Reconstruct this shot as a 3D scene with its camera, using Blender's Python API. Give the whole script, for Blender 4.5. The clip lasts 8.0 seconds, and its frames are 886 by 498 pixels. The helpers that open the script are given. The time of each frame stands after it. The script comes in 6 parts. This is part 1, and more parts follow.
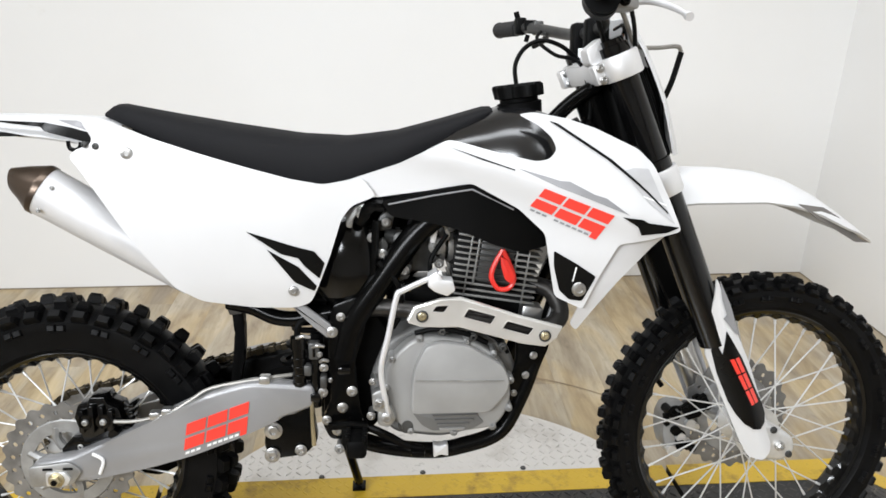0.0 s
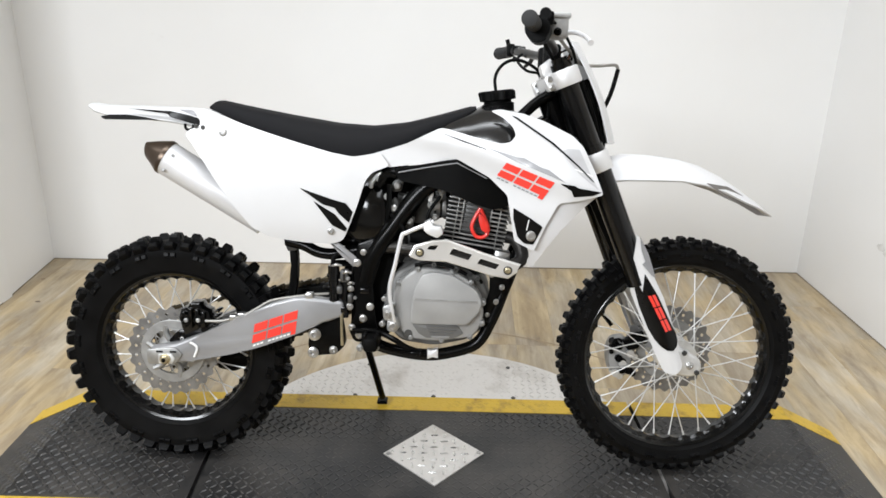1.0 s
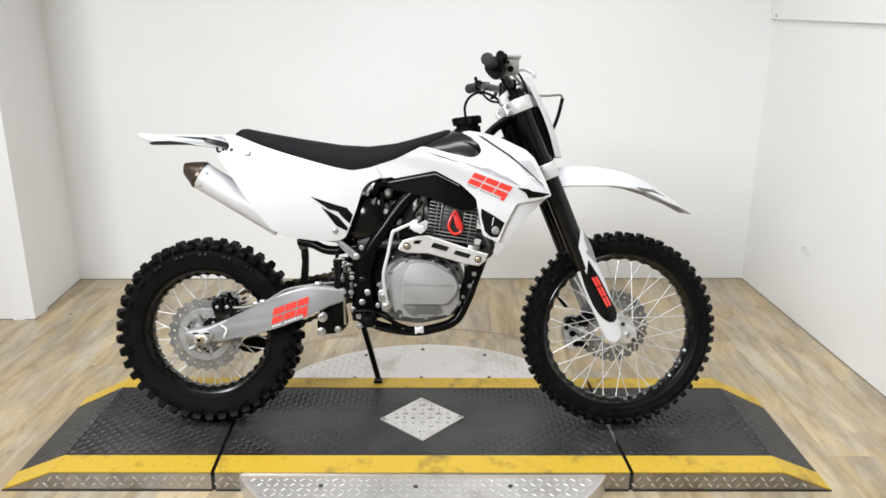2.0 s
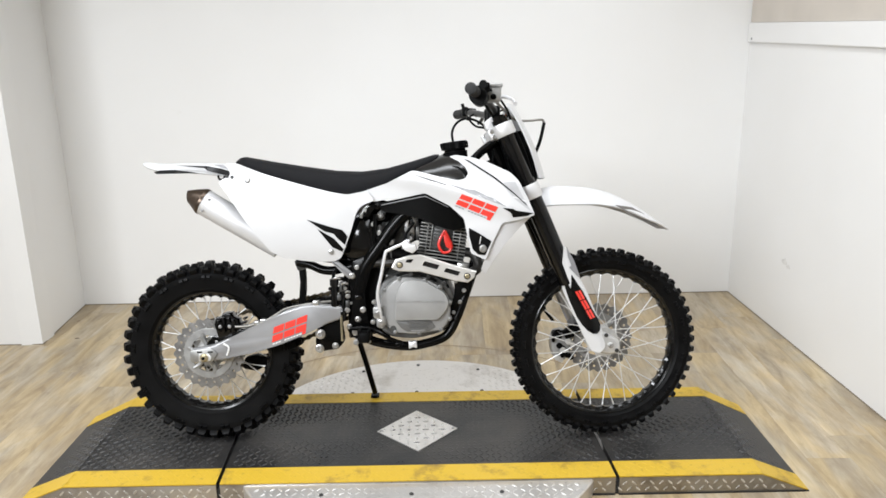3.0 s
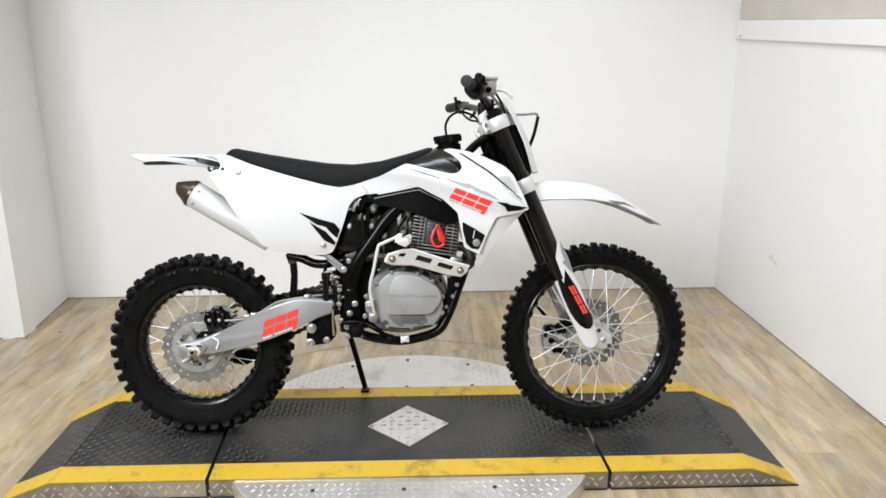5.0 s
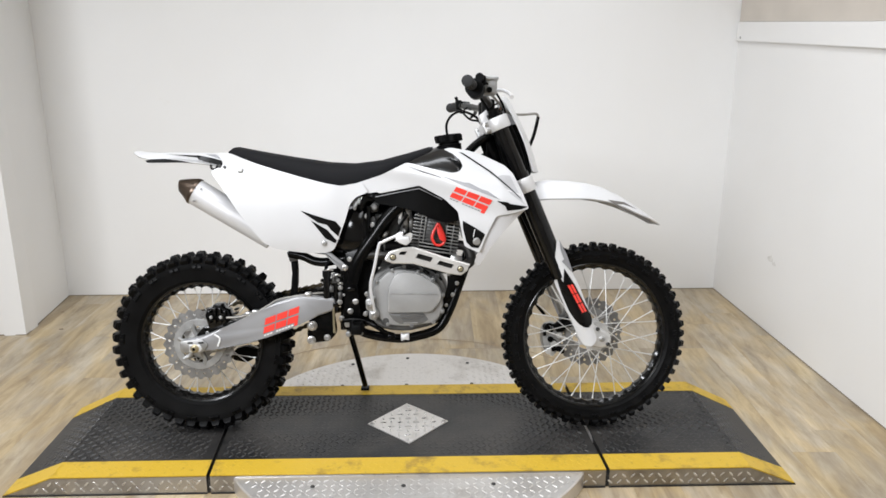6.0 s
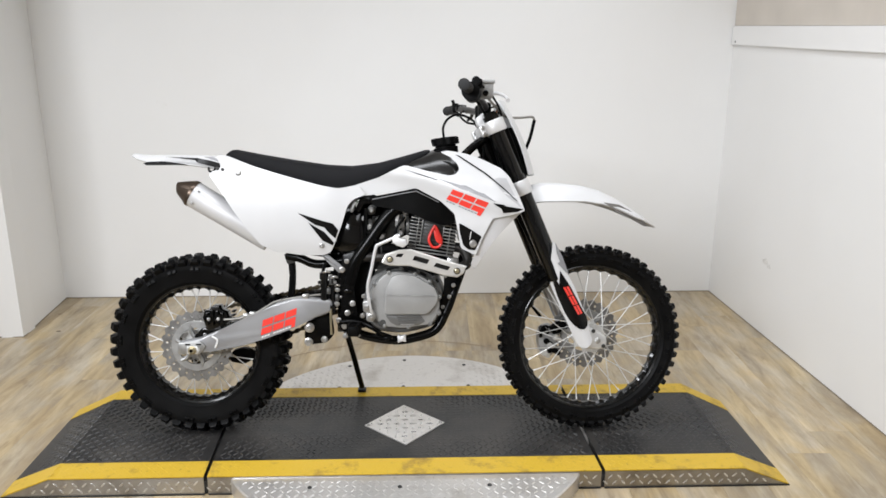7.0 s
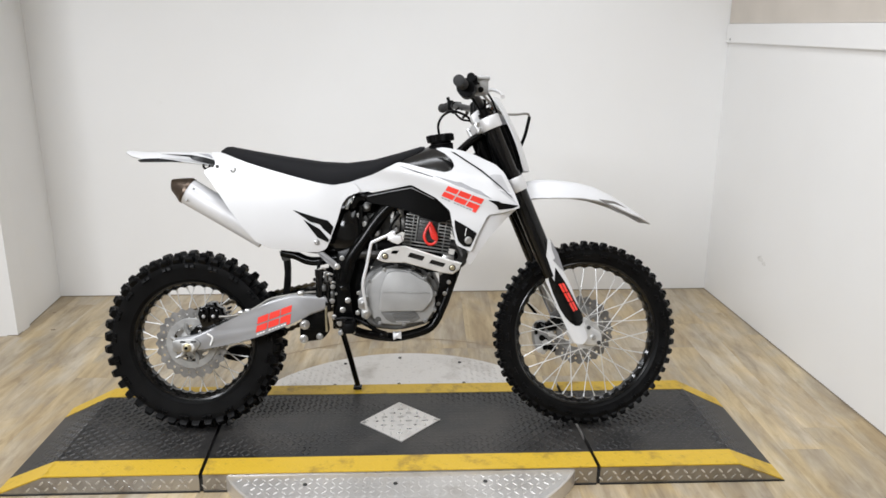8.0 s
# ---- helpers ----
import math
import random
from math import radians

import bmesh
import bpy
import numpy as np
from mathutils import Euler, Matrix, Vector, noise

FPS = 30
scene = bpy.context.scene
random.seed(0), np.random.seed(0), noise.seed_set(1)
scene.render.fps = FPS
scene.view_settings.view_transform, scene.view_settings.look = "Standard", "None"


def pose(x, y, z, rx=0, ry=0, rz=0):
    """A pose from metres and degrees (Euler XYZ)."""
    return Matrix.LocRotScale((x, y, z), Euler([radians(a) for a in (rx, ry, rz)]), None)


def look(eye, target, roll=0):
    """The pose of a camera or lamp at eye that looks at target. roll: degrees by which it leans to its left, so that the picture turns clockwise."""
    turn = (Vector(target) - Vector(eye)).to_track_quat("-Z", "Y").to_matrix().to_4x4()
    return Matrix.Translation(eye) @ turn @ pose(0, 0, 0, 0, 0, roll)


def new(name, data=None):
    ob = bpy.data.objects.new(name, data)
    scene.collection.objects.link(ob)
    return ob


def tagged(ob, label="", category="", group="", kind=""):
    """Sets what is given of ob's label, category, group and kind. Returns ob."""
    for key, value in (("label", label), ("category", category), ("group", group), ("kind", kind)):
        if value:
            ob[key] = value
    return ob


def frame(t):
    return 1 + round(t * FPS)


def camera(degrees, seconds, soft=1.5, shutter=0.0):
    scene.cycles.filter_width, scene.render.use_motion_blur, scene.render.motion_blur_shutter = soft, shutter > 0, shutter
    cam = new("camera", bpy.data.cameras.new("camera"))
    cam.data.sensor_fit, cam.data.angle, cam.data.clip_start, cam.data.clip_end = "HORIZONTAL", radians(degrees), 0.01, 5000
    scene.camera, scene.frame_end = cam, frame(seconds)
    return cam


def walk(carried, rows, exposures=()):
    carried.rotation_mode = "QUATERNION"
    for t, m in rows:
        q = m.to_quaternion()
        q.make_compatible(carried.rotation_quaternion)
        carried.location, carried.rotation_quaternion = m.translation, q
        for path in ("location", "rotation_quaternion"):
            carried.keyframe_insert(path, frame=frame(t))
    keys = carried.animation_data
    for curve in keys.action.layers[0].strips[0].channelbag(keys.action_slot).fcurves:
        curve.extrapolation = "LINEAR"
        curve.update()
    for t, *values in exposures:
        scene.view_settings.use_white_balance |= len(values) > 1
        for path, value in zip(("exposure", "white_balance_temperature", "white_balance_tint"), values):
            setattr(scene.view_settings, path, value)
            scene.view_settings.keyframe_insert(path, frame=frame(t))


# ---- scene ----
cam = camera(60.5, 8.0, 1.6)
PATH = [
    (0, (-0.075, -1.291, 1.316), (0.061, 0.557, 0.564), 1.3),
    (0.2, (-0.076, -1.449, 1.318), (0.012, 0.395, 0.547), 1.4),
    (0.3, (-0.056, -1.516, 1.33), (-0.029, 0.346, 0.599), 0.8),
    (0.5, (-0.036, -1.619, 1.35), (-0.003, 0.264, 0.677), 2.6),
    (0.7, (0.025, -1.728, 1.356), (-0.001, 0.147, 0.66), 1.5),
    (0.8, (0.054, -1.773, 1.356), (0.009, 0.094, 0.641), 1.1),
    (1, (0.097, -1.866, 1.364), (0.034, 0.01, 0.673), 1.1),
    (1.2, (0.123, -1.977, 1.377), (0.091, -0.085, 0.728), 0.9),
    (1.3, (0.122, -2.027, 1.37), (0.107, -0.135, 0.724), 0.5),
    (1.5, (0.094, -2.143, 1.385), (0.093, -0.236, 0.784), 0.2),
    (1.7, (0.106, -2.238, 1.385), (0.075, -0.327, 0.797), 0.5),
    (2.8, (0.174, -2.483, 1.396), (0.147, -0.568, 0.822), -0.6),
    (3, (0.162, -2.477, 1.412), (0.13, -0.55, 0.879), -0.9),
    (3.5, (0.129, -2.468, 1.406), (0.148, -0.547, 0.852), -0.5),
    (4, (0.127, -2.463, 1.403), (0.16, -0.544, 0.839), -0.1),
    (4.5, (0.124, -2.458, 1.403), (0.145, -0.534, 0.855), -0.3),
    (6, (0.122, -2.481, 1.401), (0.139, -0.556, 0.858), 0.1),
    (6.5, (0.119, -2.488, 1.402), (0.149, -0.563, 0.86), 0.3),
    (7, (0.123, -2.496, 1.402), (0.148, -0.569, 0.867), 0.2),
    (7.5, (0.129, -2.499, 1.398), (0.164, -0.574, 0.86), 0.1),
    (8, (0.126, -2.498, 1.393), (0.161, -0.572, 0.857), 0.2),
]
walk(cam, [(t, look(eye, target, roll)) for t, eye, target, roll in PATH], exposures=((0, -0.15, 6500, 11), (1.7, -0.16, 6500, 11), (3, -0.14, 6500, 11), (4.7, -0.14, 6500, 11), (5.9, -0.28, 6500, 12.2), (8, -0.34, 6500, 12.2)))

import mathutils.geometry

# ---- world, lamps, exposure ----
world = bpy.data.worlds.new("room_air")
world.use_nodes = True
world.node_tree.nodes["Background"].inputs["Color"].default_value = (1.0, 1.0, 1.0, 1)
world.node_tree.nodes["Background"].inputs["Strength"].default_value = 0.12
scene.world = world

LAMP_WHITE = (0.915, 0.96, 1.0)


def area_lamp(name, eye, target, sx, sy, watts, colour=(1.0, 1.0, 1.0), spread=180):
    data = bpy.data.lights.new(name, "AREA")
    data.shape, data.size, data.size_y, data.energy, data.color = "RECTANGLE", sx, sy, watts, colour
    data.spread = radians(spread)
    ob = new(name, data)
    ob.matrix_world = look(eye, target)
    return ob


# two unseen rows of overhead panels along the room, added for overall light
area_lamp("unseen_lamp", (-1.1, -0.55, 2.8), (-1.05, -0.55, 0.0), 0.5, 3.2, 38, LAMP_WHITE, 145)
area_lamp("unseen_lamp", (0.8, -0.55, 2.8), (0.8, -0.55, 0.0), 0.5, 3.2, 30, LAMP_WHITE, 145)
# added fill from behind the camera, aimed at the lower back wall
area_lamp("unseen_lamp", (-2.1, -3.3, 2.7), (0.55, 1.2, 0.05), 2.4, 0.9, 68, LAMP_WHITE, 88)

# ---- materials ----


def material(name):
    m = bpy.data.materials.new(name)
    m.use_nodes = True
    n = m.node_tree.nodes
    return m, n, m.node_tree.links, n["Principled BSDF"]


def noise_node(n, l, scale, detail=4, stretch=None, rough=0.55, coords="Object"):
    tc = n.new("ShaderNodeTexCoord")
    mp = n.new("ShaderNodeMapping")
    l.new(tc.outputs[coords], mp.inputs["Vector"])
    if stretch:
        mp.inputs["Scale"].default_value = stretch
    t = n.new("ShaderNodeTexNoise")
    t.inputs["Scale"].default_value, t.inputs["Detail"].default_value, t.inputs["Roughness"].default_value = scale, detail, rough
    l.new(mp.outputs["Vector"], t.inputs["Vector"])
    return t


def ramp_node(n, l, source, stops):
    r = n.new("ShaderNodeValToRGB")
    e = r.color_ramp.elements
    e[0].position, e[0].color = stops[0][0], (*stops[0][1], 1)
    e[1].position, e[1].color = stops[-1][0], (*stops[-1][1], 1)
    for p, c in stops[1:-1]:
        k = e.new(p)
        k.color = (*c, 1)
    l.new(source, r.inputs["Fac"])
    return r


def mix_node(n, l, a, b, fac, mode="MIX"):
    x = n.new("ShaderNodeMix")
    x.data_type, x.blend_type = "RGBA", mode
    for sock, v in ((x.inputs[0], fac), (x.inputs[6], a), (x.inputs[7], b)):
        if isinstance(v, (int, float)):
            sock.default_value = v
        elif isinstance(v, tuple):
            sock.default_value = (*v, 1)
        else:
            l.new(v, sock)
    return x.outputs[2]


def bump_node(n, l, p, height, strength, distance=0.002):
    b = n.new("ShaderNodeBump")
    b.inputs["Strength"].default_value, b.inputs["Distance"].default_value = strength, distance
    l.new(height, b.inputs["Height"])
    l.new(b.outputs["Normal"], p.inputs["Normal"])


def plain(name, colour, rough=0.5, metal=0.0, coat=0.0, vary=0.12, scale=14, fine=180, bump=0.05, rvary=0.12, spec=0.5):
    """A surface with a faint blotchy tint, uneven gloss and a fine grain."""
    m, n, l, p = material(name)
    big = noise_node(n, l, scale, 3)
    dark = tuple(c * (1 - vary) for c in colour)
    light = tuple(min(1, c * (1 + vary)) for c in colour)
    r = ramp_node(n, l, big.outputs["Fac"], [(0.3, dark), (0.7, light)])
    l.new(r.outputs["Color"], p.inputs["Base Color"])
    rr = n.new("ShaderNodeMapRange")
    rr.inputs["To Min"].default_value, rr.inputs["To Max"].default_value = max(0.03, rough - rvary), min(1, rough + rvary)
    small = noise_node(n, l, fine, 2)
    l.new(big.outputs["Fac"], rr.inputs["Value"])
    l.new(rr.outputs["Result"], p.inputs["Roughness"])
    p.inputs["Metallic"].default_value = metal
    p.inputs["Coat Weight"].default_value = coat
    p.inputs["Specular IOR Level"].default_value = spec
    p.inputs["Coat Roughness"].default_value = 0.08
    if bump:
        bump_node(n, l, p, small.outputs["Fac"], bump, 0.001)
    return m


WHITE_PLASTIC = plain("white_plastic", (0.61, 0.61, 0.615), 0.34, 0, 0.1, 0.02, 6, 300, 0.02, rvary=0.03)
DUCT_PLASTIC = plain("translucent_white_plastic", (0.62, 0.62, 0.63), 0.4, 0, 0, 0.03, 8, 200, 0.03)
BLACK_PLASTIC = plain("black_plastic", (0.002, 0.002, 0.002), 0.12, 0, 0.0, 0.2, 10, 260, 0.02, spec=0.36, rvary=0.04)
MATT_BLACK = plain("matt_black_plastic", (0.0022, 0.0022, 0.0022), 0.5, 0, 0, 0.2, 10, 260, 0.12, spec=0.07)
BLACK_PAINT = plain("black_frame_paint", (0.0018, 0.0018, 0.0018), 0.2, 0, 0.0, 0.2, 12, 220, 0.05, spec=0.13)
BLACK_RIM = plain("black_anodised_rim", (0.0022, 0.0022, 0.0022), 0.17, 0, 0.0, 0.2, 12, 220, 0.03, spec=0.4, rvary=0.05)
FORK_BLACK = plain("fork_tube_black", (0.0022, 0.0022, 0.0024), 0.16, 0, 0.0, 0.2, 8, 200, 0.02, spec=0.36)
RUBBER = plain("tyre_rubber", (0.0028, 0.0028, 0.0030), 0.45, 0, 0, 0.45, 18, 240, 0.3, spec=0.10)
GRIP_RUBBER = plain("grip_rubber", (0.011, 0.011, 0.0115), 0.7, 0, 0, 0.2, 18, 300, 0.3)
SEAT_VINYL = plain("seat_vinyl", (0.009, 0.009, 0.010), 0.75, 0, 0, 0.12, 7, 420, 0.35, spec=0.15)
ALU = plain("bright_aluminium", (0.54, 0.54, 0.535), 0.33, 0.95, 0, 0.05, 20, 260, 0.06, rvary=0.06)
DARK_ALU = plain("dull_dark_aluminium", (0.075, 0.075, 0.073), 0.45, 0.6, 0, 0.3, 30, 320, 0.25)
CAST_ALU = plain("cast_aluminium", (0.36, 0.36, 0.355), 0.45, 0.8, 0, 0.22, 30, 320, 0.25)
SWING_ALU = plain("silver_swingarm_paint", (0.28, 0.28, 0.286), 0.40, 0.4, 0.2, 0.06, 9, 300, 0.05)
ENGINE_GREY = plain("grey_engine_paint", (0.29, 0.288, 0.282), 0.45, 0.2, 0, 0.08, 14, 340, 0.12)
FIN_GREY = plain("cast_fin_metal", (0.25, 0.25, 0.24), 0.45, 0.5, 0, 0.2, 30, 260, 0.2)
MUFFLER_ALU = plain("brushed_muffler_metal", (0.63, 0.63, 0.64), 0.42, 0.2, 0, 0.06, 9, 300, 0.08)
BRONZE = plain("dark_bronze_end_cap", (0.100, 0.075, 0.058), 0.34, 0.85, 0, 0.15, 16, 200, 0.05)
SHIELD = plain("heat_shield_metal", (0.66, 0.645, 0.62), 0.34, 0.6, 0, 0.06, 14, 240, 0.05)
DISC_STEEL = plain("brake_disc_steel", (0.235, 0.232, 0.228), 0.40, 0.7, 0, 0.2, 30, 200, 0.03)
STEEL = plain("zinc_steel", (0.45, 0.445, 0.437), 0.36, 0.97, 0, 0.12, 40, 200, 0.03)
BRASS = plain("yellow_zinc", (0.50, 0.44, 0.30), 0.35, 0.9, 0, 0.15, 40, 200, 0.03)
CHAIN_METAL = plain("oiled_chain", (0.060, 0.048, 0.030), 0.42, 0.8, 0, 0.3, 60, 200, 0.1)
RED_DECAL = plain("red_decal", (0.80, 0.045, 0.03), 0.35, 0, 0.2, 0.04, 20, 200, 0)
BLACK_DECAL = plain("black_decal", (0.003, 0.003, 0.003), 0.3, 0, 0.0, 0.1, 20, 200, 0, spec=0.16)
GREY_DECAL = plain("grey_decal", (0.24, 0.24, 0.25), 0.35, 0, 0.2, 0.06, 20, 200, 0)
WHITE_DECAL = plain("white_decal", (0.8, 0.8, 0.8), 0.35, 0, 0.2, 0.03, 20, 200, 0)
RED_TAG = plain("red_plastic_tag", (0.75, 0.03, 0.02), 0.4, 0, 0.1, 0.08, 30, 200, 0.03)
HOSE_GREY = plain("grey_hose", (0.24, 0.23, 0.21), 0.40, 0.4, 0, 0.15, 40, 200, 0.03)

HUB_ALU = plain("pale_cast_hub", (0.64, 0.64, 0.635), 0.42, 0.65, 0, 0.12, 40, 300, 0.15)
SPOKE_STEEL = plain("bright_spoke_steel", (0.68, 0.68, 0.675), 0.38, 0.40, 0, 0.05, 40, 200, 0)
PALE_GREY = plain("pale_grey_decal", (0.46, 0.46, 0.47), 0.35, 0, 0.2, 0.06, 20, 200, 0)
CLAMP_ALU = plain("satin_clamp_aluminium", (0.74, 0.74, 0.745), 0.50, 0.6, 0, 0.03, 12, 300, 0.04, rvary=0.04)
FOLD_SHADE = plain("fold_shade_grey", (0.16, 0.15, 0.14), 0.5, 0, 0, 0.15, 20, 200, 0.05)
CARRIER_ALU = plain("dull_disc_carrier", (0.33, 0.33, 0.325), 0.45, 0.6, 0, 0.12, 40, 300, 0.15)
BAR_GREY = plain("grey_steel_bar", (0.075, 0.075, 0.074), 0.35, 0.6, 0, 0.1, 20, 200, 0.03)
LEVER_ALU = plain("bright_lever_aluminium", (0.72, 0.72, 0.73), 0.40, 0.5, 0, 0.05, 20, 200, 0.03)
CALIPER_GREY = plain("cast_caliper_alloy", (0.30, 0.30, 0.295), 0.42, 0.35, 0, 0.15, 26, 300, 0.15)
ENGINE_DARK = plain("dark_grey_engine_paint", (0.135, 0.134, 0.130), 0.5, 0.2, 0, 0.12, 14, 340, 0.12)
RING_BROWN = plain("brown_floor_ring", (0.27, 0.20, 0.125), 0.6, 0, 0, 0.3, 9, 120, 0.1)
TANK_BLACK = plain("satin_black_tank", (0.007, 0.007, 0.0075), 0.20, 0, 0.0, 0.15, 8, 240, 0.03, spec=0.75, rvary=0.05)
HEADER_STEEL = plain("dull_header_steel", (0.034, 0.032, 0.030), 0.4, 0.7, 0, 0.2, 20, 200, 0.05)
LOOM_BROWN = plain("brown_wire", (0.30, 0.12, 0.05), 0.5, 0, 0, 0.1, 20, 200, 0)


def wall_paint():
    m, n, l, p = material("white_wall_paint")
    big = noise_node(n, l, 1.1, 3)
    smudge = noise_node(n, l, 5.0, 6, None, 0.7)
    a = ramp_node(n, l, big.outputs["Fac"], [(0.3, (0.835, 0.83, 0.82)), (0.7, (0.865, 0.865, 0.86))])
    b = ramp_node(n, l, smudge.outputs["Fac"], [(0.70, (1, 1, 1)), (0.85, (0.93, 0.92, 0.90))])
    l.new(mix_node(n, l, a.outputs["Color"], b.outputs["Color"], 1.0, "MULTIPLY"), p.inputs["Base Color"])
    p.inputs["Roughness"].default_value = 0.6
    fine = noise_node(n, l, 160, 3)
    bump_node(n, l, p, fine.outputs["Fac"], 0.12, 0.001)
    return m


def plank_wood():
    m, n, l, p = material("oak_plank_vinyl")
    info = n.new("ShaderNodeObjectInfo")
    tc = n.new("ShaderNodeTexCoord")
    off = n.new("ShaderNodeVectorMath")
    off.operation = "MULTIPLY_ADD"
    comb = n.new("ShaderNodeCombineXYZ")
    for k in range(3):
        l.new(info.outputs["Random"], comb.inputs[k])
    l.new(comb.outputs[0], off.inputs[0])
    off.inputs[1].default_value = (37, 53, 11)
    l.new(tc.outputs["Object"], off.inputs[2])

    place = n.new("ShaderNodeNewGeometry").outputs["Position"]

    def grain(scale, stretch, detail, rough, source=None):
        mp = n.new("ShaderNodeMapping")
        mp.inputs["Scale"].default_value = stretch
        l.new(source or off.outputs[0], mp.inputs["Vector"])
        t = n.new("ShaderNodeTexNoise")
        t.inputs["Scale"].default_value, t.inputs["Detail"].default_value, t.inputs["Roughness"].default_value = scale, detail, rough
        t.inputs["Distortion"].default_value = 0.6
        l.new(mp.outputs[0], t.inputs["Vector"])
        return t.outputs["Fac"]
    wide = grain(4.5, (2.8, 0.52, 1), 5, 0.60)
    fine = grain(30, (2.4, 0.22, 1), 5, 0.65)
    a = ramp_node(n, l, wide, [(0.26, (0.270, 0.208, 0.138)), (0.46, (0.425, 0.345, 0.240)), (0.58, (0.505, 0.422, 0.305)), (0.76, (0.630, 0.550, 0.425))])
    b = ramp_node(n, l, fine, [(0.3, (0.86, 0.84, 0.80)), (0.62, (1.0, 1.0, 1.0))])
    tone = ramp_node(n, l, info.outputs["Random"], [(0.0, (0.90, 0.89, 0.88)), (0.5, (1.0, 1.0, 0.97)), (1.0, (1.06, 1.06, 1.06))])
    c = mix_node(n, l, a.outputs["Color"], b.outputs["Color"], 1.0, "MULTIPLY")
    patch = ramp_node(n, l, grain(6, (1.3, 0.50, 1), 3, 0.5), [(0.40, (0.94, 0.97, 1.03)), (0.62, (1.06, 1.0, 0.84))])
    c = mix_node(n, l, c, patch.outputs["Color"], 1.0, "MULTIPLY")
    smoky = ramp_node(n, l, grain(16, (1.5, 0.5, 1), 4, 0.6, place), [(0.30, (0.80, 0.78, 0.77)), (0.46, (1.0, 1.0, 1.0))])
    c = mix_node(n, l, c, smoky.outputs["Color"], 1.0, "MULTIPLY")
    dust = ramp_node(n, l, grain(2.1, (1.6, 0.6, 1), 5, 0.6, place), [(0.35, (0.90, 0.90, 0.90)), (0.65, (1.04, 1.04, 1.04))])
    c = mix_node(n, l, c, dust.outputs["Color"], 1.0, "MULTIPLY")
    l.new(mix_node(n, l, c, tone.outputs["Color"], 1.0, "MULTIPLY"), p.inputs["Base Color"])
    p.inputs["Roughness"].default_value = 0.42
    bump_node(n, l, p, fine, 0.12, 0.001)
    return m


def worn(name, colour, dirt, rough, metal, cover, scale=9, spots=60, bump=0.15):
    """Paint or metal with dirt and scuffs at two scales."""
    m, n, l, p = material(name)
    big = noise_node(n, l, scale, 6, None, 0.65)
    spot = noise_node(n, l, spots, 4, None, 0.7)
    f = ramp_node(n, l, big.outputs["Fac"], [(cover, (0, 0, 0)), (cover + 0.22, (1, 1, 1))])
    g = ramp_node(n, l, spot.outputs["Fac"], [(0.60, (0, 0, 0)), (0.72, (1, 1, 1))])
    c = mix_node(n, l, colour, dirt, f.outputs["Color"])
    l.new(mix_node(n, l, c, tuple(x * 0.5 for x in dirt), mix_node(n, l, (0, 0, 0), g.outputs["Color"], 0.5)), p.inputs["Base Color"])
    rr = n.new("ShaderNodeMapRange")
    rr.inputs["To Min"].default_value, rr.inputs["To Max"].default_value = max(0.05, rough - 0.15), min(1, rough + 0.2)
    l.new(big.outputs["Fac"], rr.inputs["Value"])
    l.new(rr.outputs["Result"], p.inputs["Roughness"])
    p.inputs["Metallic"].default_value = metal
    bump_node(n, l, p, spot.outputs["Fac"], bump, 0.001)
    return m


WALL = wall_paint()
CEILING = plain("ceiling_paint", (0.78, 0.77, 0.75), 0.7, 0, 0, 0.03, 3, 120, 0.1)
PLANK = plank_wood()
SUBFLOOR = plain("dark_subfloor", (0.33, 0.27, 0.18), 0.8)
DECK_BLACK = worn("black_deck_paint", (0.0112, 0.0112, 0.0117), (0.043, 0.0395, 0.036), 0.42, 0.0, 0.44, 5, 60)
TREAD_BLACK = worn("worn_black_tread", (0.015, 0.015, 0.0155), (0.060, 0.055, 0.050), 0.30, 0.12, 0.48)
YELLOW = worn("yellow_safety_paint", (0.60, 0.39, 0.03), (0.20, 0.125, 0.035), 0.45, 0.0, 0.53, 12, 45)
DISC_ALU = worn("worn_tread_aluminium", (0.71, 0.69, 0.665), (0.50, 0.47, 0.435), 0.38, 0.75, 0.53, 6, 60)
SIDE_ALU = worn("polished_side_aluminium", (0.38, 0.365, 0.345), (0.20, 0.185, 0.165), 0.30, 1.0, 0.5, 7, 60)
TREAD_ALU = plain("polished_tread", (0.70, 0.69, 0.67), 0.28, 0.9, 0, 0.08, 30, 200, 0.05)
SCUFF = plain("floor_scuff", (0.16, 0.11, 0.065), 0.5, 0, 0, 0.3, 9, 120, 0.1)
BEIGE_TONE = plain("beige_tone", (0.60, 0.55, 0.49), 0.6, 0, 0, 0.06, 4, 140, 0.08)
WALL_MARK = plain("grey_wall_mark", (0.72, 0.715, 0.70), 0.6, 0, 0, 0.12, 30, 140, 0.05)
JOINT = plain("brown_joint", (0.22, 0.18, 0.13), 0.7)
SEAM = plain("dark_gap", (0.012, 0.012, 0.012), 0.7)

# ---- mesh helpers ----


def part(name, bm, mat, parent, label="", m=None, sharp=32, smooth=True):
    """Links a bmesh as one mesh object under a thing or a part."""
    if m is not None:
        bmesh.ops.transform(bm, matrix=m, verts=bm.verts)
    bmesh.ops.recalc_face_normals(bm, faces=bm.faces)
    me = bpy.data.meshes.new(name)
    bm.to_mesh(me)
    bm.free()
    me.materials.append(mat)
    if smooth:
        for p in me.polygons:
            p.use_smooth = True
        me.set_sharp_from_angle(angle=radians(sharp))
    ob = new(name, me)
    if parent:
        ob.parent = parent
    if label:
        tagged(ob, label)
    return ob


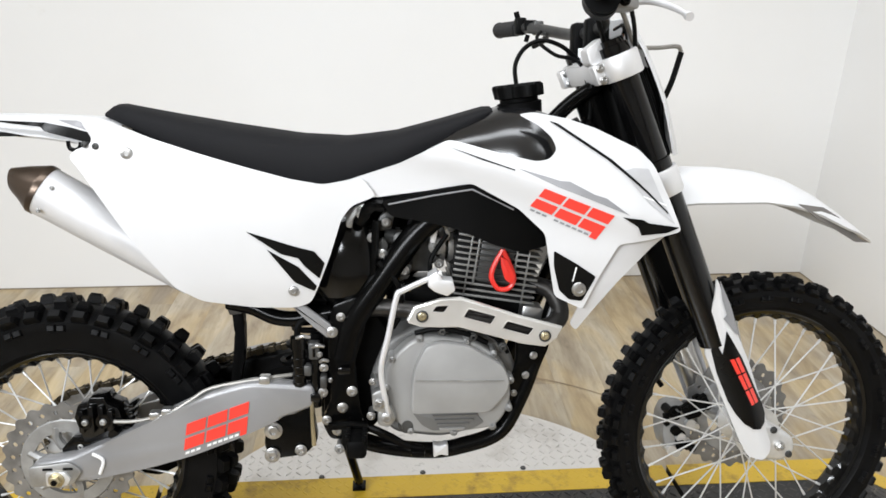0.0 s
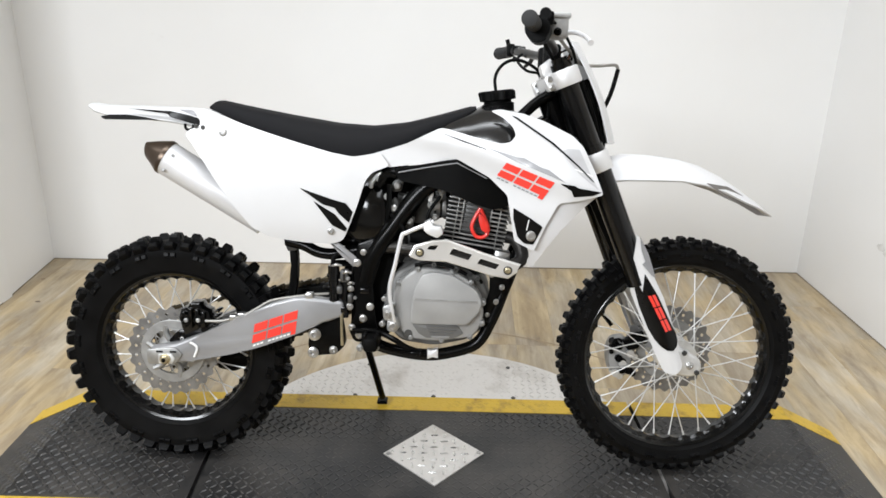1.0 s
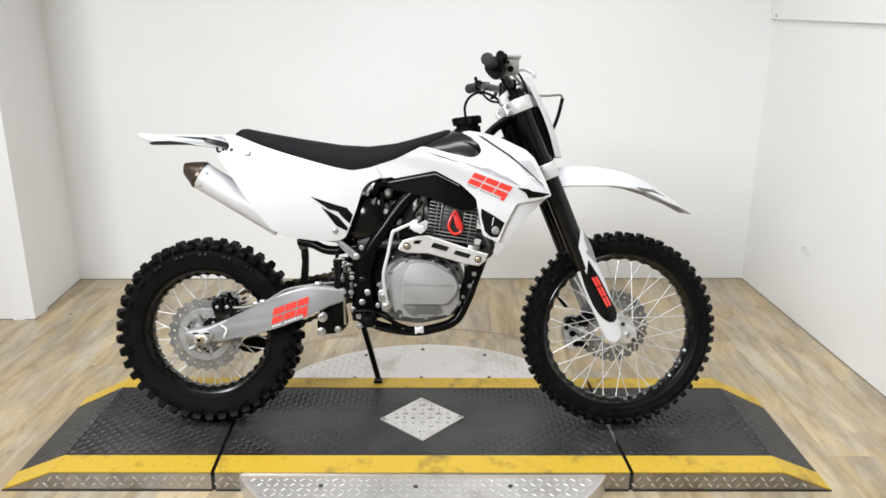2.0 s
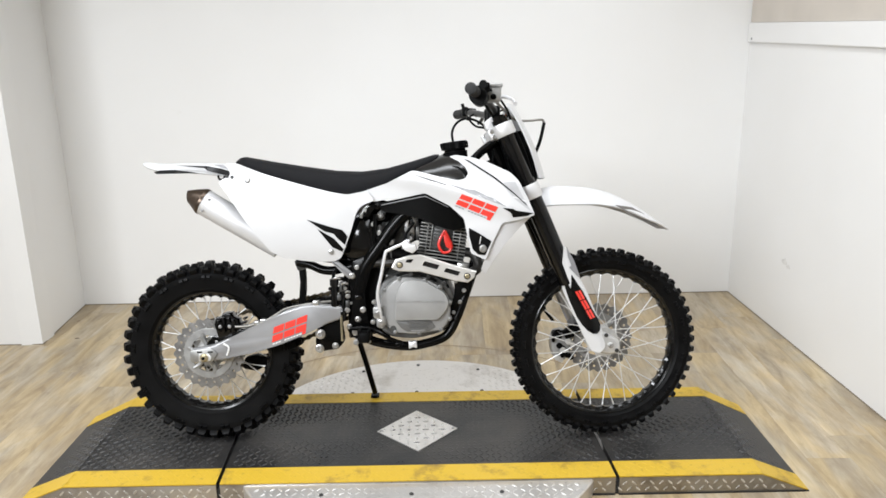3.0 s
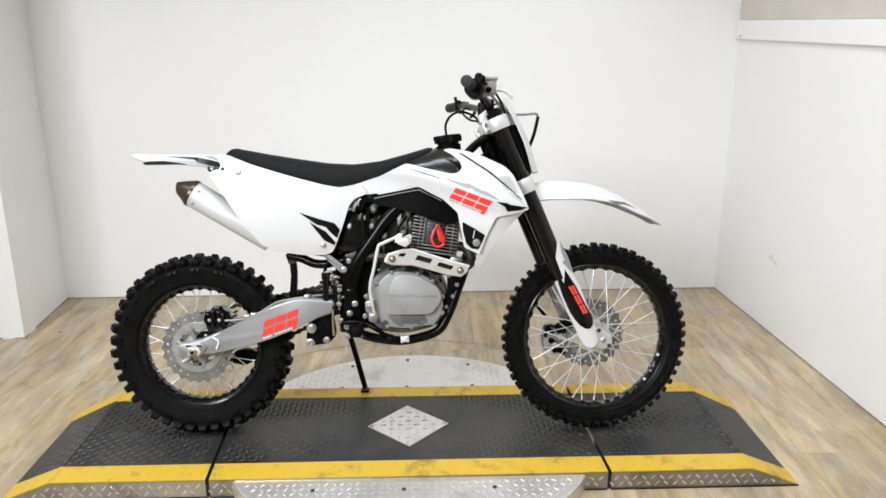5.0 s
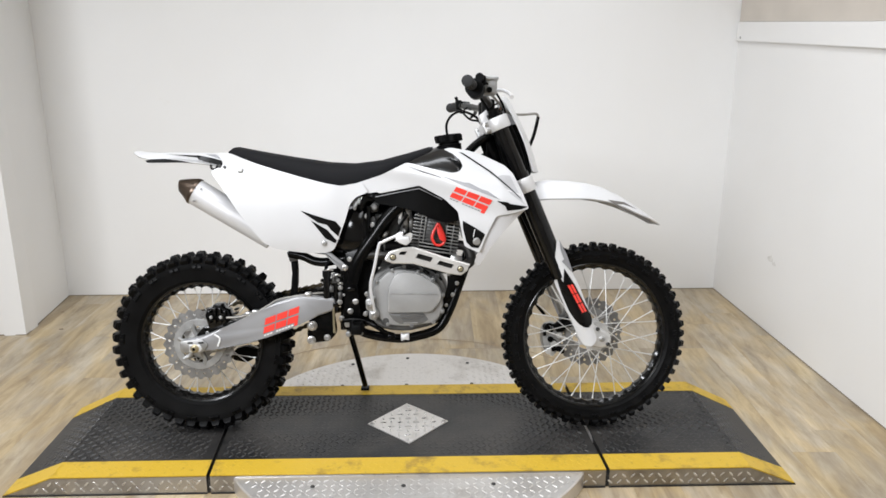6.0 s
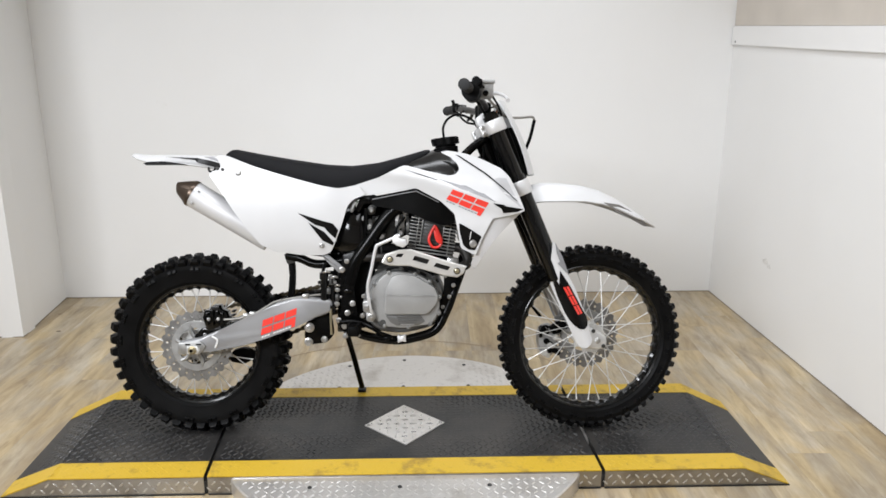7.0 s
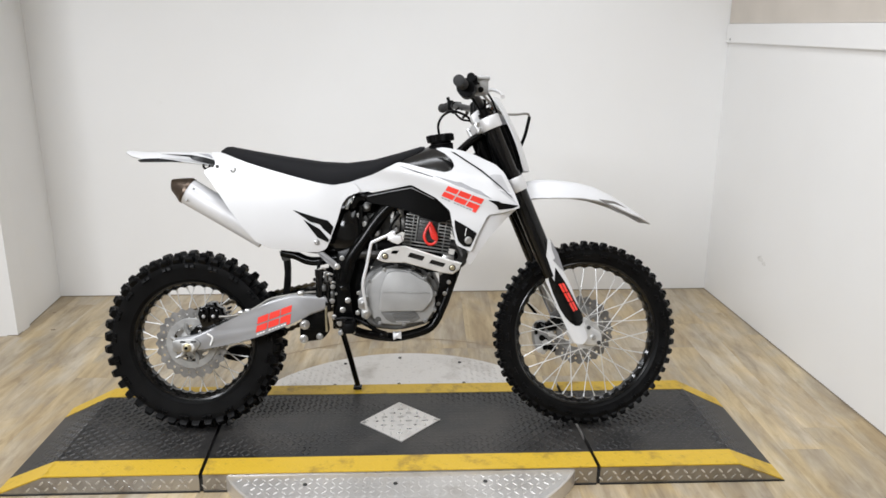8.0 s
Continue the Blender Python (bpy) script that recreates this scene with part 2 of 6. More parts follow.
def empty(name, m, label, category, group="", kind=""):
    ob = new(name)
    ob.empty_display_size = 0.1
    ob.matrix_world = m
    return tagged(ob, label, category, group, kind)


def box(bm, x0, x1, y0, y1, z0, z1, bevel=0.0, m=None):
    r = bmesh.ops.create_cube(bm, size=1, matrix=Matrix.LocRotScale(((x0 + x1) / 2, (y0 + y1) / 2, (z0 + z1) / 2), None, (x1 - x0, y1 - y0, z1 - z0)))
    vs = r["verts"]
    if bevel:
        es = list({e for v in vs for e in v.link_edges})
        b = bmesh.ops.bevel(bm, geom=es, offset=bevel, segments=2, affect="EDGES", profile=0.5)
        vs = list({v for f in b["faces"] for v in f.verts} | {v for v in vs if v.is_valid})
    if m is not None:
        bmesh.ops.transform(bm, matrix=m, verts=vs)
    return vs


def spline(pts, n=6):
    """Catmull-Rom through the points, n steps a span."""
    p = [Vector(q) for q in pts]
    p = [2 * p[0] - p[1]] + p + [2 * p[-1] - p[-2]]
    out = []
    for i in range(1, len(p) - 2):
        for k in range(n):
            t = k / n
            a, b, c, d = p[i - 1], p[i], p[i + 1], p[i + 2]
            out.append(0.5 * (2 * b + (c - a) * t + (2 * a - 5 * b + 4 * c - d) * t * t + (3 * b - a - 3 * c + d) * t ** 3))
    out.append(p[-2])
    return out


def tube(bm, pts, r, seg=12, n=6, curved=True, flat=None):
    """A round tube along the points; r a number or one for each end; flat squashes it along y."""
    path = spline(pts, n) if curved and len(pts) > 2 else [Vector(q) for q in pts]
    rings, side = [], None
    for i, q in enumerate(path):
        d = (path[min(i + 1, len(path) - 1)] - path[max(i - 1, 0)]).normalized()
        if side is None:
            side = d.cross(Vector((0, 1, 0)))
            if side.length < 0.1:
                side = d.cross(Vector((0, 0, 1)))
        side = (side - d * side.dot(d)).normalized()
        other = d.cross(side)
        u = i / (len(path) - 1)
        rad = r[0] + (r[1] - r[0]) * u if isinstance(r, tuple) else r
        rings.append([bm.verts.new(q + rad * (math.cos(2 * math.pi * k / seg) * side + math.sin(2 * math.pi * k / seg) * other)) for k in range(seg)])
    for a, b in zip(rings, rings[1:]):
        for k in range(seg):
            bm.faces.new((a[k], a[(k + 1) % seg], b[(k + 1) % seg], b[k]))
    bm.faces.new(rings[0])
    bm.faces.new(rings[-1])


def rounded(pts, r):
    """The closed outline with its corners cut to short arcs of about r."""
    out, k = [], len(pts)
    for i in range(k):
        a, b, c = (Vector(pts[(i + j) % k]) for j in (-1, 0, 1))
        ra, rc = min(r, (a - b).length * 0.45), min(r, (c - b).length * 0.45)
        p, q = b + (a - b).normalized() * ra, b + (c - b).normalized() * rc
        for t in (0.0, 0.35, 0.65, 1.0):
            out.append((1 - t) ** 2 * p + 2 * t * (1 - t) * b + t * t * q)
    return out


def panel(bm, outline, yfun, thick, r=0.008, cell=0.03):
    """A shell of that outline in x and z, bent to y = yfun(x, z), thick metres deep towards +y."""
    pts = rounded(outline, r) if r else [Vector(p) for p in outline]
    rim = []
    for a, b in zip(pts, pts[1:] + pts[:1]):
        k = max(1, int((b - a).length / cell + 0.5))
        if (b - a).length > 1e-6:
            rim += [a + (b - a) * (i / k) for i in range(k)]
    x0, x1 = min(p[0] for p in rim), max(p[0] for p in rim)
    z0, z1 = min(p[1] for p in rim), max(p[1] for p in rim)
    grid = []
    for j in range(int((z1 - z0) / (cell * 0.87)) + 2):
        for i in range(int((x1 - x0) / cell) + 2):
            q = Vector((x0 + (i + 0.5 * (j % 2)) * cell, z0 + (j + 0.4) * cell * 0.87))
            inside, near = False, 9.0
            for a, b in zip(rim, rim[1:] + rim[:1]):
                near = min(near, (q - a).length)
                if (a[1] > q[1]) != (b[1] > q[1]) and q[0] < a[0] + (b[0] - a[0]) * (q[1] - a[1]) / (b[1] - a[1]):
                    inside = not inside
            if inside and near > cell * 0.45:
                grid.append(q)
    n = len(rim)
    co, _, tris, *_ = mathutils.geometry.delaunay_2d_cdt(rim + grid, [(i, (i + 1) % n) for i in range(n)], [], 1, 1e-6)
    vs = [bm.verts.new((p[0], yfun(p[0], p[1]), p[1])) for p in co]
    faces = [bm.faces.new([vs[i] for i in t]) for t in tris]
    if thick:
        ex = bmesh.ops.extrude_face_region(bm, geom=faces)
        for v in (g for g in ex["geom"] if isinstance(g, bmesh.types.BMVert)):
            v.co.y += thick
    return vs


def slab(bm, outline, y0, y1, bevel=0.003, r=0.006, segs=2):
    """A flat plate of that outline in x and z from y0 to y1, its edges rounded."""
    pts = rounded(outline, r) if r else [Vector(p) for p in outline]
    f = bm.faces.new([bm.verts.new((p[0], y0, p[1])) for p in pts])
    ex = bmesh.ops.extrude_face_region(bm, geom=[f])
    nv = [g for g in ex["geom"] if isinstance(g, bmesh.types.BMVert)]
    nf = [g for g in ex["geom"] if isinstance(g, bmesh.types.BMFace)]
    for v in nv:
        v.co.y = y1
    if bevel:
        es = list({e for q in [f] + nf for e in q.edges})
        bmesh.ops.bevel(bm, geom=es, offset=bevel, segments=segs, affect="EDGES", profile=0.5)


def holed(bm, outline, holes, y0, y1, r=0.004):
    """A plate with holes through it: outline and holes in x and z."""
    loops = [rounded(outline, r)] + [rounded(h, 0.004) for h in holes]
    es = []
    for lp in loops:
        vs = [bm.verts.new((p[0], y0, p[1])) for p in lp]
        es += [bm.edges.new((vs[i], vs[(i + 1) % len(vs)])) for i in range(len(vs))]
    fs = [g for g in bmesh.ops.triangle_fill(bm, use_beauty=True, use_dissolve=False, edges=es)["geom"] if isinstance(g, bmesh.types.BMFace)]
    ex = bmesh.ops.extrude_face_region(bm, geom=fs)
    for v in (g for g in ex["geom"] if isinstance(g, bmesh.types.BMVert)):
        v.co.y = y1


def revolve(bm, profile, seg=64, m=None, closed=True):
    """Turns a profile of (radius, y) round the y axis."""
    rings = [[bm.verts.new((r * math.cos(2 * math.pi * k / seg), y, r * math.sin(2 * math.pi * k / seg))) for r, y in profile] for k in range(seg)]
    n = len(profile)
    for k in range(seg):
        a, b = rings[k], rings[(k + 1) % seg]
        for i in range(n if closed else n - 1):
            j = (i + 1) % n
            bm.faces.new((a[i], a[j], b[j], b[i]))
    if m is not None:
        bmesh.ops.transform(bm, matrix=m, verts=[v for ring in rings for v in ring])


def rod(bm, a, b, r, seg=16, bevel=0.0):
    """A round bar between two points with slightly broken ends."""
    a, b = Vector(a), Vector(b)
    d = (b - a).normalized()
    if bevel:
        tube(bm, [a, a + d * bevel * 0.01, b], (r, r), seg, curved=False)
    else:
        tube(bm, [a, b], r, seg, curved=False)


def bolt_mesh(bm, x, y, z, r=0.008, h=0.006):
    """A flanged hex head with a sunk middle, looking towards -y."""
    revolve(bm, [(0.0001, 0), (r * 1.35, 0), (r * 1.35, -h * 0.3), (r * 1.1, -h * 0.45), (0.0001, -h * 0.45)], 14, Matrix.Translation((x, y, z)), False)
    revolve(bm, [(r, -h * 0.4), (r, -h * 0.9), (r * 0.85, -h), (r * 0.52, -h), (r * 0.46, -h * 0.5), (0.0001, -h * 0.5)], 6, Matrix.Translation((x, y, z)), False)


def button_bolt(bm, x, y, z, r):
    """A flat button head with a sunk hex, looking towards -y."""
    revolve(bm, [(0.0001, 0), (r, 0), (r, -0.002), (r * 0.86, -0.0042), (r * 0.55, -0.005), (r * 0.46, -0.005), (r * 0.42, -0.0030), (0.0001, -0.0030)], 20, Matrix.Translation((x, y, z)), False)


def loft(bm, sections):
    """Skins a row of closed sections with equal numbers of points, capped at both ends."""
    rings = [[bm.verts.new(p) for p in s] for s in sections]
    n = len(rings[0])
    for a, b in zip(rings, rings[1:]):
        for i in range(n):
            bm.faces.new((a[i], a[(i + 1) % n], b[(i + 1) % n], b[i]))
    bm.faces.new(rings[0])
    bm.faces.new(rings[-1])


def interp(table, x):
    """Smooth value at x from rows of (x, value)."""
    if x <= table[0][0]:
        return table[0][1]
    for (x0, v0), (x1, v1) in zip(table, table[1:]):
        if x <= x1:
            t = (x - x0) / (x1 - x0)
            return v0 + (v1 - v0) * t
    return table[-1][1]

# ---- the room ----
ROOM_H = 2.9


def wall(name, a, b, thick, z1=ROOM_H, z0=-0.02):
    """A wall whose inner face runs from a to b, the room on its left; it is thick to the right."""
    a, b = Vector(a), Vector(b)
    d = (b - a).normalized()
    o = Vector((d.y, -d.x)) * thick
    bm = bmesh.new()
    low = [bm.verts.new((*p, z0)) for p in (a, b, b + o, a + o)]
    f = bm.faces.new(low)
    ex = bmesh.ops.extrude_face_region(bm, geom=[f])
    for v in (g for g in ex["geom"] if isinstance(g, bmesh.types.BMVert)):
        v.co.z = z1
    return tagged(part(name, bm, WALL, None, smooth=False), "smooth white painted wall", "wall", kind="structure")


BL, BR = (-1.921, 1.533), (1.711, 1.649)
STUB = (-1.862, 0.960)
RW = (1.968, -4.2)
LW, LB = (-3.6, 0.905), (-3.6, -4.2)
wall("wall_north", BR, BL, 0.12)
wall("wall_stub", BL, STUB, 0.10)
wall("wall_north_left", STUB, LW, 0.12)
wall("wall_west", LW, LB, 0.12)
wall("wall_south", LB, RW, 0.12)
wall("wall_east", RW, BR, 0.12)

bm = bmesh.new()
box(bm, -3.74, 2.09, -4.33, 1.78, ROOM_H, ROOM_H + 0.12)
tagged(part("ceiling", bm, CEILING, None, smooth=False), "plain off-white painted ceiling", "ceiling", kind="structure")

bm = bmesh.new()
box(bm, -3.74, 2.09, -4.33, 1.78, -0.12, -0.008)
floor = tagged(part("floor", bm, SUBFLOOR, None, smooth=False), "tan oak-look plank floor with dark streaks", "floor", kind="structure")

# a shallow white ledge along the east wall
bm = bmesh.new()
e0, e1 = Vector(BR), Vector(BR) + (Vector(RW) - Vector(BR)).normalized() * 3.2
inward = Vector((-1, -0.05)).normalized()
for z, dz, dep in ((1.372, 0.096, 0.015),):
    vs = [bm.verts.new((*(p + q), zz)) for p, s in ((e0 + Vector((0, -0.004)), 0.0), (e1, -0.045)) for q, zz in
          ((inward * -0.004, z + s), (inward * dep, z + s), (inward * dep, z + dz + s), (inward * -0.004, z + dz + s))]
    for k in range(4):
        bm.faces.new((vs[k], vs[(k + 1) % 4], vs[4 + (k + 1) % 4], vs[4 + k]))
    bm.faces.new(vs[:4])
    bm.faces.new(vs[4:])
    bmesh.ops.bevel(bm, geom=bm.edges[:], offset=0.003, segments=2, affect="EDGES")
tagged(part("wall_ledge", bm, WALL, None), "slim white painted ledge running along the wall", "ledge", kind="structure")

# beige sheet added over the wall, giving a darker tone above the ledge
bm = bmesh.new()
s0, s1 = e0 + (e1 - e0) * 0.002, e1
vs = [bm.verts.new((*(p + q), zz)) for p, low in ((s0, 1.470), (s1, 1.425)) for q, zz in
      ((inward * -0.004, low), (inward * 0.006, low), (inward * 0.006, 2.35), (inward * -0.004, 2.35))]
for k in range(4):
    bm.faces.new((vs[k], vs[(k + 1) % 4], vs[4 + (k + 1) % 4], vs[4 + k]))
bm.faces.new(vs[:4])
bm.faces.new(vs[4:])
tagged(part("upper_wall_sheet", bm, BEIGE_TONE, None, smooth=False), "dull beige sheet above the ledge", "panel", kind="structure")
bm = bmesh.new()
p = e0 + (e1 - e0).normalized() * 0.055
revolve(bm, [(0.0001, 0), (0.007, 0), (0.006, -0.002), (0.0001, -0.0025)], 12, Matrix.Translation((p.x + inward.x * 0.0155, p.y, 1.389)) @ Matrix.Rotation(radians(-87), 4, "Z"), False)
tagged(part("ledge_screw", bm, CAST_ALU, None), "small dull screw head in the white ledge", "screw")

# narrow dark joint where the walls meet the floor
for a, b in ((BR, BL), (BL, STUB), (STUB, LW), (RW, BR)):
    a, b = Vector(a), Vector(b)
    d = (b - a).normalized()
    o = Vector((-d.y, d.x))
    bm = bmesh.new()
    lo = [bm.verts.new((*p, 0.0003)) for p in (a - o * 0.002, b - o * 0.002, b + o * 0.0035, a + o * 0.0035)]
    f = bm.faces.new(lo)
    ex = bmesh.ops.extrude_face_region(bm, geom=[f])
    for v in (g for g in ex["geom"] if isinstance(g, bmesh.types.BMVert)):
        v.co.z = 0.0035
    tagged(part("trim", bm, JOINT, None, smooth=False), "narrow brown joint along the wall", "trim", kind="structure")

# small stains on planks and wall
for x, y, r in ((-1.727, 1.031, 0.012), (-1.836, 1.274, 0.010)):
    bm = bmesh.new()
    bm.faces.new([bm.verts.new((x + r * (1 + 0.35 * math.sin(5 * k)) * math.cos(k * 0.7), y + r * 0.7 * (1 + 0.3 * math.cos(3 * k)) * math.sin(k * 0.7), 0.0011)) for k in range(9)])
    tagged(part("floor_stain", bm, SCUFF, None, smooth=False), "small dark speck on the plank floor", "stain", kind="structure")

for along, z, r in ((0.62, 0.36, 0.028), (0.66, 0.345, 0.018)):
    bm = bmesh.new()
    wd = (Vector(RW) - Vector(BR)).normalized()
    c = Vector(BR) + wd * along + inward * 0.0012
    bm.faces.new([bm.verts.new((*(c + wd * r * (1 + 0.3 * math.sin(4 * k)) * math.cos(k * 0.7)), z + r * 0.55 * (1 + 0.3 * math.cos(3 * k)) * math.sin(k * 0.7))) for k in range(9)])
    tagged(part("wall_mark", bm, WALL_MARK, None, smooth=False), "faint grey scuff on the white wall", "scuff", kind="structure")

# ---- the turntable with its ramped deck ----
CX, CY, R_DISC, TOP = 0.030, -0.037, 0.640, 0.065
TABLE_TURN = 1.3
Y_F, Y_B = -0.352, 0.272
IN_F, IN_B = -0.262, 0.194
SEAM_L, SEAM_R, GAP = (-0.619, -0.037), (0.650, -0.037), 0.012
X_BREAK, X_TIP = (-1.095, 1.125), (-1.250, 1.278)
table = empty("turntable", pose(CX, CY, 0, 0, 0, TABLE_TURN), "round aluminium turntable with black ramped deck and yellow edges", "turntable")
TO_TABLE = pose(-CX, -CY, 0)


def deck_z(x):
    """Height of the deck's top at x."""
    if x < X_BREAK[0]:
        return max(0.004, TOP * (x - X_TIP[0]) / (X_BREAK[0] - X_TIP[0]))
    if x > X_BREAK[1]:
        return max(0.004, TOP * (X_TIP[1] - x) / (X_TIP[1] - X_BREAK[1]))
    return TOP


def seam_x(s, y):
    return s[0] - 0.042 * (y - s[1])


def back_y(x):
    """The deck's back edge; its ends are cut in a little."""
    t = max(0.0, (abs(x - 0.015) - 1.11) / 0.155)
    return Y_B - 0.040 * min(1, t)


def deck_piece(bm, xs_fn, y_fn0, y_fn1, top, base):
    """A strip of deck between two edges in y, along stations in x that may slant with y."""
    rows = []
    for x in xs_fn:
        y0, y1 = y_fn0(x(0)), y_fn1(x(0))
        xa, xb = x(y0), x(y1)
        rows.append([(xa, y0, deck_z(xa) + top), (xb, y1, deck_z(xb) + top), (xb, y1, base), (xa, y0, base)])
    loft(bm, rows)


def fixed(x):
    return lambda y: x


def on_seam(s, d):
    return lambda y: seam_x(s, y) + d


PIECES = [("ramp", [fixed(X_TIP[0]), fixed(X_BREAK[0]), on_seam(SEAM_L, -GAP / 2)], "black ramp with tread bars, sloping down to the floor"),
          ("middle_deck", [on_seam(SEAM_L, GAP / 2), fixed(0.0), on_seam(SEAM_R, -GAP / 2)], ""),
          ("ramp", [on_seam(SEAM_R, GAP / 2), fixed(X_BREAK[1]), fixed(X_TIP[1])], "black ramp with tread bars, sloping down to the floor")]


def tread_mesh(bm_list, cx, cy, z, ang, ln, wd, hh, slope=0.0, upright=False):
    """One raised lens-shaped bar; upright ones stand on a face that looks to -y."""
    c, s = math.cos(ang), math.sin(ang)
    verts, faces = bm_list
    base = len(verts)
    for u, v, w in ((-ln, 0, 0), (-ln * 0.5, -wd, 0), (ln * 0.5, -wd, 0), (ln, 0, 0), (ln * 0.5, wd, 0), (-ln * 0.5, wd, 0), (-ln * 0.55, 0, hh), (ln * 0.55, 0, hh)):
        a, b = c * u - s * v, s * u + c * v
        if upright:
            verts.append((cx + a, cy - w, z + b))
        else:
            verts.append((cx + a, cy + b, z + w + slope * a))
    for f in ((0, 1, 6), (1, 2, 7, 6), (2, 3, 7), (3, 4, 7), (4, 5, 6, 7), (5, 0, 6)):
        faces.append(tuple(base + i for i in f))


def treads(name, lists, mat, parent, label=""):
    me = bpy.data.meshes.new(name)
    me.from_pydata(lists[0], [], lists[1])
    me.transform(TO_TABLE)
    me.materials.append(mat)
    ob = new(name, me)
    ob.parent = parent
    return tagged(ob, label, kind="stuff")


for k, (nm, stations, lab) in enumerate(PIECES):
    bm = bmesh.new()
    deck_piece(bm, stations, lambda x: Y_F + 0.004, lambda x: back_y(x) - 0.004, -0.0015, 0.001)
    deck = part(nm, bm, DECK_BLACK, table, lab, TO_TABLE, smooth=False)
    for side in (0, 1):
        bm = bmesh.new()
        if side == 0:
            deck_piece(bm, stations, lambda x: Y_F, lambda x: IN_F, 0.0, 0.0)
            for v in bm.verts:
                v.co.z = max(v.co.z, deck_z(v.co.x) - 0.004)
        else:
            deck_piece(bm, stations, lambda x: IN_B - 0.04 * max(0, abs(x - 0.015) - 1.11) / 0.155, lambda x: back_y(x), 0.0, 0.0)
            for v in bm.verts:
                v.co.z = max(v.co.z, deck_z(v.co.x) - 0.004)
        part("yellow_edge", bm, YELLOW, deck, "chipped yellow safety paint", TO_TABLE, smooth=False)
    bm = bmesh.new()
    deck_piece(bm, stations, lambda x: Y_F - 0.001, lambda x: Y_F + 0.006, -0.005, 0.0)
    part("side_plate", bm, SIDE_ALU, deck, "bright aluminium tread plate side", TO_TABLE, smooth=False)
    bm = bmesh.new()
    deck_piece(bm, stations, lambda x: Y_F - 0.005, lambda x: Y_F + 0.002, 0.0, 0.0)
    for v in bm.verts:
        v.co.z = min(v.co.z, 0.0030)
    part("rubber_strip", bm, SEAM, deck, "thin black rubber strip along the floor", TO_TABLE, smooth=False)
    lo, hi = stations[0](0) + 0.014, stations[2](0) - 0.014
    black, yellow, side_bars = ([], []), ([], []), ([], [])
    step = 0.0200
    ny, nx = int((Y_B - Y_F) / step), int((hi - lo) / step)
    for i in range(nx + 1):
        for j in range(ny + 1):
            x, y = lo + i * step, Y_F + 0.012 + j * step
            if y > back_y(x) - 0.012 or (nm == "middle_deck" and abs(x - 0.020) + abs(y + 0.033) < 0.155):
                continue
            if min(abs(y - IN_F), abs(y - IN_B)) < 0.0098 or min(abs(x - seam_x(SEAM_L, y)), abs(x - seam_x(SEAM_R, y))) < 0.017:
                continue
            slope = 0.0 if X_BREAK[0] < x < X_BREAK[1] else (TOP / 0.155 if x < 0 else -TOP / 0.153)
            z = deck_z(x)
            if z < 0.006:
                continue
            ang = math.pi / 4 if (i + j) % 2 else -math.pi / 4
            where = black if IN_F < y - 0.008 and y + 0.008 < IN_B else yellow
            wear = 0.45 + 0.55 * min(1.0, max(0.0, abs(x - 0.05) - 0.35) / 0.2 + max(0.0, y + 0.02) / 0.12)
            keep = 1.0 if abs(x - 0.015) > 1.09 or x < -0.75 else min(1.0, max(0.16, 0.62 + 1.2 * noise.noise(Vector((2.6 * x + 7.3, 6.5 * y, 0.4)))))
            tread_mesh(where, x, y, z - (0.0017 if where is black else 0.0003), ang, 0.0115, 0.0034, 0.0004 + 0.0030 * wear * keep if where is black else 0.0010, slope)
    treads("tread_relief", black, TREAD_BLACK, deck)
    treads("painted_relief", yellow, YELLOW, deck)
    for i in range(int((hi - lo) / 0.029) + 1):
        for j in range(2):
            x, z = lo + 0.004 + i * 0.029 + 0.0145 * j, 0.019 + j * 0.0215
            if z + 0.008 < deck_z(x) - 0.006:
                tread_mesh(side_bars, x, Y_F - 0.001, z, math.pi / 4 if (i + j) % 2 else -math.pi / 4, 0.0112, 0.0030, 0.0014, 0, True)
    treads("side_relief", side_bars, TREAD_ALU, deck)

# round plate, its rim and its tread bars
bm = bmesh.new()
revolve(bm, [(0.0001, 0.0), (R_DISC, 0.0), (R_DISC, 0.052), (R_DISC - 0.004, 0.056), (0.0001, 0.056)], 128, pose(0, 0, 0, 90), False)
disc = part("round_plate", bm, DISC_ALU, table, "worn round aluminium tread plate", sharp=40)
bars = ([], [])
step = 0.0245
for i in range(-26, 27):
    for j in range(-26, 27):
        x, y = CX + i * step + 0.008, CY + j * step
        if (x - CX) ** 2 + (y - CY) ** 2 < (R_DISC - 0.02) ** 2 and (y < Y_F - 0.012 or y > Y_B + 0.012):
            keep = min(1.0, 0.30 + max(0.0, abs(x - 0.03) - 0.14) * 4.0)
            tread_mesh(bars, x, y, 0.0557, math.pi / 4 if (i + j) % 2 else -math.pi / 4, 0.0112, 0.0030, 0.0005 + 0.0018 * keep)
treads("plate_relief", bars, DISC_ALU, disc)
for dx, dy in ((-0.275, 0.325), (-0.02, 0.328), (0.24, 0.330), (0.235, 0.53), (-0.02, 0.585), (-0.25, 0.53), (-0.3, -0.375), (-0.02, -0.378), (0.26, -0.376), (0.3, -0.52), (-0.05, -0.60)):
    bm = bmesh.new()
    revolve(bm, [(0.0001, 0), (0.0075, 0), (0.006, 0.003), (0.0001, 0.0035)], 10, pose(dx, dy, 0.0565, 90), False)
    part("rivet", bm, DARK_ALU, disc)

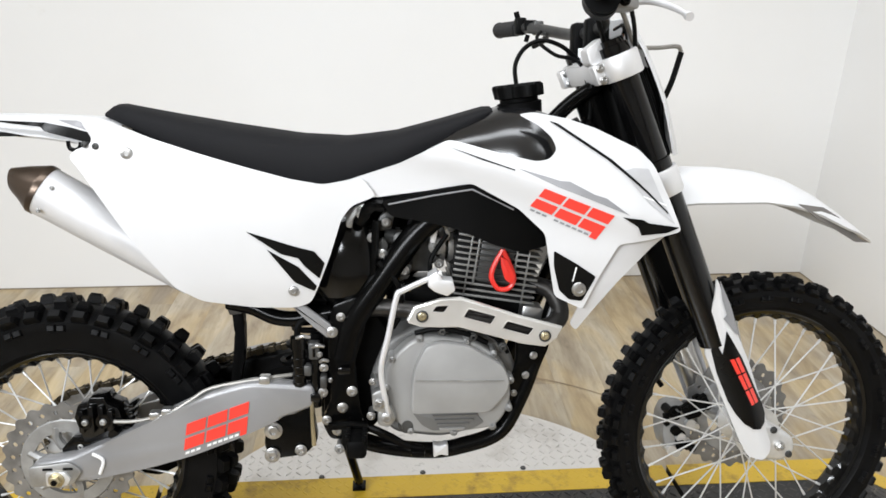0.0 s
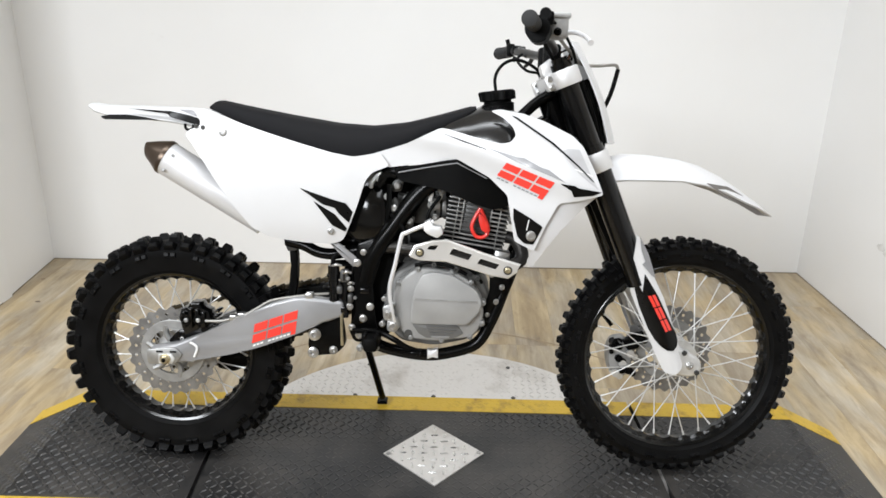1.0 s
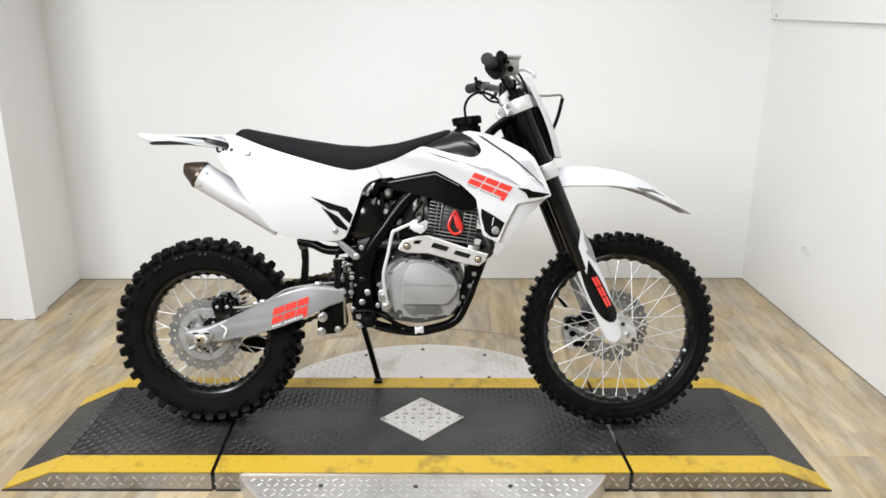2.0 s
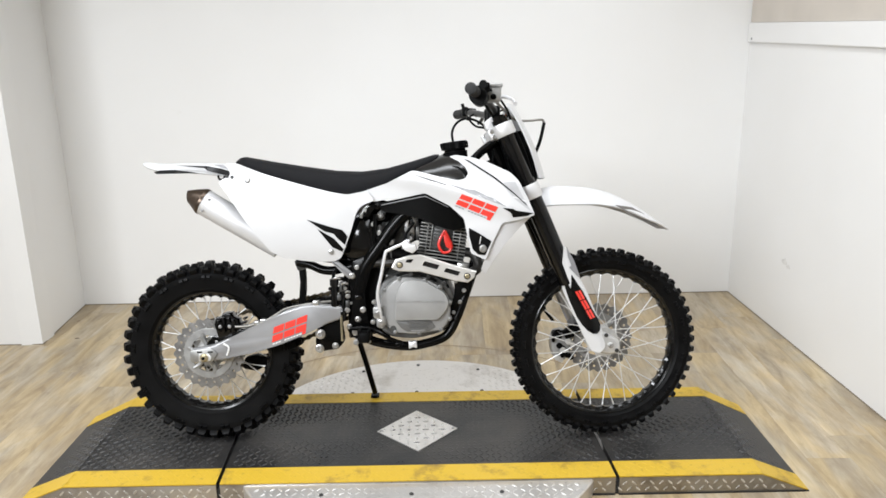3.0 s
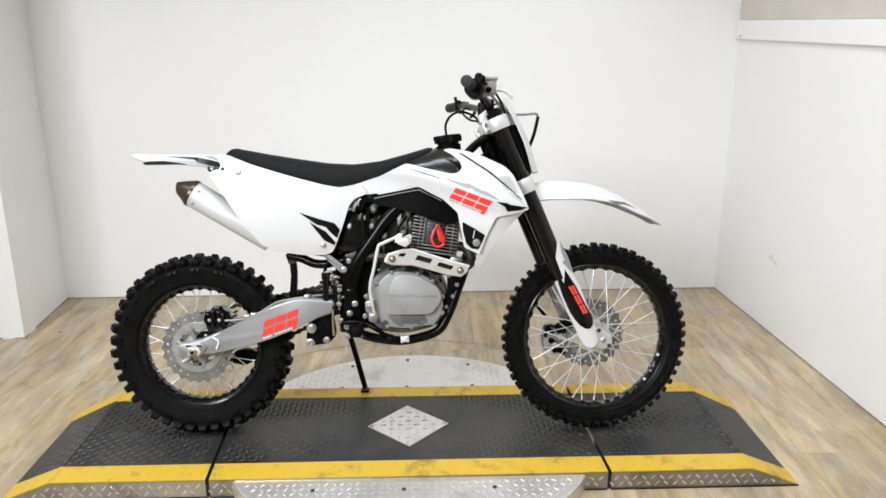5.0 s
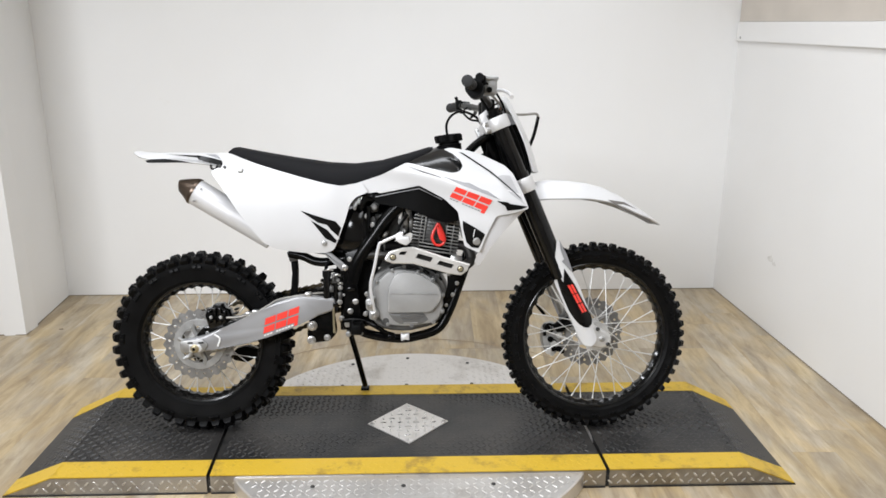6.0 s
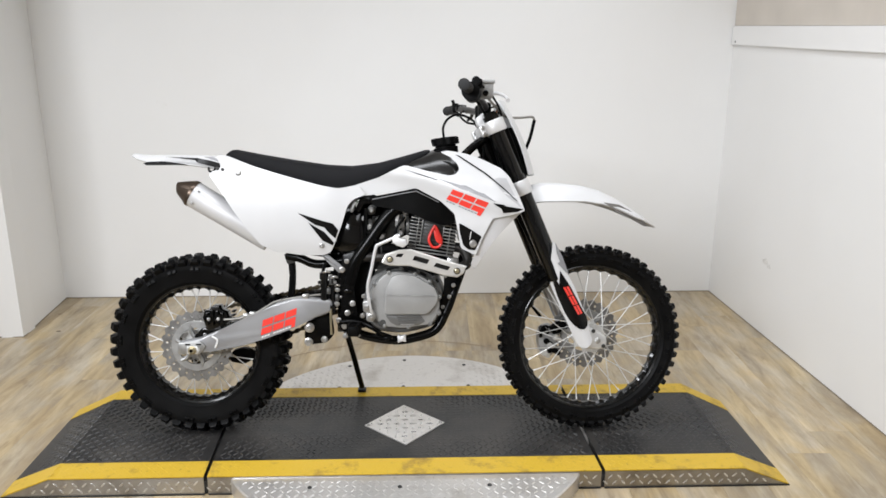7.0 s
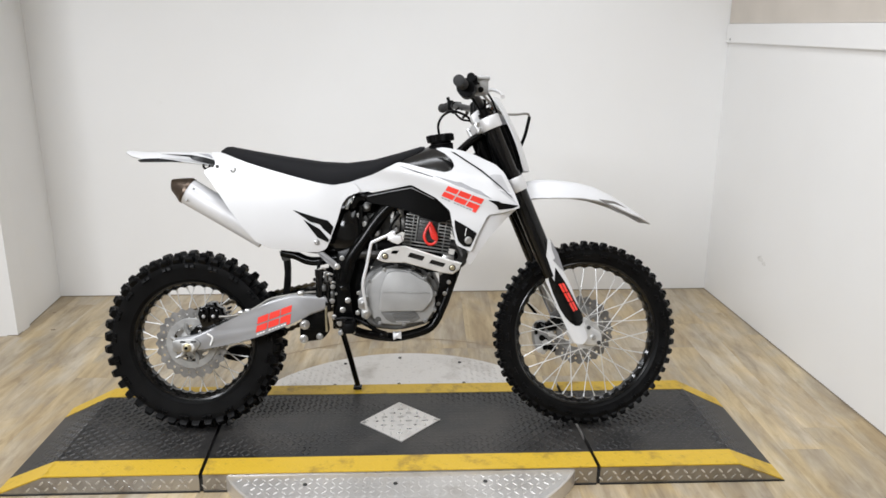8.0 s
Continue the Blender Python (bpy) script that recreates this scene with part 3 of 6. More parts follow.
# the bright diamond let into the deck
bm = bmesh.new()
D_C, D_R = (0.020, -0.033), 0.1455
corners = [Vector((D_R * 0.985 * math.cos(radians(a + 2.5)), D_R * math.sin(radians(a + 2.5)))) for a in (0, 90, 180, 270)]
f = bm.faces.new([bm.verts.new((D_C[0] + c.x, D_C[1] + c.y, TOP - 0.004)) for c in corners])
ex = bmesh.ops.extrude_face_region(bm, geom=[f])
for v in (g for g in ex["geom"] if isinstance(g, bmesh.types.BMVert)):
    v.co.z = TOP + 0.0022
diamond = part("diamond_plate", bm, DISC_ALU, table, "square of bright aluminium tread plate", TO_TABLE, smooth=False)
bars = ([], [])
for i in range(-6, 7):
    for j in range(-6, 7):
        x, y = i * 0.0295, j * 0.0295
        if abs(x) + abs(y) < D_R - 0.016:
            tread_mesh(bars, D_C[0] + x, D_C[1] + y, TOP + 0.002, 0.06 if (i + j) % 2 else 0.06 + math.pi / 2, 0.0135, 0.0045, 0.0022)
treads("diamond_relief", bars, TREAD_ALU, diamond)
for s in (-1, 1):
    bm = bmesh.new()
    revolve(bm, [(0.0001, 0), (0.007, 0), (0.006, 0.003), (0.003, 0.0035), (0.0001, 0.002)], 12, pose(D_C[0] + s * (D_R - 0.017), D_C[1] + s * 0.007, TOP + 0.0022, 90), False)
    part("screw", bm, STEEL, diamond, m=TO_TABLE)
for s in (SEAM_L, SEAM_R):
    bm = bmesh.new()
    f = bm.faces.new([bm.verts.new((seam_x(s, y) + d, y, TOP - 0.02)) for y, d in ((Y_F + 0.002, -GAP / 2), (Y_F + 0.002, GAP / 2), (Y_B - 0.002, GAP / 2), (Y_B - 0.002, -GAP / 2))])
    r = bmesh.ops.extrude_face_region(bm, geom=[f])
    for v in (g for g in r["geom"] if isinstance(g, bmesh.types.BMVert)):
        v.co.z = 0.002
    part("seam_filler", bm, SEAM, table, "dark rubber seam", TO_TABLE, smooth=False)

# a worn ring on the planks round the turntable
ARC = [radians(48 + 1.2 * k) for k in range(72)]
for r0, r1, mat, words in ((0.932, 0.938, RING_BROWN, "thin faint brown ring worn into the planks"), (0.646, 0.658, RING_BROWN, "narrow brown gap cut round the turntable")):
    bm = bmesh.new()
    edge = [[bm.verts.new((CX + (r + 0.0015 * math.sin(9 * a)) * math.cos(a), CY + (r + 0.0015 * math.sin(9 * a)) * math.sin(a), 0.0012)) for a in ARC] for r in (r0, r1)]
    for k in range(71):
        bm.faces.new((edge[0][k], edge[0][k + 1], edge[1][k + 1], edge[1][k]))
    tagged(part("floor_scuff", bm, mat, None, smooth=False), words, "scuff", kind="structure")

# ---- the dirt bike ----
LEAN_DEG = 10.0
BIKE = pose(0, -0.053, TOP, -LEAN_DEG) @ pose(0.0028, 0, 0.009, 0, -0.53, 0)
bike = empty("dirt_bike", BIKE, "white off-road motorcycle with red and black decals, leaning on its stand", "motorcycle")
AX_R, AX_F = (-0.690, 0.3065), (0.672, 0.3125)
R_REAR, R_FRONT = 0.316, 0.3275
STEER_DIR = Vector((0.383, 0, -0.924))
STEER = Matrix.Translation((0.335, 0, 0.95)) @ Matrix.Rotation(radians(-4.5), 4, STEER_DIR) @ Matrix.Translation((-0.335, 0, -0.95))


def both(fn):
    """Runs fn for the near side (-1) and the far side (1)."""
    for s in (-1, 1):
        fn(s)


def mirror(s):
    return Matrix.Diagonal((1, -s, 1, 1)) if s > 0 else Matrix.Identity(4)


# wheels
def tyre_bm(rim_r, body, half_w):
    """The smooth carcass of a tyre."""
    bm = bmesh.new()
    mid = (rim_r + body) / 2
    half = [(rim_r - 0.004, 0.62), (rim_r + 0.006, 0.74), (rim_r + 0.009, 0.80), (rim_r + 0.013, 0.80), (mid, 0.98), (mid + (body - mid) * 0.5, 0.97), (body - 0.012, 0.72), (body - 0.002, 0.36)]
    prof = [(r, -half_w * k) for r, k in half] + [(body, 0)] + [(r, half_w * k) for r, k in half[::-1]]
    revolve(bm, prof, 96)
    return bm


def knob_shape(sx, sy, h):
    """Corners and faces of one tread knob: flared foot, straight sides, rounded crown."""
    verts = [(x * sx * k, y * sy * k, z) for z, k in ((-0.006, 1.14), (h * 0.72, 0.93), (h, 0.70)) for x, y in ((-1, -1), (1, -1), (1, 1), (-1, 1))]
    faces = [(8, 9, 10, 11)] + [(4 * r + i, 4 * r + (i + 1) % 4, 4 * r + 4 + (i + 1) % 4, 4 * r + 4 + i) for r in (0, 1) for i in range(4)]
    return verts, faces


def tread(rim, body, out_r, half_w, count, knob_h, shoulder):
    """The knobs of a tyre: those of the near half one by one, the hidden half in one mesh."""
    pitch = 2 * math.pi * out_r / count
    shapes = {"middle": knob_shape(pitch * 0.25, half_w * 0.18, knob_h), "flank": knob_shape(pitch * 0.27, half_w * 0.16, knob_h),
              "edge": knob_shape(pitch * 0.29, half_w * 0.17, knob_h * 0.95), "lug": knob_shape(pitch * 0.17, half_w * 0.12, knob_h * 0.34)}
    meshes = {}
    for key, (verts, faces) in shapes.items():
        me = bpy.data.meshes.new("tread_knob")
        me.from_pydata(verts, [], faces)
        me.materials.append(RUBBER)
        meshes[key] = me
    far = ([], [])
    for i in range(count):
        a = 2 * math.pi * i / count
        row = [("middle", a, body - 0.002, 0.24, 0.18) if i % 2 == 0 else ("flank", a, body - 0.005, 0.50, 0.42), ("edge", a, body - 0.015, 0.80, 0.78)]
        if i % 2 == 0:
            row += [("lug", a + q * pitch * 0.22 / out_r, body - shoulder, 0.955, 1.30) for q in (-1, 1)]
        for q in (-1, 1):
            for key, turn, r, y, tilt in row:
                m = Matrix.Rotation(turn, 4, "Y") @ Matrix.Translation((0, q * half_w * y, r)) @ Matrix.Rotation(-q * tilt, 4, "X")
                if q < 0:
                    ob = new("tread_knob", meshes[key])
                    ob.parent = rim
                    ob.matrix_local = m
                else:
                    n = len(far[0])
                    far[0].extend(m @ Vector(v) for v in shapes[key][0])
                    far[1].extend(tuple(n + k for k in f) for f in shapes[key][1])
    me = bpy.data.meshes.new("tread_block")
    me.from_pydata(far[0], [], far[1])
    me.materials.append(RUBBER)
    ob = new("tread_block", me)
    ob.parent = rim
    tagged(ob, "black rubber tread knobs", kind="stuff")


def spoke_bm(hub_r, hub_y, rim_r, turn):
    """A spoke from the hub's flange to the rim, with its nipple."""
    bm = bmesh.new()
    a = Vector((hub_r * math.sin(turn), hub_y, hub_r * math.cos(turn)))
    b = Vector((0, hub_y * 0.12, rim_r))
    rod(bm, a, b, 0.0017, 8)
    d = (a - b).normalized()
    rod(bm, b, b + d * 0.018, 0.0028, 8)
    return bm


def wheel(name, centre, out_r, rim_r, half_w, count, knob_h, hub_r, hub_y, m, n_spokes, label):
    bm = bmesh.new()
    w = half_w * 0.62
    revolve(bm, [(rim_r + 0.004, -w), (rim_r - 0.002, -w - 0.003), (rim_r - 0.008, -w), (rim_r - 0.012, -w * 0.55), (rim_r - 0.019, -w * 0.35), (rim_r - 0.019, w * 0.35), (rim_r - 0.012, w * 0.55),
                 (rim_r - 0.008, w), (rim_r - 0.002, w + 0.003), (rim_r + 0.004, w), (rim_r - 0.004, w * 0.7), (rim_r - 0.010, 0), (rim_r - 0.004, -w * 0.7)], 288)
    for v in bm.verts:
        ring = math.hypot(v.co.x, v.co.z)
        if ring < rim_r - 0.015:
            cusp = 1 - abs(math.sin(18 * math.atan2(v.co.x, v.co.z)))
            k = (ring + 0.001 - 0.0055 * cusp) / ring
            v.co.x, v.co.z = v.co.x * k, v.co.z * k
    rim = part(name, bm, BLACK_RIM, bike, label)
    rim.matrix_local = m @ pose(centre[0], 0, centre[1])
    part("tyre", tyre_bm(rim_r, out_r - knob_h, half_w), RUBBER, rim, "black knobbly rubber tyre", sharp=25)
    tread(rim, out_r - knob_h, out_r, half_w, count, knob_h, 0.033)
    bm = bmesh.new()
    revolve(bm, [(0.009, -hub_y - 0.012), (0.024, -hub_y - 0.012), (0.026, -hub_y - 0.004), (hub_r + 0.006, -hub_y - 0.003), (hub_r + 0.006, -hub_y + 0.004), (0.026, -hub_y + 0.012), (0.023, 0),
                 (0.026, hub_y - 0.012), (hub_r + 0.006, hub_y - 0.004), (hub_r + 0.006, hub_y + 0.003), (0.026, hub_y + 0.004), (0.024, hub_y + 0.012), (0.009, hub_y + 0.012)], 40)
    part("hub", bm, HUB_ALU, rim, "cast aluminium hub")
    for q in (-1, 1):
        for t in (-1, 1):
            bm = spoke_bm(hub_r, q * hub_y, rim_r - 0.016, t * radians(62))
            first = part("spoke", bm, SPOKE_STEEL, rim)
            k = n_spokes // 4
            base = (0.5 if q > 0 else 0.0) + (0.25 if t > 0 else 0.0)
            for i in range(k):
                ob = first if i == 0 else first.copy()
                if i:
                    scene.collection.objects.link(ob)
                ob.rotation_euler = (0, 2 * math.pi * (i + base) / k, 0)
    return rim


rear = wheel("rear_wheel", AX_R, R_REAR, 0.211, 0.054, 42, 0.019, 0.045, 0.032, Matrix.Identity(4), 36, "black spoked rear rim")
front = wheel("front_wheel", AX_F, R_FRONT, 0.254, 0.041, 56, 0.0135, 0.044, 0.034, STEER, 36, "black spoked front rim")


def wave_disc(r, r_in, y, lobes, thick=0.0035):
    bm = bmesh.new()
    n = lobes * 10
    out = [(r * (1 + 0.035 * math.cos(2 * math.pi * lobes * k / n)) * math.cos(2 * math.pi * k / n), r * (1 + 0.035 * math.cos(2 * math.pi * lobes * k / n)) * math.sin(2 * math.pi * k / n)) for k in range(n)]

    def ring(rr, cx=0, cz=0, k=18):
        return [(cx + rr * math.cos(2 * math.pi * i / k), cz + rr * math.sin(2 * math.pi * i / k)) for i in range(k)]
    es = []
    holes = [ring(r_in, 0, 0, 40)]
    for i in range(lobes):
        a = 2 * math.pi * (i + 0.5) / lobes
        holes.append(ring(0.0048, r * 0.86 * math.cos(a), r * 0.86 * math.sin(a), 8))
        holes.append(ring(0.0036, r * 0.74 * math.cos(a + 0.2), r * 0.74 * math.sin(a + 0.2), 8))
    for lp in [out] + holes:
        vs = [bm.verts.new((p[0], y, p[1])) for p in lp]
        es += [bm.edges.new((vs[i], vs[(i + 1) % len(vs)])) for i in range(len(vs))]
    fs = [g for g in bmesh.ops.triangle_fill(bm, use_beauty=True, use_dissolve=False, edges=es)["geom"] if isinstance(g, bmesh.types.BMFace)]
    ex = bmesh.ops.extrude_face_region(bm, geom=fs)
    for v in (g for g in ex["geom"] if isinstance(g, bmesh.types.BMVert)):
        v.co.y = y + thick
    return bm


part("rear_brake_disc", wave_disc(0.119, 0.072, -0.062, 24), DISC_STEEL, rear, "wave-edged steel brake disc")
part("front_brake_disc", wave_disc(0.121, 0.066, 0.056, 24), DISC_STEEL, front, "wave-edged steel brake disc")
for host, y in ((rear, -0.058), (front, 0.053)):
    bm = bmesh.new()
    for i in range(6):
        a = math.pi * i / 3 + 0.3
        m = Matrix.Rotation(a, 4, "Y")
        tube(bm, [m @ Vector((0.030, y, 0)), m @ Vector((0.052, y, 0.006)), m @ Vector((0.074, y, 0))], 0.0085, 8, 3)
    q = -1 if y < 0 else 1
    revolve(bm, [(0.064, y + q * 0.006), (0.086, y + q * 0.006), (0.089, y + q * 0.003), (0.086, y - q * 0.003), (0.064, y - q * 0.003)], 48)
    part("disc_carrier", bm, CARRIER_ALU, host, "cast disc carrier")
bm = bmesh.new()
n = 48
prof = [((0.100 if k % 2 else 0.093) * math.cos(2 * math.pi * k / (2 * n)), (0.100 if k % 2 else 0.093) * math.sin(2 * math.pi * k / (2 * n))) for k in range(2 * n)]
hole = [(0.072 * math.cos(2 * math.pi * k / 36), 0.072 * math.sin(2 * math.pi * k / 36)) for k in range(36)]
es = []
for lp in (prof, hole):
    vs = [bm.verts.new((p[0], 0.064, p[1])) for p in lp]
    es += [bm.edges.new((vs[i], vs[(i + 1) % len(vs)])) for i in range(len(vs))]
fs = [g for g in bmesh.ops.triangle_fill(bm, use_beauty=True, use_dissolve=False, edges=es)["geom"] if isinstance(g, bmesh.types.BMFace)]
ex = bmesh.ops.extrude_face_region(bm, geom=fs)
for v in (g for g in ex["geom"] if isinstance(g, bmesh.types.BMVert)):
    v.co.y = 0.070
part("sprocket", bm, STEEL, rear, "toothed steel rear sprocket")

# chain on the far side
bm = bmesh.new()
c0, r0, c1, r1 = Vector((AX_R[0], AX_R[1])), 0.096, Vector((-0.135, 0.482)), 0.036
d = (c1 - c0).normalized()
nrm = Vector((-d.y, d.x))
span = (c1 - c0).length
steps = []
for q in (1, -1):
    k = int(span / 0.0127)
    for i in range(k):
        t = (i + 0.5) / k
        p = c0 + d * span * t + nrm * q * (r0 + (r1 - r0) * t) + Vector((0, -0.012 * math.sin(math.pi * t) * (1 if q < 0 else -0.15)))
        steps.append((p, math.atan2(d.y, d.x)))
for i in range(24):
    a = math.atan2(d.y, d.x) + math.pi / 2 + math.pi * (i + 0.5) / 24
    steps.append((c0 + Vector((math.cos(a), math.sin(a))) * r0, a + math.pi / 2))
for i, (p, a) in enumerate(steps):
    m = Matrix.Translation((p.x, 0.067, p.y)) @ Matrix.Rotation(-a, 4, "Y")
    w = 0.0095 if i % 2 else 0.0065
    for q in (-1, 1):
        h = 0.0072 if i % 2 else 0.0046
        box(bm, -0.0074, 0.0074, q * w - 0.001, q * w + 0.001, -h, h, 0.002 if i % 2 else 0, m)
    box(bm, -0.0035, 0.0035, -w, w, -0.0035, 0.0035, 0, m)
part("chain", bm, CHAIN_METAL, bike, "oily brown roller chain", smooth=False)


bm = bmesh.new()
slab(bm, [(-0.610, 0.222), (-0.600, 0.262), (-0.560, 0.272), (-0.515, 0.258), (-0.512, 0.236), (-0.560, 0.212)], 0.050, 0.084, 0.005, 0.010)
part("chain_guide", bm, MATT_BLACK, bike, "black plastic chain guide")


# swingarm
def swing(s):
    bm = bmesh.new()
    slab(bm, [(-0.215, 0.470), (-0.330, 0.480), (-0.400, 0.462), (-0.477, 0.426), (-0.590, 0.374), (-0.660, 0.345), (-0.735, 0.332), (-0.740, 0.292), (-0.690, 0.288), (-0.618, 0.300), (-0.520, 0.319), (-0.440, 0.341), (-0.349, 0.375), (-0.270, 0.412), (-0.215, 0.430)],
         -0.118, -0.080, 0.008, 0.015, 3)
    arm = part("swingarm", bm, SWING_ALU, bike, "silver-grey painted swingarm beam", mirror(s))
    bm = bmesh.new()
    slab(bm, [(-0.735, 0.330), (-0.660, 0.338), (-0.640, 0.318), (-0.660, 0.292), (-0.735, 0.290)], -0.124, -0.112, 0.002, 0.008)
    part("axle_block", bm, CAST_ALU, arm, "bright axle adjuster block", mirror(s))
    bm = bmesh.new()
    slab(bm, [(AX_R[0] - 0.014, AX_R[1] - 0.013), (AX_R[0] - 0.014, AX_R[1] + 0.013), (AX_R[0] + 0.022, AX_R[1] + 0.013), (AX_R[0] + 0.030, AX_R[1]), (AX_R[0] + 0.022, AX_R[1] - 0.013)], -0.128, -0.122, 0.001, 0.003)
    part("axle_washer", bm, HUB_ALU, arm, "pale axle plate", mirror(s))
    bm = bmesh.new()
    bolt_mesh(bm, AX_R[0] + 0.005, -0.127, AX_R[1], 0.0105, 0.013)
    nut = part("axle_nut", bm, BRASS, arm, "yellow zinc axle nut", mirror(s))
    # shade inside the axle's hole, put in as a black disc
    bm = bmesh.new()
    rod(bm, (AX_R[0] + 0.005, -0.1415, AX_R[1]), (AX_R[0] + 0.005, -0.130, AX_R[1]), 0.0055, 14)
    part("axle_hole_shade", bm, MATT_BLACK, arm, "", mirror(s))
    # the slots' dark insides, put in as black bars on the block
    for x0 in (-0.664, -0.700):
        bm = bmesh.new()
        box(bm, x0 - 0.010, x0 + 0.008, -0.1252, -0.1225, 0.3225, 0.3275, 0.001, Matrix.Translation((0, 0, 0)))
        part("adjuster_slot", bm, MATT_BLACK, arm, "", mirror(s))
    if s < 0:
        bm = bmesh.new()
        tube(bm, [(-0.620, -0.121, 0.352), (-0.602, -0.121, 0.338), (-0.610, -0.121, 0.312)], 0.0032, 8, 4)
        part("edge_mark", bm, WHITE_DECAL, arm)


both(swing)


def brand(quad, yfun, parent):
    """Three slanted red blocks on a patch of a panel: quad is lower left, upper left, upper right, lower right."""
    a, b, c, d2 = (Vector(q) for q in quad)

    def at(u, v):
        return (a * (1 - u) + d2 * u) * (1 - v) + (b * (1 - u) + c * u) * v
    for i in range(3):
        bm = bmesh.new()
        u0, u1 = i / 3 + 0.010, (i + 1) / 3 - 0.022
        bars = [(u0, u1, 0.56, 1.0), (u0, u1, 0.0, 0.44)] + ([(u1 - 0.10, u1, -0.22, 0.02)] if i == 2 else [])
        for p0, p1, q0, q1 in bars:
            panel(bm, [at(p0, q0), at(p0, q1), at(p1, q1), at(p1, q0)], lambda x, z: yfun(x, z) - 0.0016, 0.0008, 0, 0.03)
        part("red_mark", bm, RED_DECAL, parent, "red brand block")
    bm = bmesh.new()
    for i in range(11):
        u0 = 0.04 + i * 0.084
        if i == 3:
            continue
        panel(bm, [at(u0, -0.19), at(u0, -0.10), at(u0 + 0.062, -0.10), at(u0 + 0.062, -0.19)], lambda x, z: yfun(x, z) - 0.0012, 0.0006, 0, 0.03)
    return bm


arm_near = [o for o in bike.children if o.name.startswith("swingarm")][0]
bm = brand(((-0.458, 0.352), (-0.449, 0.404), (-0.331, 0.446), (-0.338, 0.394)), lambda x, z: -0.118, arm_near)
part("small_print", bm, WHITE_DECAL, arm_near, "row of tiny unreadable white marks")

# rear brake: caliper, hose, clips
bm = bmesh.new()
slab(bm, [(-0.656, 0.412), (-0.648, 0.436), (-0.630, 0.440), (-0.626, 0.450), (-0.600, 0.450), (-0.594, 0.436), (-0.576, 0.428), (-0.568, 0.396), (-0.584, 0.390), (-0.590, 0.372), (-0.642, 0.362)], -0.096, -0.044, 0.002, 0.002)
for x in (-0.640, -0.622, -0.604, -0.588):
    box(bm, x - 0.005, x + 0.005, -0.108, -0.095, 0.386, 0.442 - abs(x + 0.615) * 0.5, 0.002)
for x, z, r in ((-0.632, 0.408, 0.014), (-0.600, 0.408, 0.014), (-0.585, 0.382, 0.009)):
    rod(bm, (x, -0.108, z), (x, -0.05, z), r, 16)
box(bm, -0.665, -0.60, -0.092, -0.075, 0.340, 0.372, 0.004)
slab(bm, [(-0.665, 0.372), (-0.640, 0.376), (-0.600, 0.362), (-0.610, 0.344), (-0.650, 0.332), (-0.684, 0.330), (-0.690, 0.345)], -0.088, -0.070, 0.003, 0.005)
cal = part("rear_caliper", bm, BLACK_PLASTIC, bike, "black brake caliper")
for x, z, r in ((-0.632, 0.408, 0.006), (-0.600, 0.408, 0.006), (-0.652, 0.352, 0.006)):
    bm = bmesh.new()
    button_bolt(bm, x, -0.1085 if z > 0.36 else -0.089, z, r)
    part("caliper_pin", bm, CAST_ALU, cal)
bm = bmesh.new()
tube(bm, [(-0.600, -0.100, 0.405), (-0.540, -0.108, 0.408), (-0.480, -0.112, 0.424), (-0.440, -0.106, 0.446), (-0.400, -0.100, 0.466), (-0.300, -0.100, 0.482), (-0.235, -0.090, 0.486)], 0.0038, 8, 5)
hose = part("rear_brake_hose", bm, HOSE_GREY, bike, "grey braided brake hose")
for x, z in ((-0.506, 0.418), (-0.305, 0.482), (-0.484, 0.424)):
    bm = bmesh.new()
    box(bm, x - 0.010, x + 0.010, -0.116, -0.096, z - 0.008, z + 0.008, 0.003)
    part("hose_clip", bm, ALU, hose)

bm = bmesh.new()
for k in range(5):
    z = 0.372 + 0.014 * k
    box(bm, -0.574 + 0.004 * k, -0.556 + 0.002 * k, -0.096, -0.060, z, z + 0.006, 0.001)
part("caliper_fin", bm, BLACK_PLASTIC, cal, "black cooling ribs")
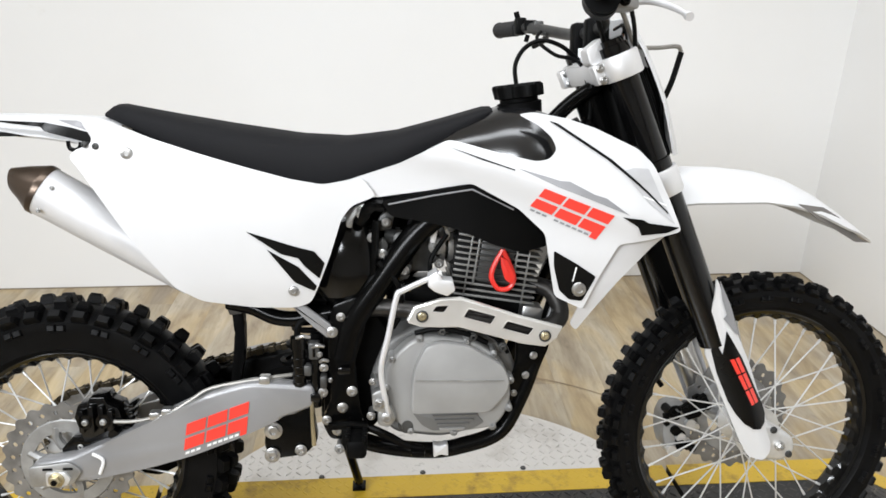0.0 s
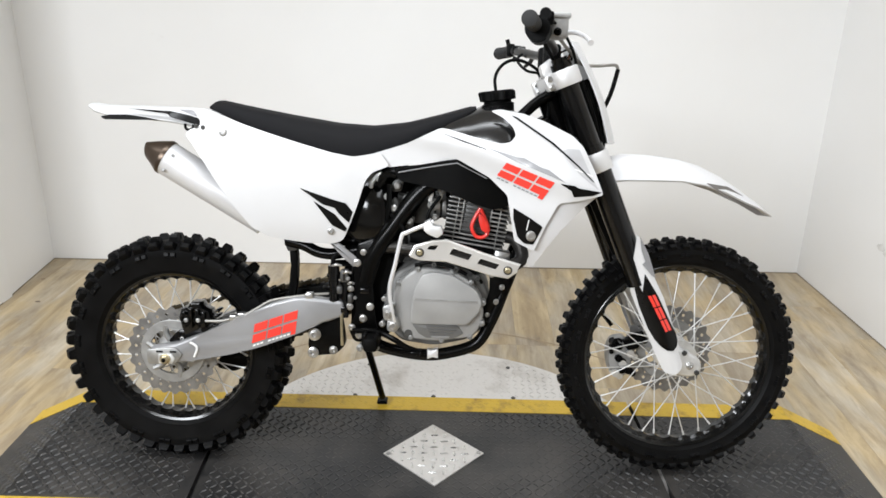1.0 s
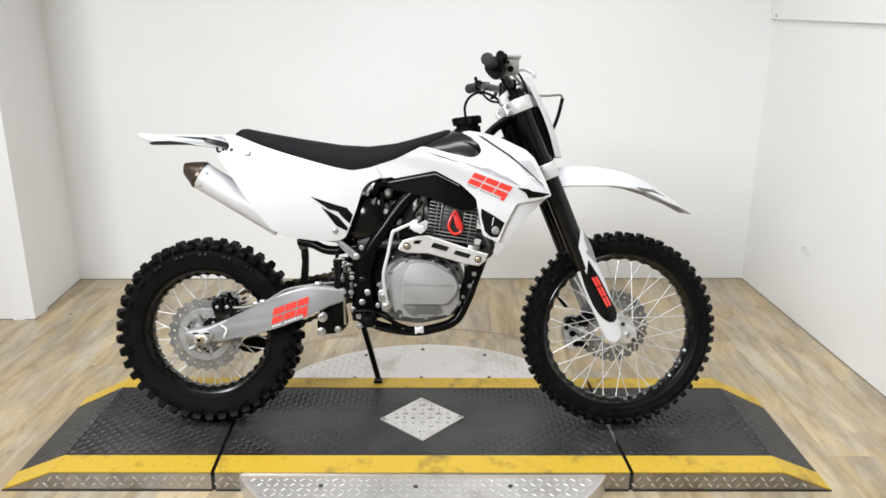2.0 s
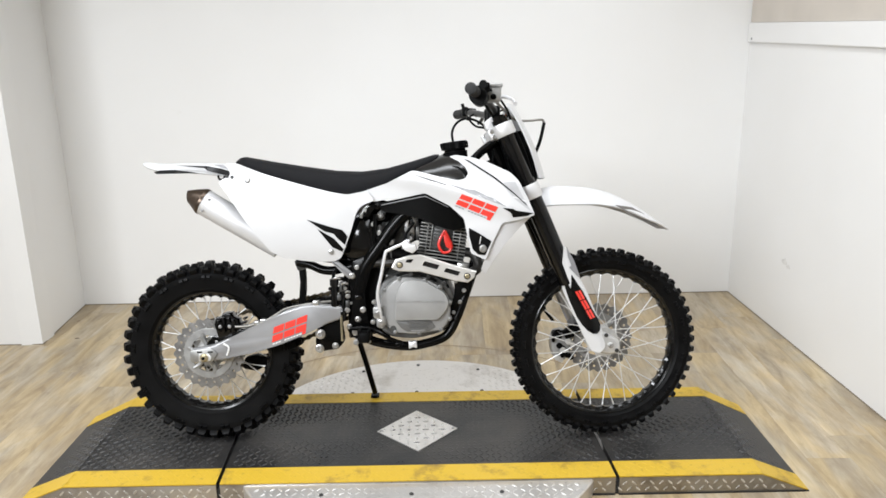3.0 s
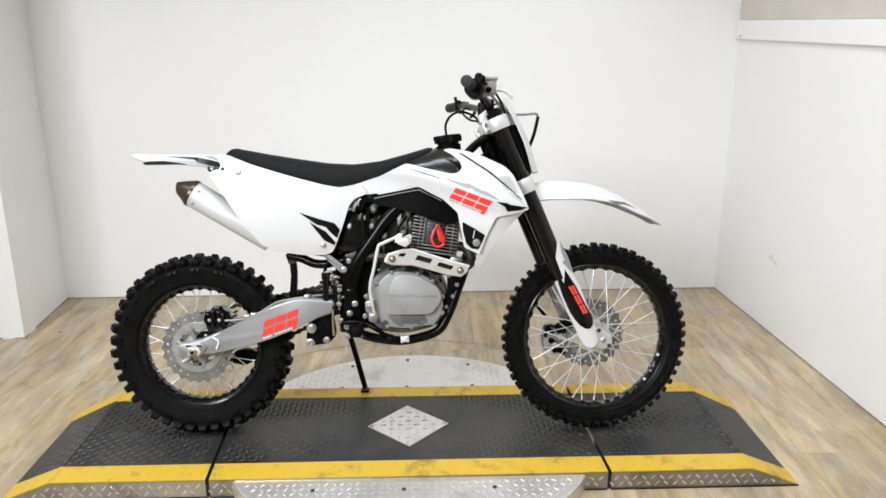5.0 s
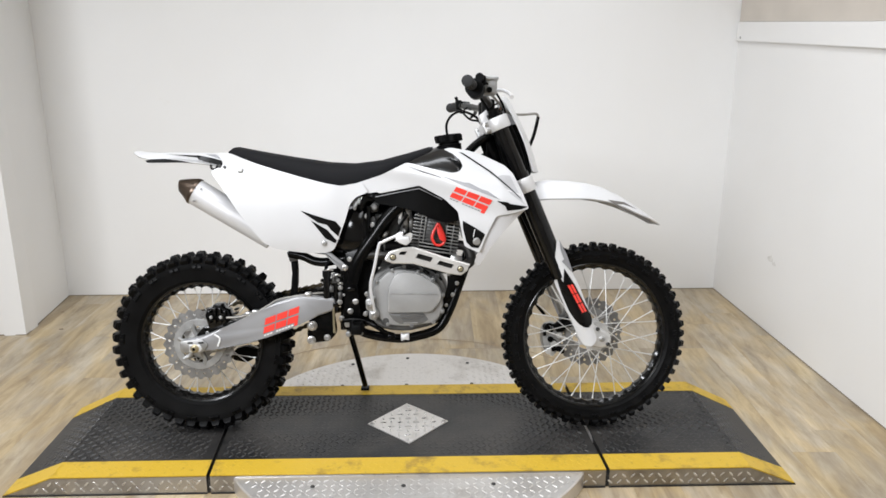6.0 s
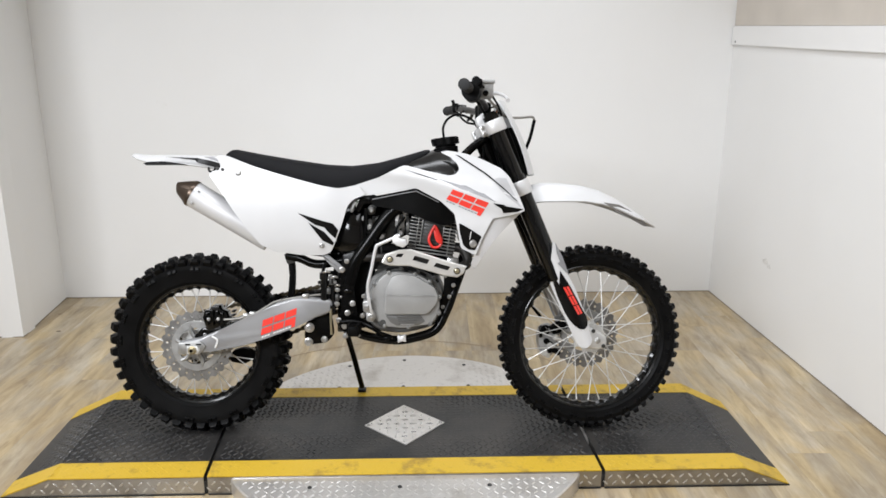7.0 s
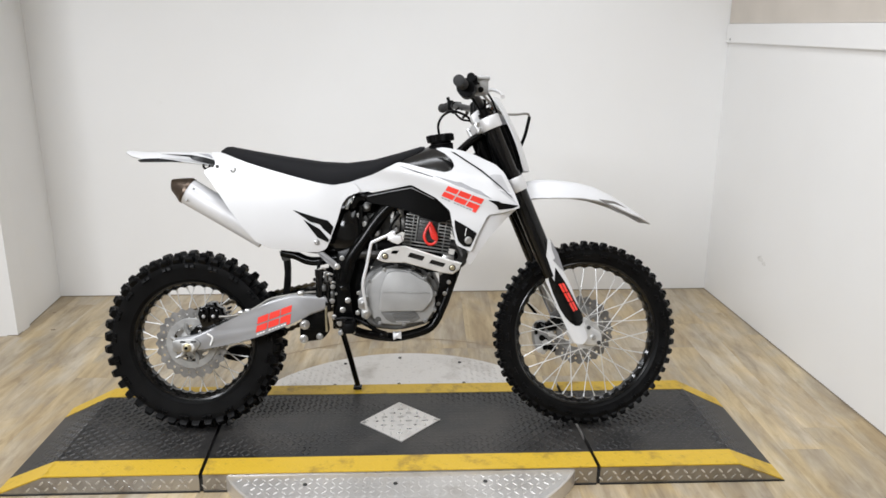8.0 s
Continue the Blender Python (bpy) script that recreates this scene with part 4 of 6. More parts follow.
# ---- frame ----
def frame_side(s):
    M = mirror(s)
    bm = bmesh.new()
    tube(bm, [(0.300, -0.030, 0.930), (0.180, -0.075, 0.860), (0.060, -0.095, 0.810), (-0.020, -0.098, 0.755), (-0.088, -0.100, 0.665), (-0.140, -0.100, 0.590), (-0.160, -0.100, 0.520)], 0.0225, 14)
    part("frame_spar", bm, BLACK_PAINT, bike, "black painted frame spar", M)
    bm = bmesh.new()
    slab(bm, [(-0.180, 0.622), (-0.130, 0.640), (-0.118, 0.580), (-0.140, 0.510), (-0.134, 0.440), (-0.126, 0.395), (-0.140, 0.360), (-0.190, 0.360), (-0.205, 0.395), (-0.186, 0.440), (-0.190, 0.540)], -0.112, -0.086, 0.005, 0.012)
    part("frame_plate", bm, BLACK_PAINT, bike, "black pivot plate", M)
    bm = bmesh.new()
    tube(bm, [(-0.165, -0.098, 0.375), (-0.110, -0.100, 0.345), (-0.010, -0.100, 0.328), (0.060, -0.100, 0.336), (0.130, -0.098, 0.362), (0.168, -0.092, 0.425), (0.195, -0.085, 0.495), (0.225, -0.070, 0.575), (0.275, -0.040, 0.720), (0.315, -0.020, 0.870)], 0.0155, 14)
    part("cradle_tube", bm, BLACK_PAINT, bike, "black lower cradle tube", M)
    bm = bmesh.new()
    tube(bm, [(-0.020, -0.085, 0.780), (-0.200, -0.085, 0.845), (-0.400, -0.080, 0.890), (-0.560, -0.070, 0.925)], 0.011, 10)
    tube(bm, [(-0.150, -0.085, 0.600), (-0.300, -0.085, 0.740), (-0.470, -0.075, 0.890)], 0.010, 10)
    part("subframe_tube", bm, BLACK_PAINT, bike, "", M)


both(frame_side)
bm = bmesh.new()
rod(bm, (0.300, 0, 1.000), (0.368, 0, 0.836), 0.030, 24)
part("head_tube", bm, BLACK_PAINT, bike)
bm = bmesh.new()
tube(bm, [(0.200, -0.030, 0.915), (0.260, -0.032, 0.975), (0.312, -0.030, 1.010)], 0.014, 12)
part("head_brace", bm, BLACK_PAINT, bike)
bm = bmesh.new()
slab(bm, [(-0.205, 0.380), (-0.200, 0.600), (-0.120, 0.620), (-0.080, 0.560), (-0.095, 0.480), (-0.085, 0.400), (-0.110, 0.360)], -0.070, 0.075, 0.008, 0.015)
part("gearbox_back", bm, MATT_BLACK, bike, "black rear end of the gearbox")
bm = bmesh.new()
slab(bm, [(-0.190, 0.640), (-0.150, 0.800), (-0.020, 0.815), (0.060, 0.800), (0.060, 0.690), (-0.020, 0.650), (-0.080, 0.600)], 0.012, 0.070, 0.010, 0.02)
part("inner_mudguard", bm, MATT_BLACK, bike, "black inner guard and wiring box")
# black slider that the chain runs over, and the loom behind the fork
bm = bmesh.new()
slab(bm, [(-0.470, 0.392), (-0.440, 0.436), (-0.380, 0.462), (-0.300, 0.474), (-0.200, 0.486), (-0.190, 0.430), (-0.260, 0.392), (-0.360, 0.366)], 0.050, 0.079, 0.006, 0.010)
part("chain_slider", bm, MATT_BLACK, bike, "black plastic chain slider")
bm = bmesh.new()
slab(bm, [(0.316, 1.020), (0.356, 1.024), (0.436, 0.840), (0.400, 0.812), (0.366, 0.850)], -0.052, 0.052, 0.012, 0.012, 3)
part("steering_stem_cover", bm, MATT_BLACK, bike, "black rubber cover and looms round the stem", STEER)
# engine mount plate in front
bm = bmesh.new()
slab(bm, [(0.160, 0.560), (0.215, 0.570), (0.222, 0.530), (0.192, 0.455), (0.150, 0.400), (0.135, 0.430), (0.160, 0.500)], -0.100, -0.080, 0.003, 0.008)
part("engine_mount", bm, BLACK_PAINT, bike)

BOLTS = [(-0.164, 0.600, 0.009), (-0.180, 0.572, 0.011), (-0.197, 0.504, 0.009), (-0.200, 0.456, 0.010), (-0.147, 0.457, 0.011), (-0.165, 0.425, 0.011), (-0.195, 0.401, 0.010), (-0.175, 0.381, 0.012),
         (-0.186, 0.480, 0.005), (-0.204, 0.530, 0.006), (0.192, 0.514, 0.008), (0.178, 0.475, 0.008), (0.165, 0.545, 0.007), (0.156, 0.440, 0.007)]
for x, z, r in BOLTS:
    bm = bmesh.new()
    bolt_mesh(bm, x, -0.112 if x < 0 else -0.100, z, r * 0.68, 0.007)
    part("bolt", bm, STEEL, bike)

for x, y, z, sx, sz in ((-0.214, -0.104, 0.536, 0.010, 0.016), (-0.226, -0.108, 0.500, 0.007, 0.010), (-0.198, -0.112, 0.478, 0.006, 0.012), (-0.160, -0.113, 0.500, 0.012, 0.007), (-0.214, -0.110, 0.448, 0.009, 0.008)):
    bm = bmesh.new()
    box(bm, x - sx, x + sx, y - 0.010, y + 0.012, z - sz, z + sz, 0.003)
    part("pivot_fitting", bm, DARK_ALU if sz > 0.009 else BLACK_PLASTIC, bike, "small fitting beside the pivot")
# suspension linkage below the swingarm
bm = bmesh.new()
slab(bm, [(-0.305, 0.405), (-0.225, 0.420), (-0.215, 0.345), (-0.240, 0.318), (-0.305, 0.310), (-0.318, 0.340)], -0.085, -0.060, 0.004, 0.012)
part("linkage", bm, BLACK_PAINT, bike, "black suspension link plate")
for x, z, r in ((-0.298, 0.372, 0.015), (-0.302, 0.322, 0.013), (-0.248, 0.330, 0.010)):
    bm = bmesh.new()
    bolt_mesh(bm, x, -0.087, z, r * 0.85, 0.010)
    part("bolt", bm, STEEL, bike)
bm = bmesh.new()
rod(bm, (-0.242, -0.105, 0.455), (-0.242, -0.105, 0.545), 0.0120, 20)
rod(bm, (-0.242, -0.105, 0.540), (-0.242, -0.105, 0.562), 0.0150, 20)
for k in range(4):
    rod(bm, (-0.242, -0.105, 0.470 + 0.016 * k), (-0.242, -0.105, 0.475 + 0.016 * k), 0.0138, 20)
rod(bm, (-0.214, -0.102, 0.425), (-0.214, -0.102, 0.535), 0.0095, 16)
rod(bm, (-0.214, -0.102, 0.525), (-0.214, -0.102, 0.548), 0.0125, 16)
part("brake_reservoir", bm, BLACK_PLASTIC, bike, "black rear brake master cylinder")
bm = bmesh.new()
tube(bm, [(-0.221, -0.112, 0.456), (-0.221, -0.114, 0.400), (-0.220, -0.114, 0.352)], 0.0042, 8, 4)
part("pedal_rod", bm, BRASS, bike)
bm = bmesh.new()
slab(bm, [(-0.381, 0.606), (-0.360, 0.606), (-0.356, 0.560), (-0.358, 0.500), (-0.366, 0.460), (-0.372, 0.425), (-0.392, 0.428), (-0.382, 0.480), (-0.376, 0.540)], -0.010, 0.014, 0.004, 0.006)
flap = part("mud_flap", bm, MATT_BLACK, bike, "black rubber mud flap")
bm = bmesh.new()
slab(bm, [(-0.388, 0.618), (-0.336, 0.618), (-0.340, 0.602), (-0.356, 0.586), (-0.378, 0.584)], -0.036, -0.026, 0.002, 0.003)
part("flap_bracket", bm, DARK_ALU, flap, "dull alloy flap bracket")
bm = bmesh.new()
tube(bm, [(-0.375, -0.050, 0.615), (-0.328, -0.060, 0.606), (-0.290, -0.068, 0.590), (-0.254, -0.072, 0.586), (-0.220, -0.076, 0.592), (-0.180, -0.080, 0.600)], 0.015, 12)
part("link_pipe", bm, BLACK_PAINT, bike, "black exhaust link pipe")
bm = bmesh.new()
slab(bm, [(-0.254, 0.626), (-0.226, 0.622), (-0.178, 0.582), (-0.176, 0.566), (-0.190, 0.560), (-0.213, 0.582), (-0.236, 0.606)], -0.112, -0.104, 0.003, 0.003)
part("pillion_bracket", bm, SWING_ALU, bike, "silver-grey triangular bracket")

# rear shock behind the frame
bm = bmesh.new()
for i in range(7):
    rot = [(-0.245 + i * 0.012 + 0.004 * math.cos(a), 0.04 * math.sin(a), 0.47 + i * 0.034 + 0.02 * a / 6.283) for a in [k * 0.524 for k in range(13)]]
    tube(bm, [(p[0] + 0.038 * math.cos(k * 0.524), p[1], p[2]) for k, p in enumerate(rot)], 0.006, 6, 2)
rod(bm, (-0.25, 0, 0.42), (-0.14, 0, 0.76), 0.018, 12)
part("rear_shock", bm, MATT_BLACK, bike, "coil-over rear shock")

# ---- engine ----
bm = bmesh.new()
slab(bm, [(-0.115, 0.470), (-0.085, 0.545), (-0.020, 0.580), (0.080, 0.575), (0.140, 0.540), (0.165, 0.480), (0.155, 0.410), (0.110, 0.370), (0.020, 0.350), (-0.070, 0.362), (-0.110, 0.410)], -0.095, 0.110, 0.010, 0.02, 3)
crank = part("crankcase", bm, ENGINE_DARK, bike, "cast alloy crankcase")
bm = bmesh.new()
COVER = [(-0.088, 0.500), (-0.068, 0.532), (-0.034, 0.562), (0.000, 0.568), (0.078, 0.556), (0.112, 0.532), (0.140, 0.495), (0.147, 0.448), (0.136, 0.410), (0.116, 0.386), (0.020, 0.374), (-0.045, 0.380), (-0.068, 0.402), (-0.084, 0.440)]
slab(bm, COVER, -0.132, -0.090, 0.007, 0.016, 3)
cover = part("clutch_cover", bm, ENGINE_GREY, crank, "grey painted clutch cover")
bm = bmesh.new()
slab(bm, [(-0.040, 0.424), (-0.038, 0.480), (-0.032, 0.512), (-0.012, 0.554), (0.020, 0.560), (0.066, 0.552), (0.128, 0.514), (0.142, 0.482), (0.134, 0.458), (0.104, 0.424)], -0.152, -0.128, 0.0045, 0.012, 2)
part("raised_face", bm, ENGINE_GREY, cover, "smooth raised cover face")
bm = bmesh.new()
slab(bm, [(-0.030, 0.4915), (0.128, 0.4870), (0.128, 0.4852), (-0.030, 0.4897)], -0.1538, -0.150, 0, 0)
part("cover_line", bm, CAST_ALU, cover)
for k in range(4):
    bm = bmesh.new()
    slab(bm, [(0.000 + 0.004 * k, 0.4155 - 0.0085 * k), (0.085 - 0.008 * k, 0.4155 - 0.0085 * k), (0.083 - 0.008 * k, 0.4110 - 0.0085 * k), (0.002 + 0.004 * k, 0.4110 - 0.0085 * k)], -0.1375, -0.128, 0.001, 0.001)
    part("rib", bm, ENGINE_GREY if k == 3 else ENGINE_DARK, cover)
for x, z in ((-0.084, 0.470), (-0.072, 0.524), (-0.022, 0.562), (0.064, 0.556), (0.112, 0.530), (0.144, 0.478), (0.142, 0.424), (0.112, 0.388), (0.040, 0.378), (-0.040, 0.384), (-0.074, 0.414)):
    bm = bmesh.new()
    rod(bm, (x, -0.132, z), (x, -0.10, z), 0.0072, 14)
    part("bolt_boss", bm, ENGINE_GREY, cover)
    bm = bmesh.new()
    bolt_mesh(bm, x, -0.132, z, 0.0044, 0.007)
    part("cover_bolt", bm, CAST_ALU, cover)
bm = bmesh.new()
revolve(bm, [(0.0001, -0.006), (0.010, -0.006), (0.011, -0.002), (0.016, -0.002), (0.017, 0.0), (0.017, 0.030), (0.0001, 0.030)], 24, Matrix.Translation((-0.046, -0.128, 0.394)), False)
part("oil_plug", bm, DARK_ALU, cover, "dull round oil filler plug")
bm = bmesh.new()
slab(bm, [(-0.036, 0.420), (0.078, 0.420), (0.096, 0.398), (0.072, 0.384), (0.000, 0.384), (-0.020, 0.396)], -0.1345, -0.126, 0.001, 0.003)
part("rib_field", bm, ENGINE_DARK, cover, "dark recessed field behind the ribs")
# cylinder, its fins and its head
TILT_CYL = Matrix.Translation((0.128, 0, 0.675)) @ Matrix.Rotation(radians(9), 4, "Y")
bm = bmesh.new()
box(bm, -0.060, 0.060, -0.056, 0.056, -0.130, 0.085, 0.012)
barrel = part("cylinder", bm, MATT_BLACK, bike, "finned cast cylinder", TILT_CYL)
FIN_STEP = 0.0112
for k in range(11):
    bm = bmesh.new()
    z = 0.056 - k * FIN_STEP
    box(bm, -0.084, 0.074, -0.078, 0.078, z - 0.0018, z + 0.0018, 0.0010)
    fin = part("fin", bm, DARK_ALU, barrel, "", TILT_CYL)
    for x0, x1 in ((-0.085, -0.045), (0.027, 0.075)) if k < 8 else ((-0.085, 0.075),):
        bm = bmesh.new()
        box(bm, x0, x1, -0.0792, -0.0765, z - 0.0022, z + 0.0022, 0.0008)
        part("fin_edge", bm, FIN_GREY, fin, "bare machined fin edge", TILT_CYL)
for x0, x1, low in ((-0.0600, -0.0570, -0.060), (-0.0465, -0.0425, -0.034), (0.0270, 0.0305, -0.034), (0.0500, 0.0530, -0.060)):
    bm = bmesh.new()
    box(bm, x0, x1, -0.0796, -0.072, low, 0.058, 0.001)
    part("fin_web", bm, FIN_GREY, barrel, "", TILT_CYL)
bm = bmesh.new()
box(bm, -0.041, 0.026, -0.074, -0.050, -0.030, 0.052, 0.006)
part("plug_recess", bm, DARK_ALU, barrel, "", TILT_CYL)
bm = bmesh.new()
box(bm, -0.075, 0.070, -0.066, 0.066, 0.052, 0.100, 0.012)
part("cylinder_head", bm, DARK_ALU, bike, "cast alloy cylinder head", TILT_CYL)
bm = bmesh.new()
box(bm, 0.055, 0.095, -0.085, -0.040, -0.105, -0.060, 0.005)
part("head_lug", bm, ALU, barrel, "", TILT_CYL)
# carburettor and intake
bm = bmesh.new()
rod(bm, (-0.085, -0.030, 0.722), (0.055, -0.030, 0.708), 0.024, 20)
for x in (-0.065, -0.020, 0.020, 0.040):
    rod(bm, (x, -0.030, 0.7205 - 0.1 * (x + 0.085)), (x + 0.008, -0.030, 0.7197 - 0.1 * (x + 0.085)), 0.030, 20)
box(bm, -0.040, 0.005, -0.062, 0.0, 0.668, 0.760, 0.008)
carb = part("carburettor", bm, DARK_ALU, bike, "small alloy carburettor")
for x, y, z, r in ((-0.055, -0.075, 0.735, 0.009), (-0.052, -0.078, 0.703, 0.008), (0.012, -0.078, 0.722, 0.012), (0.016, -0.080, 0.690, 0.007), (-0.030, -0.082, 0.742, 0.007)):
    bm = bmesh.new()
    bolt_mesh(bm, x, y, z, r, 0.012)
    rod(bm, (x, y, z), (x, y + 0.03, z), r * 0.8, 12)
    part("carburettor_fitting", bm, CAST_ALU if r > 0.008 else STEEL, carb)
bm = bmesh.new()
tube(bm, [(-0.010, -0.078, 0.780), (0.020, -0.086, 0.770), (0.032, -0.086, 0.745), (0.020, -0.080, 0.728)], 0.0045, 8, 5)
part("fuel_hose", bm, HOSE_GREY, carb)
for x, r in ((0.004, 0.034), (0.020, 0.036), (0.036, 0.034)):
    bm = bmesh.new()
    revolve(bm, [(r - 0.006, -0.004), (r - 0.001, -0.005), (r, 0), (r - 0.001, 0.005), (r - 0.006, 0.004)], 28, Matrix.Translation((x, -0.034, 0.716)) @ Matrix.Rotation(radians(-84), 4, "Z"))
    part("boot_clamp", bm, CAST_ALU, carb, "bright clamp band round the intake boot")
bm = bmesh.new()
slab(bm, [(-0.002, 0.732), (0.008, 0.730), (0.014, 0.760), (0.024, 0.784), (0.016, 0.788), (0.004, 0.764)], -0.098, -0.090, 0.002, 0.003)
part("choke_lever", bm, CLAMP_ALU, carb, "bright choke lever")
for pts, y in (([(-0.098, 0.690), (-0.082, 0.694), (-0.076, 0.730), (-0.086, 0.742), (-0.100, 0.726)], -0.092), ([(-0.092, 0.752), (-0.070, 0.756), (-0.064, 0.782), (-0.078, 0.792), (-0.094, 0.776)], -0.088), ([(-0.060, 0.660), (-0.040, 0.664), (-0.034, 0.690), (-0.052, 0.696)], -0.094), ([(0.030, 0.752), (0.042, 0.750), (0.048, 0.770), (0.036, 0.776)], -0.096)):
    bm = bmesh.new()
    slab(bm, pts, y, y + 0.012, 0.003, 0.004)
    part("carburettor_bracket", bm, DARK_ALU, carb, "cast alloy carburettor bracket")
for x, z in ((-0.088, 0.712), (-0.080, 0.770), (-0.048, 0.680), (-0.105, 0.742)):
    bm = bmesh.new()
    bolt_mesh(bm, x, -0.095, z, 0.0068, 0.009)
    part("carburettor_screw", bm, STEEL, carb)
bm = bmesh.new()
slab(bm, [(-0.150, 0.790), (-0.126, 0.806), (-0.118, 0.798), (-0.136, 0.780), (-0.140, 0.762), (-0.150, 0.764)], -0.112, -0.104, 0.002, 0.004)
part("seat_bracket", bm, CAST_ALU, bike, "small alloy bracket under the side panel")
# starter motor, hoses and clutch arm round the crankcase
bm = bmesh.new()
rod(bm, (-0.070, -0.060, 0.632), (0.040, -0.060, 0.622), 0.027, 24)
rod(bm, (-0.078, -0.060, 0.633), (-0.070, -0.060, 0.632), 0.018, 18)
starter = part("starter_motor", bm, MATT_BLACK, bike, "black starter motor behind the kick lever")
bm = bmesh.new()
revolve(bm, [(0.0265, -0.004), (0.029, -0.002), (0.029, 0.004), (0.0265, 0.006)], 24, Matrix.Translation((-0.055, -0.060, 0.6305)) @ Matrix.Rotation(radians(-85), 4, "Z"))
part("starter_band", bm, DARK_ALU, starter)
bm = bmesh.new()
slab(bm, [(-0.085, 0.560), (-0.080, 0.640), (0.060, 0.640), (0.060, 0.570)], -0.030, 0.060, 0.006, 0.01)
part("crankcase_top", bm, DARK_ALU, crank, "dull dark upper crankcase")
for pts, r in (([(-0.030, -0.128, 0.572), (0.010, -0.137, 0.582), (0.060, -0.138, 0.572), (0.100, -0.132, 0.552)], 0.0048),
               ([(0.085, -0.120, 0.575), (0.120, -0.128, 0.556), (0.140, -0.118, 0.528)], 0.0042),
               ([(-0.095, -0.110, 0.700), (-0.060, -0.118, 0.660), (-0.055, -0.112, 0.610), (-0.070, -0.104, 0.575)], 0.0050),
               ([(0.030, -0.088, 0.745), (0.000, -0.100, 0.700), (0.004, -0.100, 0.660), (0.020, -0.090, 0.620)], 0.0045)):
    bm = bmesh.new()
    tube(bm, pts, r, 8, 6)
    part("engine_hose", bm, MATT_BLACK, bike, "thin black hose on the engine")
for x, z in ((0.018, 0.578), (0.074, 0.566), (0.128, 0.545)):
    bm = bmesh.new()
    bolt_mesh(bm, x, -0.136, z, 0.0062, 0.009)
    rod(bm, (x, -0.136, z), (x, -0.095, z), 0.0075, 12)
    part("case_bolt", bm, DARK_ALU, crank)
# airbox behind the panel
bm = bmesh.new()
panel(bm, [(-0.158, 0.785), (-0.100, 0.770), (-0.092, 0.700), (-0.098, 0.632), (-0.205, 0.632), (-0.190, 0.700)], lambda x, z: -0.050 - 0.062 * math.sqrt(max(0.0, 1 - ((z - 0.685) / 0.110) ** 2 - ((x + 0.150) / 0.085) ** 2)), 0.13, 0.02, 0.010)
airbox = part("airbox", bm, BLACK_PLASTIC, bike, "glossy black plastic airbox")
bm = bmesh.new()
rod(bm, (-0.104, -0.104, 0.640), (-0.098, -0.104, 0.775), 0.007, 10)
tube(bm, [(-0.128, -0.100, 0.770), (-0.108, -0.106, 0.800), (-0.085, -0.100, 0.800)], 0.012, 10, 4)
part("airbox_strap", bm, BLACK_PAINT, airbox)
bm = bmesh.new()
slab(bm, [(-0.135, 0.800), (-0.118, 0.808), (-0.105, 0.795), (-0.120, 0.772), (-0.130, 0.780)], -0.112, -0.098, 0.002, 0.004)
part("wire_clip", bm, ALU, airbox)
# black cover below the tank
bm = bmesh.new()
yc = lambda x, z: -0.118 - 0.012 * math.exp(-((x - 0.09) / 0.08) ** 2) + 0.10 * max(0, 0.74 - z)
panel(bm, [(-0.088, 0.812), (-0.010, 0.826), (0.071, 0.842), (0.151, 0.800), (0.206, 0.768), (0.211, 0.728), (0.163, 0.716), (0.112, 0.732), (0.043, 0.762), (-0.012, 0.774), (-0.072, 0.784)], yc, 0.03, 0.010, 0.03)
tank_cover = part("engine_side_cover", bm, MATT_BLACK, bike, "matt black plastic side cover")
bm = bmesh.new()
tube(bm, [(-0.075, -0.1195, 0.8055), (0.000, -0.1225, 0.820), (0.071, -0.130, 0.832), (0.145, -0.126, 0.795)], 0.0016, 6, 1, False)
part("cover_crease", bm, GREY_DECAL, tank_cover)

# exhaust: header, shield, silencer
bm = bmesh.new()
tube(bm, [(0.175, -0.040, 0.640), (0.225, -0.070, 0.632), (0.240, -0.100, 0.590), (0.190, -0.118, 0.572), (0.080, -0.120, 0.594), (-0.030, -0.115, 0.610), (-0.110, -0.090, 0.610), (-0.190, -0.070, 0.585)], 0.0165, 14)
part("header_pipe", bm, HEADER_STEEL, bike, "dull dark steel exhaust header pipe")
bm = bmesh.new()
SH = [(-0.042, 0.600), (-0.030, 0.623), (0.015, 0.636), (0.050, 0.638), (0.074, 0.630), (0.150, 0.604), (0.233, 0.580), (0.223, 0.564), (0.204, 0.550), (0.165, 0.556), (0.110, 0.572), (0.048, 0.590), (0.020, 0.590), (-0.020, 0.592)]
SLOTS = [[(-0.002, 0.616), (0.006, 0.628), (0.031, 0.629), (0.021, 0.614)], [(0.054, 0.605), (0.064, 0.622), (0.115, 0.607), (0.105, 0.590)], [(0.124, 0.583), (0.134, 0.598), (0.184, 0.583), (0.173, 0.568)]]
holed(bm, SH, SLOTS, -0.147, -0.143)
shield = part("heat_shield", bm, SHIELD, bike, "pale slotted exhaust heat shield", sharp=30)
bm = bmesh.new()
tube(bm, [(x, -0.141, z) for x, z in SH] + [(SH[0][0], -0.141, SH[0][1])], 0.0045, 8, 1, False)
part("shield_lip", bm, SHIELD, shield)
